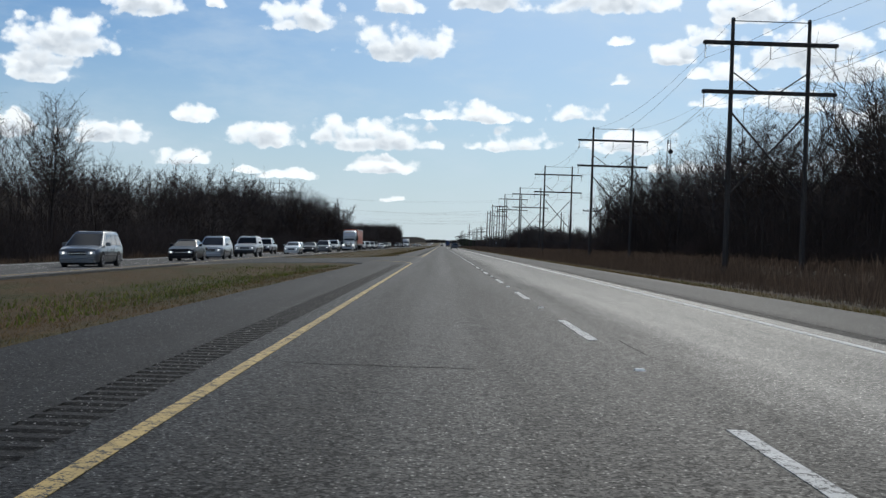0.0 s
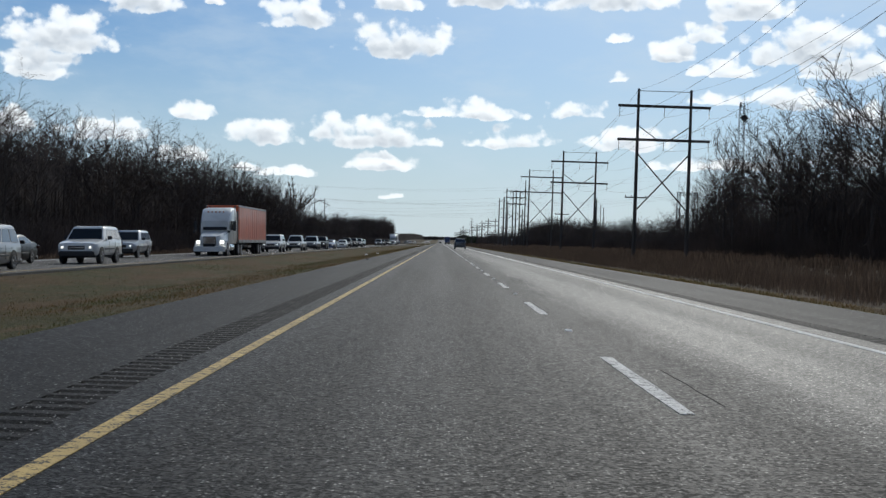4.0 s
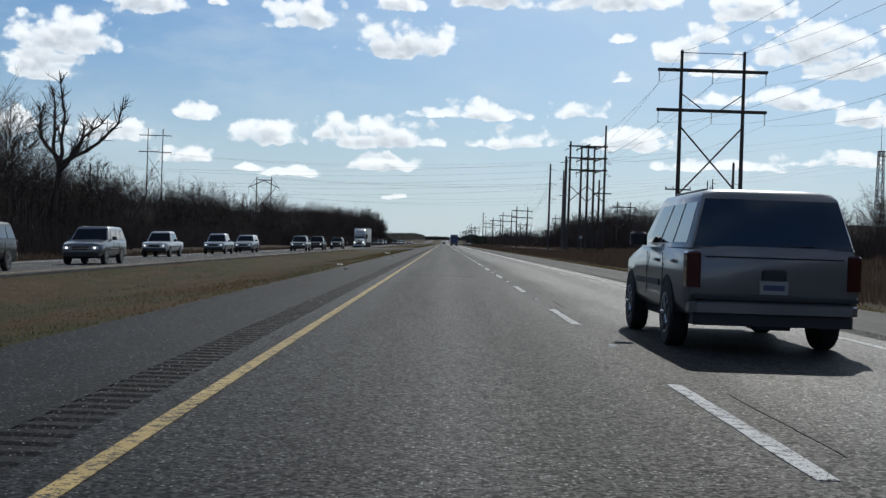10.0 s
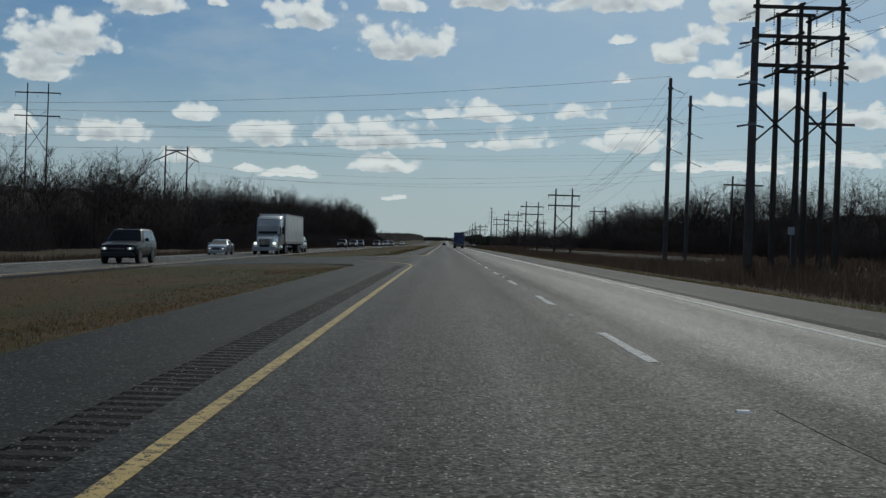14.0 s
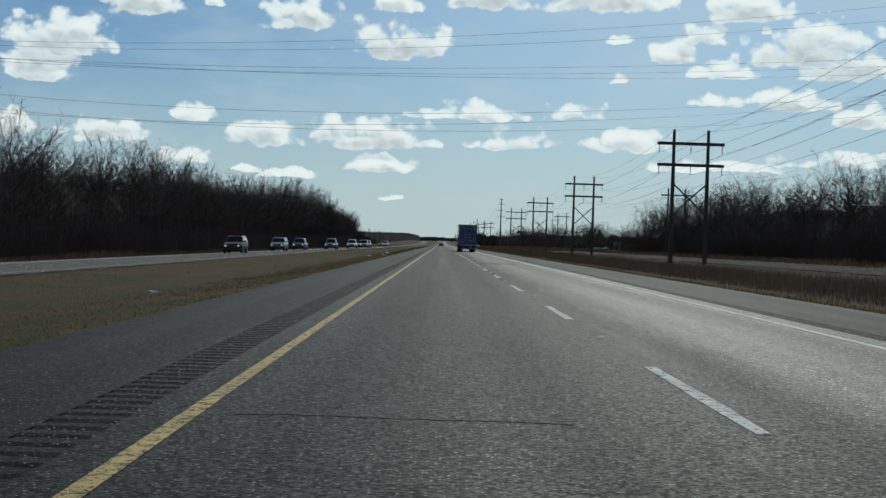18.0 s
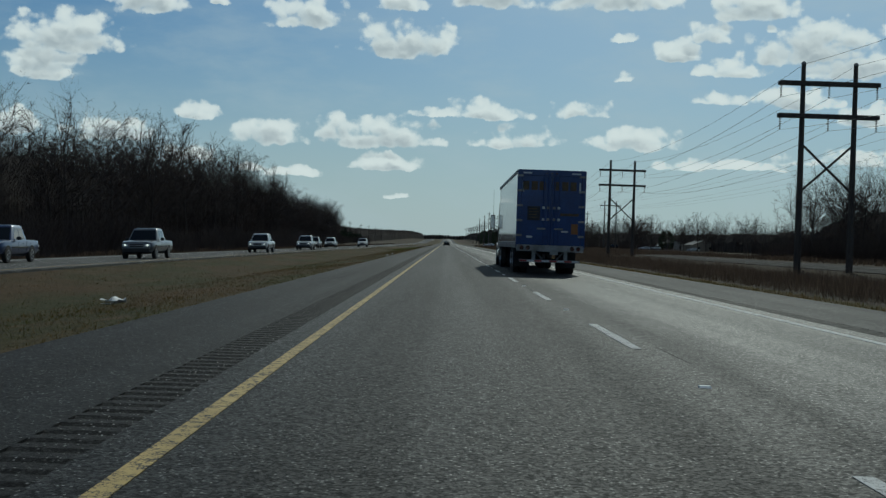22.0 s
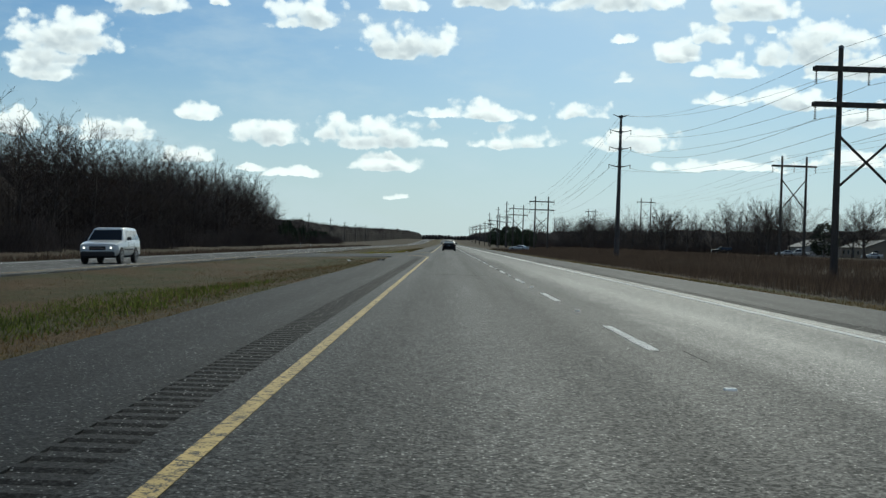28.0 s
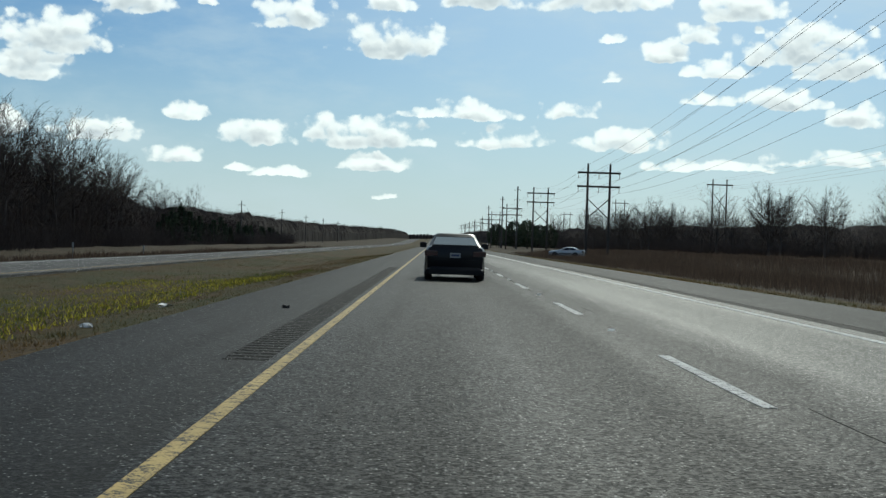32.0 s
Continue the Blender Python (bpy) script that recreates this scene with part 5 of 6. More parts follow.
for x, y, s in ((31, 1520, 1.5), (33, 1545, 1.3), (30, 1570, 1.6), (36, 1500, 1.2), (40, 1580, 1.4), (88, 1265, 1.3), (29, 1680, 1.7), (32, 1700, 1.5)):
    ob = thing("pine_tree", "dense dark evergreen tree beside the road", "tree", "roadside evergreens")
    ob.matrix_basis = Matrix.Translation((x, y, land(x, y))) @ Matrix.Diagonal((s * 1.15, s * 1.15, s, 1))
    part("trunk", PINE_STEM, None, ob)
    part("crown", EVERGREEN, None, ob)


# ---- grass and weeds ----
def tufts(name, y0, y1, x0, x1, per_metre, low, high, mat, label, seed, width=0.012, skip=(), fan=0.06, lie=(0.1, 0.7)):
    r = np.random.RandomState(seed)
    n = int((y1 - y0) * per_metre)
    xs, ys = r.uniform(0, 1, n), r.uniform(y0, y1, n)
    verts, faces = [], []
    for u, y in zip(xs.tolist(), ys.tolist()):
        if any(a < y < b for a, b in skip):
            continue
        x = (x0(y) if callable(x0) else x0) * (1 - u) + (x1(y) if callable(x1) else x1) * u
        z, h = land(x, y), r.uniform(low, high)
        if high > 0.45:
            h *= 0.75 + 0.9 * noise.noise((x * 0.25, y * 0.12, seed)) + 0.35 * noise.noise((x * 0.9, y * 0.6, seed))
            x += 0.9 * noise.noise((y * 0.3, seed, 5))
        for _ in range(3):
            w, lean = r.uniform(0, 6.283), r.uniform(*lie) * h
            c, s = math.cos(w), math.sin(w)
            dx, dy = r.uniform(-fan, fan, 2) * (1 + h * 2)
            k = len(verts)
            verts += [(x + dx - s * width, y + dy + c * width, z - 0.02), (x + dx + s * width, y + dy - c * width, z - 0.02), (x + dx + c * lean, y + dy + s * lean, z + h)]
            faces.append((k, k + 1, k + 2))
    ob = new(name, raw_mesh(name, verts, faces, mat))
    return tagged(ob, label, "grass", "", "stuff")


GAPS = tuple((a - 7, b + 6) for a, b in CROSSINGS)
tufts("median_grass", -10, 620, -2.62, -6.5, 75, 0.015, 0.06, BLADES, "short dry tan grass along the median edge", 1, 0.009, GAPS, 0.15, (0.6, 2.2))
tufts("median_grass", 620, 1240, -2.62, -6.5, 75, 0.015, 0.06, BLADES, "short dry tan grass along the median edge", 2, 0.009, GAPS, 0.15, (0.6, 2.2))
tufts("median_grass", -10, 1240, -6.5, lambda y: along(y, OPPOSITE) + 0.2, 26, 0.015, 0.06, BLADES, "short dry tan grass across the median", 3, 0.014, GAPS, 0.2, (0.6, 2.2))
tufts("green_grass", 10, 66, -4.0, -9.0, 22, 0.05, 0.16, BLADES_GREEN, "patch of fresh green grass in the median", 4, 0.016, (), 0.2, (0.4, 1.4))
tufts("green_grass", 985, 1012, -3.6, -8.0, 60, 0.04, 0.15, BLADES_GREEN, "patch of fresh green grass in the median", 5, 0.014, (), 0.25, (0.4, 1.6))
tufts("yellow_wildflowers", 1128, 1160, -4.0, -9.8, 70, 0.03, 0.1, FLOWERS, "drift of small yellow wildflowers in the median", 6, 0.018, (), 0.2, (0.3, 1.3))
tufts("green_grass", 1124, 1170, -3.8, -10, 22, 0.03, 0.1, BLADES_GREEN, "green stalks among the wildflowers", 7, 0.016, (), 0.2, (0.3, 1.3))
tufts("verge_grass", -10, 1320, 10.75, 13.2, 30, 0.03, 0.12, BLADES, "short dry tan grass along the outer shoulder", 8, 0.012, (), 0.15)
tufts("ditch_weeds", -10, 620, 14, 23, 100, 0.2, 1.0, WEEDS, "tall reddish-brown winter weeds in the ditch", 9, 0.009, (), 0.3, (0.1, 0.9))
tufts("ditch_weeds", 620, 1320, 14, 23, 85, 0.15, 0.8, WEEDS, "tall reddish-brown winter weeds in the ditch", 10, 0.009, (), 0.3, (0.1, 0.9))
tufts("ditch_weeds", -10, 620, 18.5, 25, 60, 0.6, 1.35, WEEDS, "tall brown winter weeds on the ditch bank", 14, 0.01, (), 0.3, (0.1, 0.8))
tufts("ditch_weeds", 620, 1320, 18.5, 24.5, 50, 0.4, 1.05, WEEDS, "tall brown winter weeds on the ditch bank", 15, 0.01, (), 0.3, (0.1, 0.8))
tufts("field_weeds", 60, 620, 26, 42, 30, 0.3, 1.2, WEEDS, "tall brown winter weeds in front of the woods", 11, 0.04)
tufts("field_weeds", 960, 1400, 23, 45, 90, 0.45, 1.05, WEEDS, "low reddish-brown scrub between ditch and side road", 16, 0.014, ((1280, 1296),), 0.35, (0.1, 0.9))
tufts("field_weeds", 620, 1400, 37, 50, 18, 0.2, 0.8, WEEDS, "pale dry weeds beyond the frontage road", 12, 0.04)
tufts("roadside_weeds", 40, 1400, lambda y: along(y, OPPOSITE) - 10.0, lambda y: along(y, OPPOSITE) - 17.0, 26, 0.1, 0.7, WEEDS, "brown weeds behind the opposite carriageway", 13, 0.03)


# ---- vehicles ----
def mixed(a, b, u):
    return Vector(a).lerp(Vector(b), u)


def pane(face, u0, u1, v0, v1, proud=0.008):
    """A plate on a four-cornered face (base left, base right, top right, top left), by shares along and up."""
    a, b, c, d = face
    pts = [mixed(mixed(a, b, u), mixed(d, c, u), v) for u, v in ((u0, v0), (u1, v0), (u1, v1), (u0, v1))]
    out = (Vector(b) - Vector(a)).cross(Vector(d) - Vector(a)).normalized() * proud
    return Shape().loft([[p - out for p in pts], [p + out for p in pts]])


def wheel(parent, x, y, r, width, side, name="wheel", rim=RIM):
    """Tyre, rim and hub; side: +1 if its face looks to +x."""
    ob = part(name, Shape().lathe([(-width / 2, r * 0.6), (-width / 2, r * 0.93), (-width * 0.36, r), (width * 0.36, r), (width / 2, r * 0.93), (width / 2, r * 0.6)], (0, 0, 0), 24, "x"), RUBBER, parent, "black rubber tyre", True)
    ob.location = (x, y, r)
    f = side * width / 2
    face = Shape().lathe([(f * 0.6, r * 0.62), (f * 1.02, r * 0.63), (f * 1.0, r * 0.56), (f * 0.7, r * 0.5), (f * 0.72, r * 0.1)], (0, 0, 0), 20, "x")
    part("rim", face, rim, ob, smooth=False)
    spokes = Shape()
    for k in range(5):
        w = 2 * math.pi * k / 5
        spokes.tube((f * 0.78, r * 0.12 * math.cos(w), r * 0.12 * math.sin(w)), (f * 0.95, r * 0.57 * math.cos(w), r * 0.57 * math.sin(w)), r * 0.09, r * 0.07, 6)
    part("spokes", spokes, rim, ob)
    part("hub_cap", Shape().lathe([(f * 0.7, r * 0.16), (f * 0.98, r * 0.13)], (0, 0, 0), 12, "x"), rim, ob)
    return ob


def section(y, low, top, half, crown=0.03, tuck=0.9):
    """One closed cross-section of a car's lower body."""
    pts = [(tuck * half, low), (half * 0.985, low + 0.12), (half, low + (top - low) * 0.5), (half * 0.985, top - 0.09), (half * 0.93, top - 0.015), (half * 0.6, top + crown)]
    return [(x, y, z) for x, z in pts] + [(-x, y, z) for x, z in reversed(pts)]


# length, width, height, belt height, hood height, front and rear axle from the front, wheel radius, cabin: base front, base rear, top front, top rear (from the front)
KINDS = {
    "sedan": dict(size=(4.8, 1.83, 1.45), belt=1.0, hood=0.88, tail=1.05, axles=(0.92, 3.72), r=0.33, cabin=(1.3, 4.45, 2.2, 3.5), low=0.2),
    "hatch": dict(size=(4.5, 1.82, 1.5), belt=0.96, hood=0.92, tail=0.98, axles=(0.9, 3.55), r=0.33, cabin=(1.1, 4.35, 1.95, 3.9), low=0.2),
    "suv": dict(size=(5.05, 2.0, 1.87), belt=1.22, hood=1.1, tail=1.2, axles=(0.95, 3.9), r=0.39, cabin=(1.45, 4.98, 2.1, 4.82), low=0.42),
    "van": dict(size=(5.1, 1.98, 1.76), belt=1.05, hood=0.98, tail=1.05, axles=(0.98, 4.0), r=0.35, cabin=(0.95, 5.0, 2.05, 4.75), low=0.24),
    "pickup": dict(size=(5.8, 2.0, 1.9), belt=1.15, hood=1.12, tail=1.12, axles=(0.98, 4.55), r=0.4, cabin=(1.6, 4.05, 2.25, 3.8), low=0.45),
}


def car(kind, paint, lit=True, label="", group=""):
    """A road car, its front towards +y, standing on z = 0, with the middle of its length at y = 0."""
    spec = KINDS[kind]
    (length, width, height), belt, low = spec["size"], spec["belt"], spec["low"]
    half, body_mat = width / 2, PAINTS[paint]
    front = length / 2
    ob = thing("car" if kind in ("sedan", "hatch") else {"suv": "sport_utility_vehicle", "van": "minivan", "pickup": "pickup_truck"}[kind], label, "car" if kind != "pickup" else "pickup truck", group)
    at = lambda d: front - d
    c0, c1, c2, c3 = spec["cabin"]
    rear_top = spec["tail"]
    rows = [section(at(0.0), low + 0.08, spec["hood"] - 0.22, half * 0.82), section(at(0.1), low, spec["hood"] - 0.1, half * 0.92), section(at(0.5), low, spec["hood"] - 0.02, half * 0.99),
            section(at(c0), low, belt - 0.02, half), section(at(c0 + 0.6), low, belt, half), section(at(length * 0.6), low, belt + 0.01, half)]
    if kind == "pickup":
        rows += [section(at(c1 + 0.05), low, belt, half), section(at(length - 0.3), low, rear_top, half), section(at(length - 0.06), low + 0.05, rear_top, half * 0.985)]
    else:
        rows += [section(at(c1 - 0.15), low, rear_top, half * 0.995), section(at(length - 0.15), low + 0.02, rear_top - 0.01, half * (0.985 if kind == "suv" else 0.95)), section(at(length - 0.03), low + 0.04, rear_top - 0.02, half * (0.965 if kind == "suv" else 0.92)), section(at(length), low + 0.1, rear_top - 0.08, half * (0.93 if kind == "suv" else 0.87))]
    body = part("body", Shape().loft(rows), body_mat, ob, smooth=True)
    bt, tt = {"suv": (0.955, 0.79), "van": (0.95, 0.76), "pickup": (0.92, 0.74)}.get(kind, (0.92, 0.72))
    bt, tt = bt * half, tt * half
    roof = height
    base = [(bt, at(c0)), (bt, at(c1)), (-bt, at(c1)), (-bt, at(c0))]
    top = [(tt, at(c2)), (tt, at(c3)), (-tt, at(c3)), (-tt, at(c2))]
    zb, zt = belt - 0.04, roof - 0.1
    ring0 = [(x, y, zb) for x, y in base]
    ring1 = [(x, y, zt) for x, y in top]
    inward = lambda y, by: y + (by if y < at(c3) + 0.01 else -by)
    ring2 = [(x * 0.95, inward(y, 0.05), roof - 0.035) for x, y in top]
    ring3 = [(x * 0.8, inward(y, 0.2), roof) for x, y in top]
    shell = []
    for ring, cut in ((ring0, 0.1), (ring1, 0.1), (ring2, 0.16), (ring3, 0.25)):
        pts = []
        for k in range(4):
            p, q, r = Vector(ring[k - 1]), Vector(ring[k]), Vector(ring[(k + 1) % 4])
            pts += [q + (p - q).normalized() * cut, q + ((p - q).normalized() + (r - q).normalized()) * cut * 0.3, q + (r - q).normalized() * cut]
        shell.append(pts)
    cabin = part("cabin", Shape().loft(shell), body_mat, ob, smooth=True)
    wind = (ring0[3], ring0[0], ring1[0], ring1[3])
    back = (ring0[1], ring0[2], ring1[2], ring1[1])
    right = (ring0[0], ring0[1], ring1[1], ring1[0])
    left = (ring0[2], ring0[3], ring1[3], ring1[2])
    part("windscreen", pane(wind, 0.05, 0.95, 0.06, 0.95), CLEAR_GLASS, cabin)
    part("rear_window", pane(back, 0.06 if kind != "suv" else 0.025, 0.94 if kind != "suv" else 0.975, 0.08 if kind != "suv" else 0.03, 0.93 if kind != "suv" else 0.96), SKY_GLASS if kind == "sedan" else DARK_GLASS, cabin)
    cuts = ((0.17, 0.5), (0.53, 0.86)) if kind in ("sedan", "hatch", "pickup") else ((0.16, 0.42), (0.45, 0.69), (0.72, 0.95))
    for u0, u1 in cuts:
        part("side_window", pane(right, u0, u1, 0.1, 0.9), DARK_GLASS, cabin)
        part("side_window", pane(left, 1 - u1, 1 - u0, 0.1, 0.9), DARK_GLASS, cabin)
    for side in (-1, 1):
        for d in spec["axles"]:
            arch = Shape()
            pts = [(math.cos(math.pi * k / 12) * (spec["r"] + 0.07), max(low - 0.02, spec["r"] + math.sin(math.pi * k / 12) * (spec["r"] + 0.07))) for k in range(13)]
            x = side * (half + 0.004)
            arch.loft([[(x - side * 0.12, at(d) + p, z) for p, z in pts], [(x, at(d) + p, z) for p, z in pts]])
            part("wheel_arch", arch, UNDER, body)
            wheel(ob, side * (half - 0.1), at(d), spec["r"], 0.23, side)
        shape = Shape().box((half - 0.02, at(c0 + 0.75), belt - 0.02), (half + 0.2, at(c0 + 0.6), belt + 0.16), 0.03)
        shape.v = [(side * p[0], p[1], p[2]) for p in shape.v]
        part("side_mirror", shape, TRIM if kind in ("suv", "pickup") else body_mat, ob)
        for u0, u1 in ((0.0, 0.012), (0.3, 0.305)):
            y = at(c0 + 0.9 + u0 * 4)
            part("door_seam", Shape().box((side * half - 0.004, y - 0.006, low + 0.15), (side * half + 0.004, y + 0.006, belt - 0.1)), UNDER, body)
            y -= 0.75
            part("door_handle", Shape().box((side * (half + 0.01) - 0.012, y - 0.09, belt - 0.22), (side * (half + 0.01) + 0.012, y + 0.09, belt - 0.18), 0.005), body_mat, body)
        part("side_moulding", Shape().box((side * half - 0.012, at(spec["axles"][1] - 0.55), low + 0.28), (side * half + 0.012, at(spec["axles"][0] + 0.55), low + 0.36), 0.004), TRIM, body)
        hx = side * half * 0.68
        zl = spec["hood"] - 0.28
        part("headlight", Shape().box((hx - 0.18, at(0.16), zl - 0.07), (hx + 0.18, at(-0.012), zl + 0.07), 0.03), LAMP_CLEAR, body)
        if lit:
            part("headlight_bulb", Shape().lathe([(at(-0.012), 0.06), (at(-0.02), 0.05)], (hx, 0, zl), 10, "y"), LAMP_LIT, body)
        part("fog_light", Shape().box((hx - 0.07, at(0.1), low + 0.1), (hx + 0.07, at(-0.012), low + 0.2), 0.02), LAMP_CLEAR, body)
        tall = (0.085, 0.4) if kind in ("suv", "van", "pickup") else (0.2, 0.17)
        tx = side * half * (0.9 if kind in ("suv", "pickup") else 0.8)
        z = rear_top - tall[1] - 0.06 if kind in ("suv", "pickup") else rear_top - 0.3
        part("tail_light", Shape().box((tx - tall[0], at(length + 0.012), z), (tx + tall[0], at(length - 0.22), z + tall[1]), 0.02), LAMP_RED, body)
    part("grille", Shape().box((-half * 0.42, at(0.12), spec["hood"] - 0.4), (half * 0.42, at(-0.014), spec["hood"] - 0.2), 0.02), TRIM, body)
    part("grille_bar", Shape().box((-half * 0.42, at(0.1), spec["hood"] - 0.315), (half * 0.42, at(-0.022), spec["hood"] - 0.285)), CHROME, body)
    part("front_bumper", Shape().box((-half * 0.86, at(0.2), low - 0.02), (half * 0.86, at(-0.06), low + 0.22), 0.05), TRIM if kind in ("suv", "pickup") else body_mat, ob)
    part("rear_bumper", Shape().box((-half * 0.95, at(length + 0.09), low + (0.04 if kind == "suv" else 0)), (half * 0.95, at(length - 0.25), low + 0.22), 0.08), body_mat if kind != "pickup" else CHROME, ob)
    plate = part("number_plate", Shape().box((-0.16, at(length + 0.02), rear_top - 0.35), (0.16, at(length - 0.03), rear_top - 0.2)) if kind in ("sedan", "hatch") else Shape().box((-0.16, at(length + 0.02), rear_top - 0.52), (0.16, at(length - 0.02), rear_top - 0.37)), PLATE, body)
    z = rear_top - 0.275 if kind in ("sedan", "hatch") else rear_top - 0.445
    y = at(length + 0.022)
    part("plate_bar", Shape().box((-0.12, y - 0.002, z - 0.03), (0.12, y + 0.002, z + 0.03)), PLATE_BAR, plate)
    part("underbody", Shape().box((-half * 0.84, at(length - 0.25), low - (0.12 if kind != "sedan" else 0.02)), (half * 0.84, at(0.25), low + 0.05)), UNDER, ob)
    for d in spec["axles"]:
        part("axle", Shape().tube((-half + 0.2, at(d), spec["r"]), (half - 0.2, at(d), spec["r"]), 0.07), UNDER, ob)
    if kind in ("suv", "van"):
        for side in (-1, 1):
            part("roof_rail", Shape().box((side * tt * 0.8 - 0.02, at(c3 - 0.6), roof - 0.06), (side * tt * 0.8 + 0.02, at(c2 + 0.3), roof + 0.02), 0.01), TRIM, cabin)
    if kind == "suv":
        part("wiper", Shape().tube(mixed(mixed(back[0], back[1], 0.5), mixed(back[3], back[2], 0.5), 0.04) + Vector((0, -0.03, 0)), mixed(mixed(back[0], back[1], 0.25), mixed(back[3], back[2], 0.25), 0.1) + Vector((0, -0.03, 0)), 0.008, 0.005, 5), TRIM, cabin)
        part("bumper_strip", Shape().box((-half * 0.94, at(length + 0.095), low + 0.19), (half * 0.94, at(length - 0.1), low + 0.25), 0.02), TRIM, ob)
        part("exhaust", Shape().tube((half * 0.5, at(length - 0.6), low - 0.08), (half * 0.55, at(length + 0.02), low - 0.1), 0.035), UNDER, ob)
        part("tailgate_seam", Shape().box((-half * 0.78, at(length + 0.006), rear_top - 0.12), (half * 0.78, at(length - 0.1), rear_top - 0.105)), UNDER, body)
        part("tailgate_handle", Shape().box((-0.14, at(length + 0.03), rear_top - 0.36), (0.14, at(length - 0.05), rear_top - 0.24), 0.02), TRIM, body)
        part("valance", Shape().box((-half * 0.9, at(length + 0.04), low - 0.1), (half * 0.9, at(length - 0.2), low + 0.06), 0.03), TRIM, ob)
        part("tow_hitch", Shape().box((-0.2, at(length + 0.02), low - 0.14), (0.2, at(length - 0.4), low - 0.04), 0.01), UNDER, ob)
    if kind == "pickup":
        part("bed_floor", Shape().box((-half * 0.82, at(length - 0.18), belt - 0.02), (half * 0.82, at(c1 + 0.12), belt + 0.012)), TRIM, ob)
        part("tailgate_handle", Shape().box((-0.12, at(length + 0.012), rear_top - 0.2), (0.12, at(length - 0.1), rear_top - 0.12)), TRIM, body)
    if kind == "sedan":
        part("boot_lid", Shape().box((-half * 0.78, at(length - 0.04), rear_top - 0.06), (half * 0.78, at(length - 0.55), rear_top + 0.045), 0.03), body_mat, body)
        part("boot_seam", Shape().box((-half * 0.7, at(length + 0.006), rear_top - 0.42), (half * 0.7, at(length - 0.1), rear_top - 0.408)), UNDER, body)
        for side in (-1, 1):
            part("exhaust", Shape().tube((side * 0.5, at(length - 0.4), low), (side * 0.5, at(length + 0.07), low - 0.02), 0.035), CHROME, ob)
    return ob


LABELS = {
    "sedan": "%s four-door sedan on the highway with its headlights on", "hatch": "%s compact car on the highway with its headlights on", "suv": "%s sport utility vehicle on the opposite carriageway",
    "van": "%s minivan on the opposite carriageway with headlights on", "pickup": "%s four-door pickup truck on the opposite carriageway",
}
MADE = {}


def oncoming(kind, paint, lane, y):
    """A car that faces the camera on the opposite carriageway; lane 0 is the near one."""
    x = along(y, OPPOSITE) - (2.85, 6.5)[lane]
    z = opposite_height(x, y)
    m = pose(x, y, z, 0, 1.8, 180)
    if (kind, paint) in MADE:
        return copy_thing(MADE[kind, paint], m)
    ob = car(kind, paint, True, LABELS[kind] % paint, "oncoming traffic")
    ob.matrix_basis = m
    MADE[kind, paint] = ob
    return ob


TRAFFIC = (("van", "grey", 0, 60), ("sedan", "black", 0, 84), ("van", "silver", 0, 95), ("suv", "white", 0, 112), ("pickup", "black", 1, 138), ("sedan", "white", 0, 147), ("sedan", "black", 0, 166), ("pickup", "white", 1, 150),
           ("van", "beige", 0, 186), ("hatch", "silver", 1, 183), ("suv", "white", 0, 202), ("sedan", "black", 1, 200), ("suv", "silver", 1, 225), ("suv", "white", 0, 273), ("suv", "grey", 1, 274), ("pickup", "white", 0, 294),
           ("pickup", "silver", 0, 313), ("suv", "black", 0, 326), ("sedan", "blue", 0, 341), ("sedan", "silver", 1, 356), ("hatch", "white", 0, 368), ("pickup", "black", 0, 378), ("suv", "black", 0, 394), ("sedan", "white", 1, 389), ("suv", "grey", 0, 411),
           ("pickup", "white", 1, 443), ("pickup", "silver", 1, 467), ("suv", "silver", 1, 484), ("pickup", "grey", 0, 503), ("pickup", "black", 0, 524), ("suv", "black", 0, 557), ("sedan", "silver", 1, 608), ("suv", "white", 0, 640), ("sedan", "grey", 1, 671),
           ("suv", "black", 1, 763), ("suv", "grey", 1, 802), ("pickup", "blue", 1, 830), ("pickup", "grey", 0, 846), ("pickup", "white", 0, 894), ("pickup", "silver", 0, 933), ("pickup", "grey", 1, 977), ("pickup", "white", 1, 1006), ("suv", "white", 0, 1040))
for kind, paint, lane, y in TRAFFIC:
    oncoming(kind, paint, lane, y)

suv = car("suv", "beige", False, "dirty beige sport utility vehicle with a dark rear window", "traffic ahead")
suv.matrix_basis = pose(5.42, 361.4 + 2.52, 0, 0, 0, 0)
lead = car("sedan", "black", False, "glossy black sedan driving in the inner lane", "traffic ahead")
lead.matrix_basis = pose(1.85, 1151.0 + 2.4, 0, 0, 0, 0)
parked = car("sedan", "silver", False, "silver sedan waiting on the side road", "waiting cars")
parked.matrix_basis = pose(19.5, 1287.5, land(19.5, 1287.5) + 0.12, 0, 0, 75)


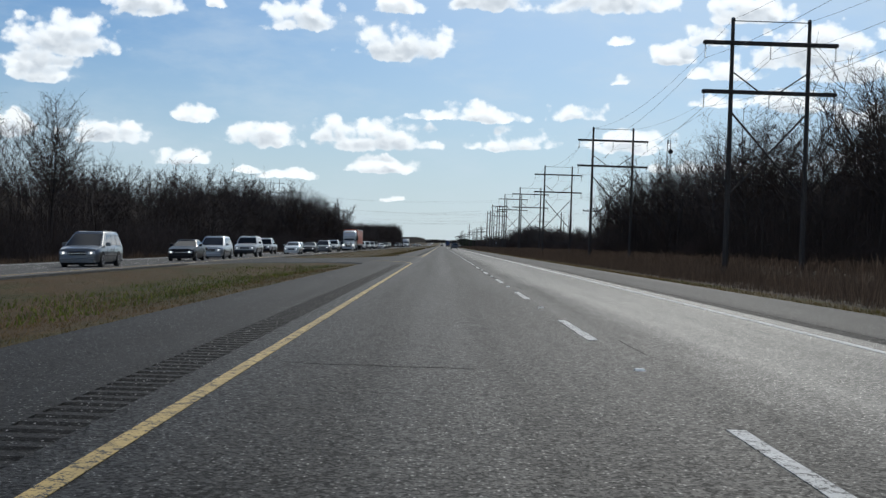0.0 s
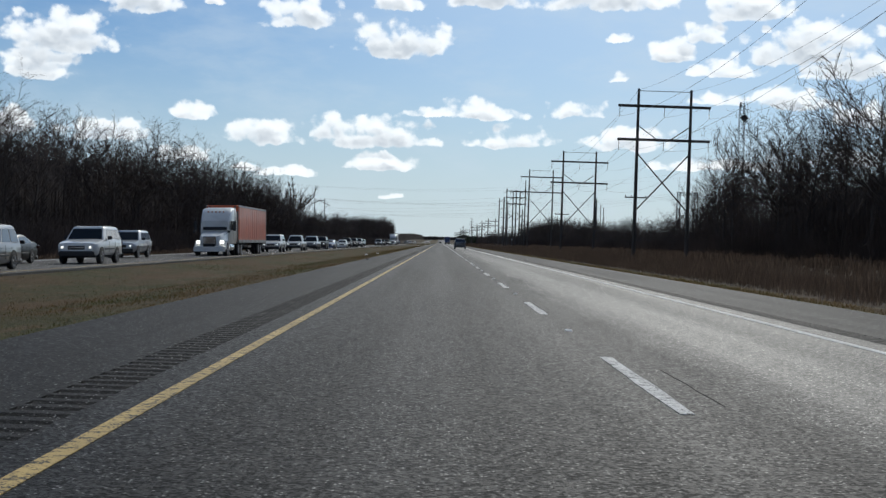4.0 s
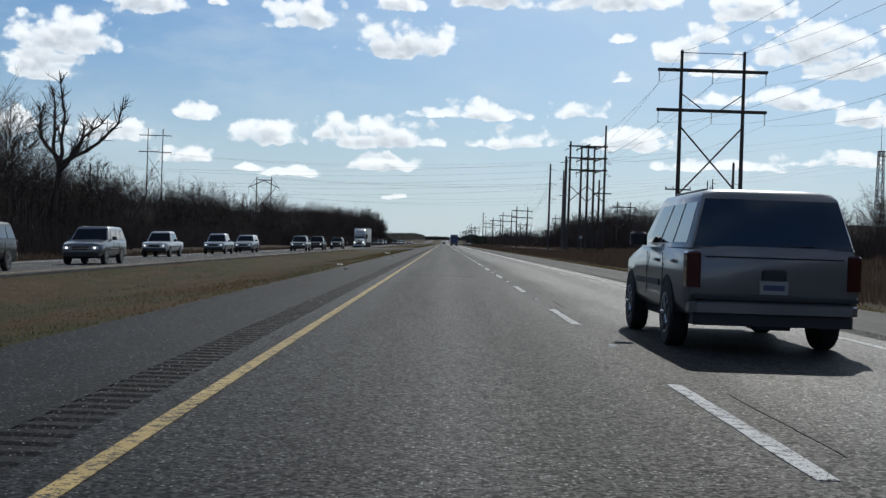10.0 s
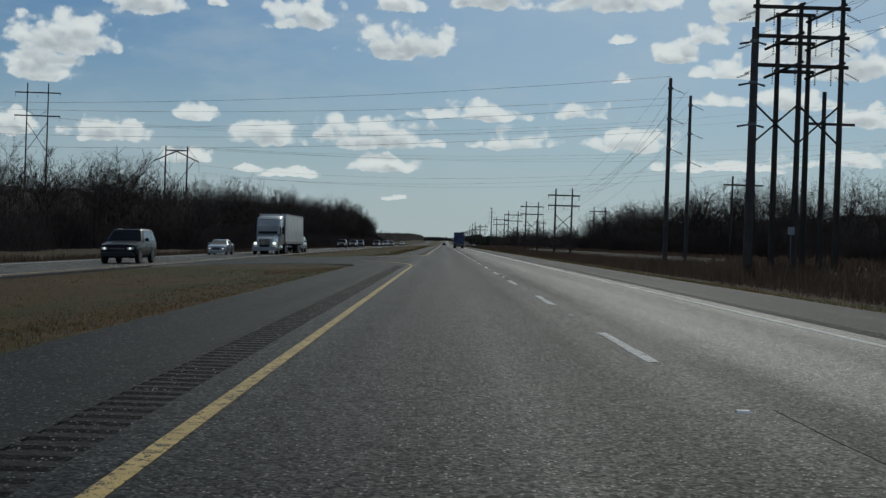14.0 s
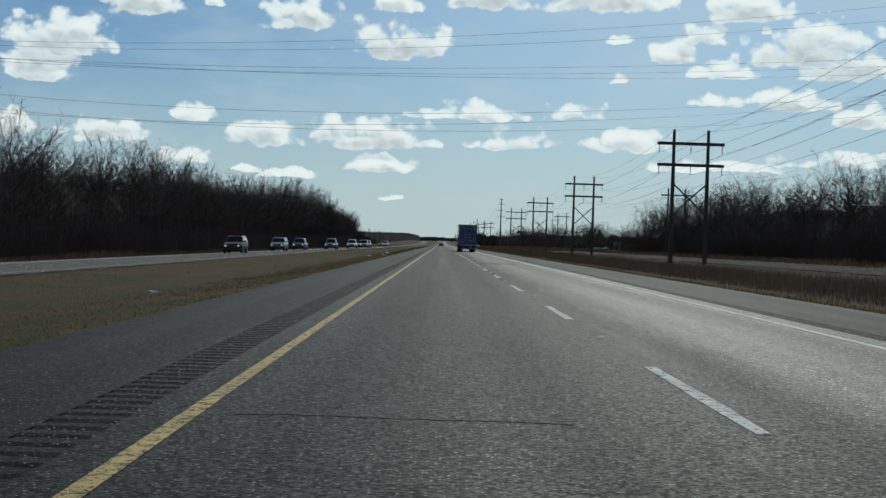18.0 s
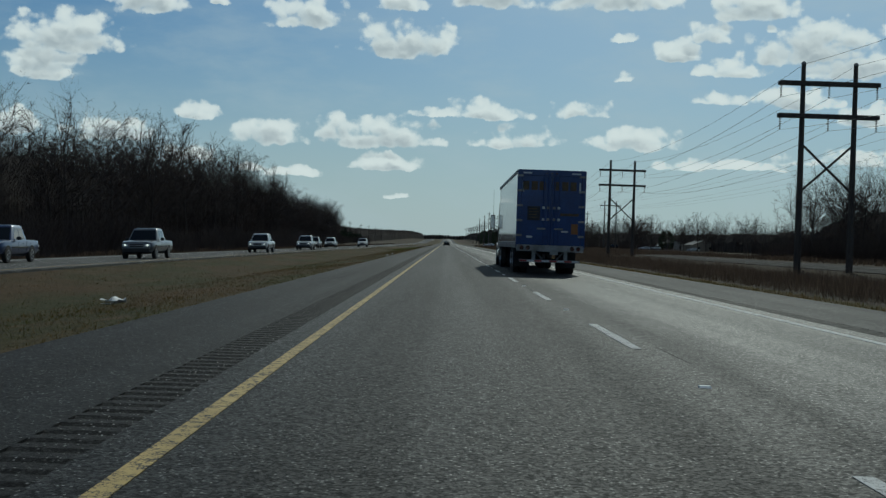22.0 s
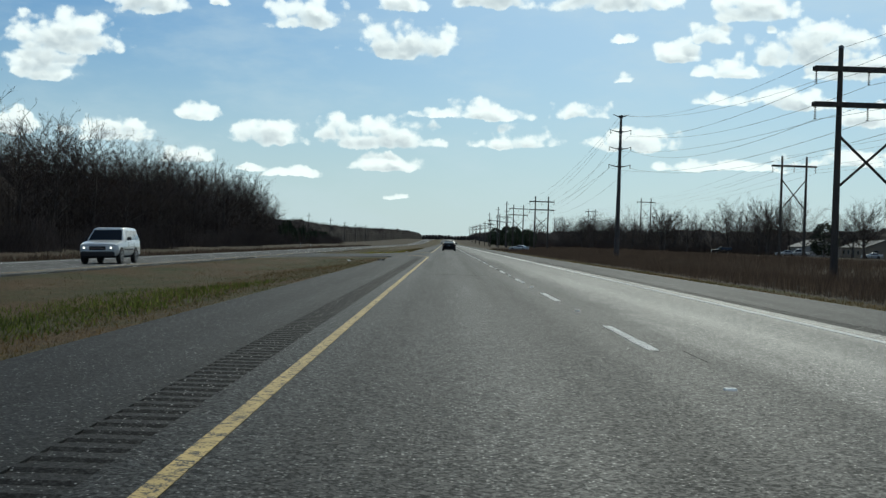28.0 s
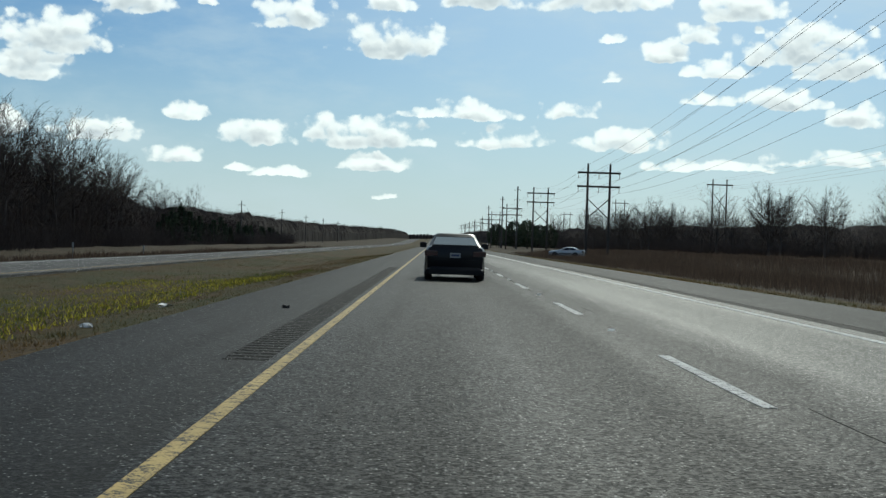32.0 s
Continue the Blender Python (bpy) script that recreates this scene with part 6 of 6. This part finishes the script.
TRAILER_BLUE = material("blue_trailer_paint", (0.012, 0.05, 0.19), 0.45, color2=(0.01, 0.036, 0.14), scale=0.8, fine=0.15, coat=0.3)
TRAILER_SIDE = material("smooth_blue_side", (0.014, 0.055, 0.19), 0.2, 0.2, color2=(0.011, 0.042, 0.15), scale=0.5, coat=0.6)
TRAILER_WHITE = material("white_trailer_paint", (0.62, 0.62, 0.6), 0.35, color2=(0.5, 0.5, 0.48), scale=0.6, coat=0.2)
TRAILER_ORANGE = material("orange_trailer_paint", (0.55, 0.1, 0.03), 0.4, color2=(0.45, 0.08, 0.025), scale=0.6, coat=0.2)
TRAILER_FRAME = material("dirty_aluminium", (0.3, 0.3, 0.3), 0.5, 0.6, color2=(0.18, 0.17, 0.16), scale=1.5, fine=0.2)
SIGN_YELLOW = material("faded_yellow_lettering", (0.13, 0.08, 0.03), 0.6, color2=(0.06, 0.045, 0.03), scale=5)
SIGN_ORANGE = material("orange_sticker", (0.25, 0.1, 0.02), 0.5)
SIGN_DARK = material("dark_placard", (0.012, 0.014, 0.02), 0.6, color2=(0.03, 0.03, 0.035), scale=6)
SIGN_WHITE = material("white_reflector_tape", (0.55, 0.55, 0.55), 0.35)
SIGN_RED = material("red_reflector_tape", (0.32, 0.03, 0.025), 0.35)


def semi(cab_paint, side_mat, rear_mat, label, group, marks):
    """A long-nosed tractor with a box trailer, front towards +y; y = 0 is the trailer's rear."""
    ob = thing("semi_truck", label, "truck", group)
    w, floor, top, long = 1.3, 1.12, 4.05, 16.15
    box = part("trailer_box", Shape().box((-w, 0.06, floor), (w, long, top), 0.05), side_mat, ob)
    # side sheets with their seams
    n = 13
    for side in (-1, 1):
        for k in range(n):
            y0, y1 = 0.25 + (long - 0.5) * k / n, 0.25 + (long - 0.5) * (k + 1) / n
            part("side_panel", Shape().box((side * (w + 0.012) - 0.012, y0 + 0.018, floor + 0.18), (side * (w + 0.012) + 0.012, y1 - 0.018, top - 0.14), 0.006), side_mat, box)
        part("bottom_rail", Shape().box((side * (w + 0.02) - 0.03, 0.1, floor - 0.1), (side * (w + 0.02) + 0.03, long, floor + 0.14), 0.01), TRAILER_FRAME, ob)
        part("top_rail", Shape().box((side * (w + 0.015) - 0.03, 0.1, top - 0.12), (side * (w + 0.015) + 0.03, long, top + 0.01), 0.01), TRAILER_FRAME, ob)
        for k in range(12):
            y = 0.6 + k * 1.28
            part("reflector_tape", Shape().box((side * (w + 0.05) - 0.004, y, floor + 0.03), (side * (w + 0.05) + 0.004, y + 0.28, floor + 0.09)), SIGN_RED if k % 2 else SIGN_WHITE, ob)
    # rear frame and doors
    for x in (-w + 0.04, w - 0.04):
        part("rear_post", Shape().box((x - 0.075, -0.02, floor - 0.05), (x + 0.075, 0.12, top), 0.01), TRAILER_FRAME if rear_mat is not TRAILER_BLUE else rear_mat, ob)
    part("rear_header", Shape().box((-w, -0.03, top - 0.2), (w, 0.12, top + 0.02), 0.01), rear_mat, ob)
    part("rear_sill", Shape().box((-w, -0.05, floor - 0.22), (w, 0.14, floor + 0.03), 0.01), TRAILER_FRAME, ob)
    for side in (-1, 1):
        x0, x1 = (0.02, w - 0.13) if side > 0 else (-w + 0.13, -0.02)
        door = part("rear_door", Shape().box((x0, -0.015, floor + 0.05), (x1, 0.07, top - 0.22), 0.006), rear_mat, ob)
        for lx in (0.12, 0.3):
            part("lock_rod", Shape().tube((side * lx, -0.045, floor + 0.02), (side * lx, -0.045, top - 0.15), 0.02, 0.02, 6), rear_mat, door)
            for z in (2.1, 2.55):
                part("rod_bracket", Shape().box((side * lx - 0.05, -0.07, z), (side * lx + 0.05, -0.01, z + 0.1), 0.01), SIGN_WHITE if lx > 0.2 else TRAILER_FRAME, door)
        part("lock_handle", Shape().box((side * 0.34 - 0.2, -0.08, 1.75), (side * 0.34 + 0.14, -0.05, 1.82), 0.01), TRAILER_FRAME, door)
        for k in range(5):
            z = floor + 0.35 + k * 0.58
            part("hinge", Shape().box((side * (w - 0.1) - 0.13, -0.045, z), (side * (w - 0.1) + 0.09, -0.012, z + 0.08), 0.008), TRAILER_FRAME, door)
        for k in range(2):
            part("tail_light", Shape().lathe([(-0.085, 0.085), (-0.05, 0.09)], (side * (w - 0.2 - 0.24 * k), 0, floor - 0.09), 12, "y"), LAMP_RED, ob)
        part("corner_reflector", Shape().box((side * (w - 0.2) - 0.03, -0.024, top - 0.85), (side * (w - 0.2) + 0.03, -0.016, top - 0.45)), SIGN_WHITE, door)
        part("corner_reflector", Shape().box((side * (w - 0.35) - 0.17, -0.036, top - 0.14), (side * (w - 0.35) + 0.17, -0.03, top - 0.08)), SIGN_WHITE, ob)
        part("guard_post", Shape().box((side * 0.62 - 0.07, 0.02, 0.55), (side * 0.62 + 0.07, 0.12, floor - 0.2), 0.01), TRAILER_FRAME, ob)
        part("guard_brace", Shape().tube((side * 0.56, 0.3, floor - 0.22), (side * 0.28, 0.05, 0.6), 0.035, 0.035, 6), TRAILER_FRAME, ob)
        part("mud_flap", Shape().box((side * 0.93 - 0.3, 2.3, 0.25), (side * 0.93 + 0.3, 2.33, 1.0)), RUBBER, ob)
        part("landing_leg", Shape().box((side * 0.75 - 0.06, 12.5, 0.4), (side * 0.75 + 0.06, 12.64, floor - 0.05), 0.01), TRAILER_FRAME, ob)
        part("landing_foot", Shape().box((side * 0.75 - 0.15, 12.4, 0.34), (side * 0.75 + 0.15, 12.74, 0.4), 0.01), TRAILER_FRAME, ob)
    for k in range(3):
        part("header_light", Shape().box((-0.25 + 0.2 * k, -0.045, top - 0.13), (-0.17 + 0.2 * k, -0.03, top - 0.09)), LAMP_RED, ob)
    guard = part("rear_guard", Shape().box((-w + 0.12, -0.02, 0.48), (w - 0.12, 0.09, 0.58), 0.01), TRAILER_FRAME, ob)
    for k in range(8):
        x = -w + 0.14 + k * 0.29
        part("reflector_tape", Shape().box((x, -0.028, 0.5), (x + 0.27, -0.021, 0.56)), SIGN_RED if k % 2 == 0 else SIGN_WHITE, guard)
    part("number_plate", Shape().box((0.0, -0.02, 0.78), (0.32, 0.0, 0.92)), PLATE, ob)
    if marks:
        # lettering and stickers as plain shapes
        for k, x in enumerate((-1.0, -0.67, -0.36, 0.2, 0.52, 0.84)):
            part("lettering_block", Shape().box((x - 0.12, -0.024, 3.28), (x + 0.12, -0.016, 3.62), 0.004), SIGN_YELLOW, ob)
        part("placard", Shape().box((-0.92, -0.026, 2.1), (-0.42, -0.016, 2.65), 0.004), SIGN_DARK, ob)
        for k in range(4):
            part("placard_line", Shape().box((-0.86, -0.03, 2.2 + k * 0.11), (-0.86 + 0.36 - 0.05 * (k % 2), -0.024, 2.24 + k * 0.11)), SIGN_YELLOW, ob)
        part("text_bar", Shape().box((0.36, -0.024, 2.3), (1.08, -0.016, 2.4)), SIGN_YELLOW, ob)
        part("sticker", Shape().box((0.8, -0.024, 1.6), (1.06, -0.016, 2.0)), SIGN_ORANGE, ob)
        part("sticker", Shape().box((-0.93, -0.024, 1.42), (-0.7, -0.016, 1.5)), SIGN_WHITE, ob)
        part("text_bar", Shape().box((0.42, -0.024, 1.66), (0.68, -0.016, 1.72)), SIGN_WHITE, ob)
    # running gear
    part("trailer_frame", Shape().box((-0.5, 0.3, floor - 0.32), (0.5, long - 0.3, floor - 0.02), 0.02), UNDER, ob)
    for y in (3.4, 4.65, long - 1.6, long - 0.3):
        for side in (-1, 1):
            wheel(ob, side * 1.12, y, 0.51, 0.28, side, "outer_wheel")
            wheel(ob, side * 0.8, y, 0.51, 0.28, side, "inner_wheel")
        part("axle", Shape().tube((-0.75, y, 0.51), (0.75, y, 0.51), 0.08), UNDER, ob)
    # tractor
    paint = PAINTS[cab_paint]
    y0 = long + 0.45
    part("chassis", Shape().box((-0.45, long - 2.6, 0.6), (0.45, y0 + 5.6, 0.95), 0.02), UNDER, ob)
    rows = []
    for y, half, low, high in ((y0, 1.2, 0.95, 3.7), (y0 + 0.1, 1.25, 0.95, 3.85), (y0 + 1.9, 1.25, 0.95, 3.75), (y0 + 2.5, 1.2, 0.95, 3.35), (y0 + 3.05, 1.12, 0.95, 2.75)):
        rows.append([(half * 0.96, y, low), (half, y, low + 0.3), (half, y, high - 0.5), (half * 0.93, y, high - 0.12), (half * 0.75, y, high), (-half * 0.75, y, high), (-half * 0.93, y, high - 0.12), (-half, y, high - 0.5), (-half, y, low + 0.3), (-half * 0.96, y, low)])
    cab = part("cab", Shape().loft(rows), paint, ob, smooth=True)
    rows = []
    for y, half, high in ((y0 + 3.0, 1.05, 1.98), (y0 + 3.6, 1.0, 1.9), (y0 + 4.8, 0.86, 1.72), (y0 + 5.3, 0.76, 1.55), (y0 + 5.45, 0.7, 1.3)):
        rows.append([(half, y, 0.75), (half, y, high - 0.25), (half * 0.85, y, high - 0.04), (half * 0.4, y, high), (-half * 0.4, y, high), (-half * 0.85, y, high - 0.04), (-half, y, high - 0.25), (-half, y, 0.75)])
    hood = part("hood", Shape().loft(rows), paint, ob, smooth=True)
    wind = ((-1.0, y0 + 3.12, 2.02), (1.0, y0 + 3.12, 2.02), (0.95, y0 + 2.78, 2.85), (-0.95, y0 + 2.78, 2.85))
    part("windscreen", pane(wind, 0.03, 0.97, 0.0, 1.0, 0.03), CLEAR_GLASS, cab)
    part("grille", Shape().box((-0.5, y0 + 5.36, 0.8), (0.5, y0 + 5.5, 1.5), 0.03), CHROME, hood)
    part("bumper", Shape().box((-1.2, y0 + 5.2, 0.35), (1.2, y0 + 5.62, 0.78), 0.08), paint, ob)
    for side in (-1, 1):
        part("door_window", Shape().box((side * 1.235 - 0.02, y0 + 2.0, 2.05), (side * 1.235 + 0.02, y0 + 2.75, 2.75), 0.01), DARK_GLASS, cab)
        part("sleeper_window", Shape().box((side * 1.25 - 0.012, y0 + 0.75, 2.15), (side * 1.25 + 0.012, y0 + 1.05, 2.85), 0.01), TRIM, cab)
        part("door_seam", Shape().box((side * 1.25 - 0.008, y0 + 1.86, 1.2), (side * 1.25 + 0.008, y0 + 1.88, 3.0)), UNDER, cab)
        part("cab_panel_seam", Shape().box((side * 1.25 - 0.008, y0 + 0.2, 2.98), (side * 1.25 + 0.008, y0 + 1.86, 3.0)), UNDER, cab)
        part("cab_fairing", Shape().box((side * 1.27 - 0.015, y0 - 0.4, 1.0), (side * 1.27 + 0.015, y0 + 0.05, 3.6), 0.01), TRIM, cab)
        fender = Shape()
        pts = [(math.cos(math.pi * k / 10) * 0.68, 0.5 + math.sin(math.pi * k / 10) * 0.68) for k in range(11)]
        fender.loft([[(side * 0.75, y0 + 4.35 + p, z) for p, z in pts], [(side * 1.22, y0 + 4.35 + p, z) for p, z in pts]])
        part("fender", fender, paint, ob)
        wheel(ob, side * 1.08, y0 + 4.35, 0.52, 0.3, side, "front_wheel")
        part("headlight", Shape().box((side * 0.9 - 0.16, y0 + 5.0, 0.95), (side * 0.9 + 0.16, y0 + 5.25, 1.2), 0.05), LAMP_LIT if not marks else LAMP_CLEAR, ob)
        part("mirror_arm", Shape().tube((side * 1.2, y0 + 2.7, 2.0), (side * 1.5, y0 + 2.95, 2.2), 0.025, 0.025, 6), TRIM, ob)
        mirror = part("mirror", Shape().box((side * 1.53 - 0.13, y0 + 2.92, 1.95), (side * 1.53 + 0.13, y0 + 3.04, 2.7), 0.05), TRIM, ob)
        part("mirror_glass", Shape().box((side * 1.53 - 0.11, y0 + 2.912, 2.0), (side * 1.53 + 0.11, y0 + 2.918, 2.65)), CHROME, mirror)
        part("hood_mirror_arm", Shape().tube((side * 0.95, y0 + 4.4, 1.6), (side * 1.3, y0 + 4.5, 1.85), 0.015, 0.015, 6), TRIM, ob)
        hm = part("hood_mirror", Shape().box((side * 1.32 - 0.11, y0 + 4.46, 1.8), (side * 1.32 + 0.11, y0 + 4.56, 1.98), 0.03), TRIM, ob)
        part("mirror_glass", Shape().box((side * 1.32 - 0.09, y0 + 4.452, 1.82), (side * 1.32 + 0.09, y0 + 4.458, 1.96)), CHROME, hm)
        part("fuel_tank", Shape().lathe([(-0.85, 0.25), (-0.8, 0.31), (0.8, 0.31), (0.85, 0.25)], (side * 0.95, y0 + 2.3, 0.68), 16, "y"), paint if marks else CHROME, ob)
        part("step", Shape().box((side * 1.1 - 0.15, y0 + 3.2, 0.4), (side * 1.1 + 0.15, y0 + 3.7, 0.48), 0.01), TRIM, ob)
        part("exhaust_stack", Shape().tube((side * 1.05, y0 - 0.15, 1.0), (side * 1.05, y0 - 0.15, 3.95), 0.07, 0.07, 8), CHROME, ob)
        part("antenna", Shape().tube((side * 1.5, y0 + 2.98, 2.7), (side * 1.52, y0 + 2.9, 4.1), 0.012, 0.006, 4), TRIM, ob)
    for k in range(5):
        part("roof_lamp", Shape().box((-0.62 + k * 0.3, y0 + 2.35, 3.4), (-0.52 + k * 0.3, y0 + 2.45, 3.5), 0.02), LAMP_AMBER, cab)
    return ob


truck = semi("grey", TRAILER_SIDE, TRAILER_BLUE, "blue box semi-trailer behind a grey long-nosed tractor", "traffic ahead", True)
truck.matrix_basis = pose(5.56, 815.3, 0)
orange = semi("white", TRAILER_ORANGE, TRAILER_ORANGE, "white tractor with an orange box trailer on the opposite carriageway", "oncoming trucks", False)
orange.matrix_basis = pose(along(262, OPPOSITE) - 2.8, 257, opposite_height(-15.7, 250), 0, 1.8, 180)
pale = semi("silver", TRAILER_WHITE, TRAILER_WHITE, "silver tractor with a white box trailer on the opposite carriageway", "oncoming trucks", False)
pale.matrix_basis = pose(along(610, OPPOSITE) - 2.6, 632, opposite_height(-15.5, 610), 0, 1.8, 180)

# ---- roadside details ----
def side_road():
    stops = [(10.3, 1290), (16, 1289), (24, 1287), (34, 1286), (49, 1286)]
    setting("side_road", ribbon(stops, 6.0, 0.1, 0.4, land), GRAVEL, "pale side road joining the highway", "road")


side_road()

WALL_PALE = material("pale_siding", (0.3, 0.29, 0.27), 0.7, color2=(0.42, 0.41, 0.39), scale=0.8, stretch=(1, 1, 6))
WALL_TAN = material("tan_siding", (0.32, 0.27, 0.2), 0.75, color2=(0.27, 0.22, 0.17), scale=0.8, stretch=(1, 1, 6))
ROOF_GREY = material("grey_shingles", (0.13, 0.125, 0.12), 0.85, color2=(0.09, 0.088, 0.085), scale=2.0, fine=0.3)
ROOF_METAL = material("pale_metal_roof", (0.25, 0.25, 0.26), 0.6, 0.3, color2=(0.2, 0.2, 0.21), scale=1)


def house(x, y, wide, deep, tall, wall, roof, label):
    """A low house with its long side to the road."""
    ob = thing("house", label, "house", "houses", at=(x, y, land(x, y) - 0.1))
    walls = part("wall", Shape().box((-deep / 2, -wide / 2, 0), (deep / 2, wide / 2, tall)), wall, ob)
    r = Shape()
    e = 0.45
    prof = [(-deep / 2 - e, tall - 0.1), (0, tall + deep * 0.2), (deep / 2 + e, tall - 0.1), (0, tall + deep * 0.2 - 0.18)]
    r.loft([[(px, -wide / 2 - e, z) for px, z in prof], [(px, wide / 2 + e, z) for px, z in prof]])
    part("roof", r, roof, ob)
    for s in (-1, 1):
        part("gable", Shape().loft([[(-deep / 2, s * wide / 2 - 0.05, tall), (deep / 2, s * wide / 2 - 0.05, tall), (0, s * wide / 2 - 0.05, tall + deep * 0.19)], [(-deep / 2, s * wide / 2 + 0.05, tall), (deep / 2, s * wide / 2 + 0.05, tall), (0, s * wide / 2 + 0.05, tall + deep * 0.19)]]), wall, ob)
    n = max(2, int(wide / 3.5))
    for k in range(n):
        u = -wide / 2 + wide * (k + 0.5) / n
        if k == n // 2:
            part("door", Shape().box((-deep / 2 - 0.04, u - 0.5, 0.15), (-deep / 2 + 0.02, u + 0.5, 2.15)), TRIM, walls)
            continue
        win = part("window", Shape().box((-deep / 2 - 0.06, u - 0.65, 0.95), (-deep / 2 + 0.02, u + 0.65, 2.05)), PLATE, walls)
        part("pane", Shape().box((-deep / 2 - 0.07, u - 0.57, 1.03), (-deep / 2 - 0.05, u + 0.57, 1.97)), DARK_GLASS, win)
    for k in range(2):
        win = part("window", Shape().box((deep * (-0.3 + 0.5 * k), -wide / 2 - 0.05, 0.95), (deep * (-0.3 + 0.5 * k) + 1.2, -wide / 2 + 0.02, 2.05)), PLATE, walls)
        part("pane", Shape().box((deep * (-0.3 + 0.5 * k) + 0.08, -wide / 2 - 0.06, 1.03), (deep * (-0.3 + 0.5 * k) + 1.12, -wide / 2 - 0.04, 1.97)), DARK_GLASS, win)


house(96, 1300, 16, 9, 2.7, WALL_PALE, ROOF_GREY, "low pale house with a grey shingle roof")
house(104, 1280, 18, 9, 2.8, WALL_TAN, ROOF_GREY, "low tan house with a grey shingle roof")
house(118, 1262, 20, 10, 2.9, WALL_PALE, ROOF_METAL, "long pale house with a metal roof")
for kind, paint, x, y, turn in (("pickup", "white", 88, 1286, 70), ("sedan", "silver", 80, 1268, 80), ("suv", "black", 70, 1290, 85), ("sedan", "white", 98, 1262, 75)):
    ob = car(kind, paint, False, "%s car parked beside the houses" % paint, "parked cars")
    ob.matrix_basis = pose(x, y, land(x, y), 0, 0, turn)


def marker_sign(x, y, tall, w, h, mat, label):
    ob = thing("roadside_sign", label, "sign", "roadside signs", at=(x, y, land(x, y)))
    part("post", Shape().box((-0.03, -0.03, -0.2), (0.03, 0.03, tall), 0.005), GALVANIZED, ob)
    part("sign_plate", Shape().box((-w / 2, -0.045, tall - h), (w / 2, -0.032, tall + 0.05), 0.01), mat, ob)


SIGN_FACE = material("sign_back", (0.4, 0.41, 0.4), 0.5, 0.3, color2=(0.33, 0.34, 0.33), scale=3)
marker_sign(-24.6, 829, 1.5, 0.45, 0.75, SIGN_FACE, "small grey sign on a post behind the opposite carriageway")
marker_sign(-24.2, 690, 1.3, 0.3, 0.5, SIGN_FACE, "small grey marker on a post by the road")
marker_sign(-25, 1205, 1.2, 0.14, 0.3, PLATE, "white marker post beside the field")
marker_sign(-26, 1232, 1.0, 0.14, 0.3, PLATE, "white marker post beside the field")
marker_sign(26.6, 579, 3.2, 0.5, 0.5, SIGN_FACE, "small warning plate on a post by the power structure")

WATER = material("ditch_water", (0.03, 0.035, 0.035), 0.04, specular=0.6)
for k, (x, y, rx, ry) in enumerate(((23, 664, 0.9, 6.5), (22.4, 652, 0.5, 3), (22.9, 700, 1.0, 9), (22.0, 735, 0.8, 7), (22.6, 752, 0.7, 5))):
    ring = []
    r = random.Random(k)
    for j in range(28):
        w = 2 * math.pi * j / 28
        s = r.uniform(0.8, 1.1)
        ring.append((x + rx * s * math.cos(w), y + ry * s * math.sin(w)))
    shape = Shape().loft([[(px, py, -0.6) for px, py in ring], [(px, py, -0.33) for px, py in ring]])
    setting("ditch_water_%d" % (k + 1), shape, WATER, "still puddle in the roadside ditch", "water")

LITTER = material("white_litter", (0.6, 0.6, 0.58), 0.6, color2=(0.45, 0.45, 0.44), scale=9)
SCRAP = material("dark_scrap", (0.02, 0.02, 0.02), 0.7)


def litter(x, y, size, mat, label, seed):
    """A crumpled scrap: a small bent sheet with folds."""
    r = random.Random(seed)
    z = land(x, y) + 0.005 if not SHOULDER_LEFT < x < SHOULDER_RIGHT else 0.002
    rings = []
    for i in range(4):
        rings.append([((i / 3 - 0.5) * size + r.uniform(-0.1, 0.1) * size, (j / 3 - 0.5) * size * 0.7 + r.uniform(-0.1, 0.1) * size, r.uniform(0.02, 0.3) * size) for j in range(4)])
    data = Shape().loft(rings + [[(px, py, 0) for px, py, pz in rings[3]], [(px, py, 0) for px, py, pz in rings[0]]], closed=False)
    ob = part("litter", data, mat)
    ob.matrix_basis = pose(x, y, z, 0, 0, r.uniform(0, 360))
    tagged(ob, label, "litter", "litter")


for k, (x, y, s) in enumerate(((-5.3, 792, 0.5), (-5.5, 754, 0.45), (-3.7, 747, 0.3), (-5.3, 779.5, 0.3), (-4.0, 752, 0.2), (-4.0, 478, 0.5), (-3.3, 409, 0.3), (-5.5, 266, 0.4), (-4.6, 270, 0.3), (-3.6, 1135, 0.25), (-5.4, 1062, 0.3), (-6, 660, 0.3), (-3.2, 870, 0.3), (-3.4, 885, 0.25))):
    litter(x, y, s, LITTER, "crumpled white scrap of litter on the grass", k)
for k, (x, y, s) in enumerate(((-2.3, 1045.5, 0.35), (-2.1, 240.9, 0.3), (-1.6, 434, 0.3), (-1.2, 1133, 0.2), (-2.2, 210, 0.25), (-1.9, 395, 0.18), (-1.5, 333, 0.2), (-2.2, 110, 0.3), (0.9, 741, 0.16), (1.6, 738, 0.14))):
    litter(x, y, s, SCRAP, "dark scrap of tyre rubber on the asphalt", k + 40)
litter(-3.5, 1129.5, 0.2, LITTER, "bent pale strip of trim at the shoulder's edge", 77)
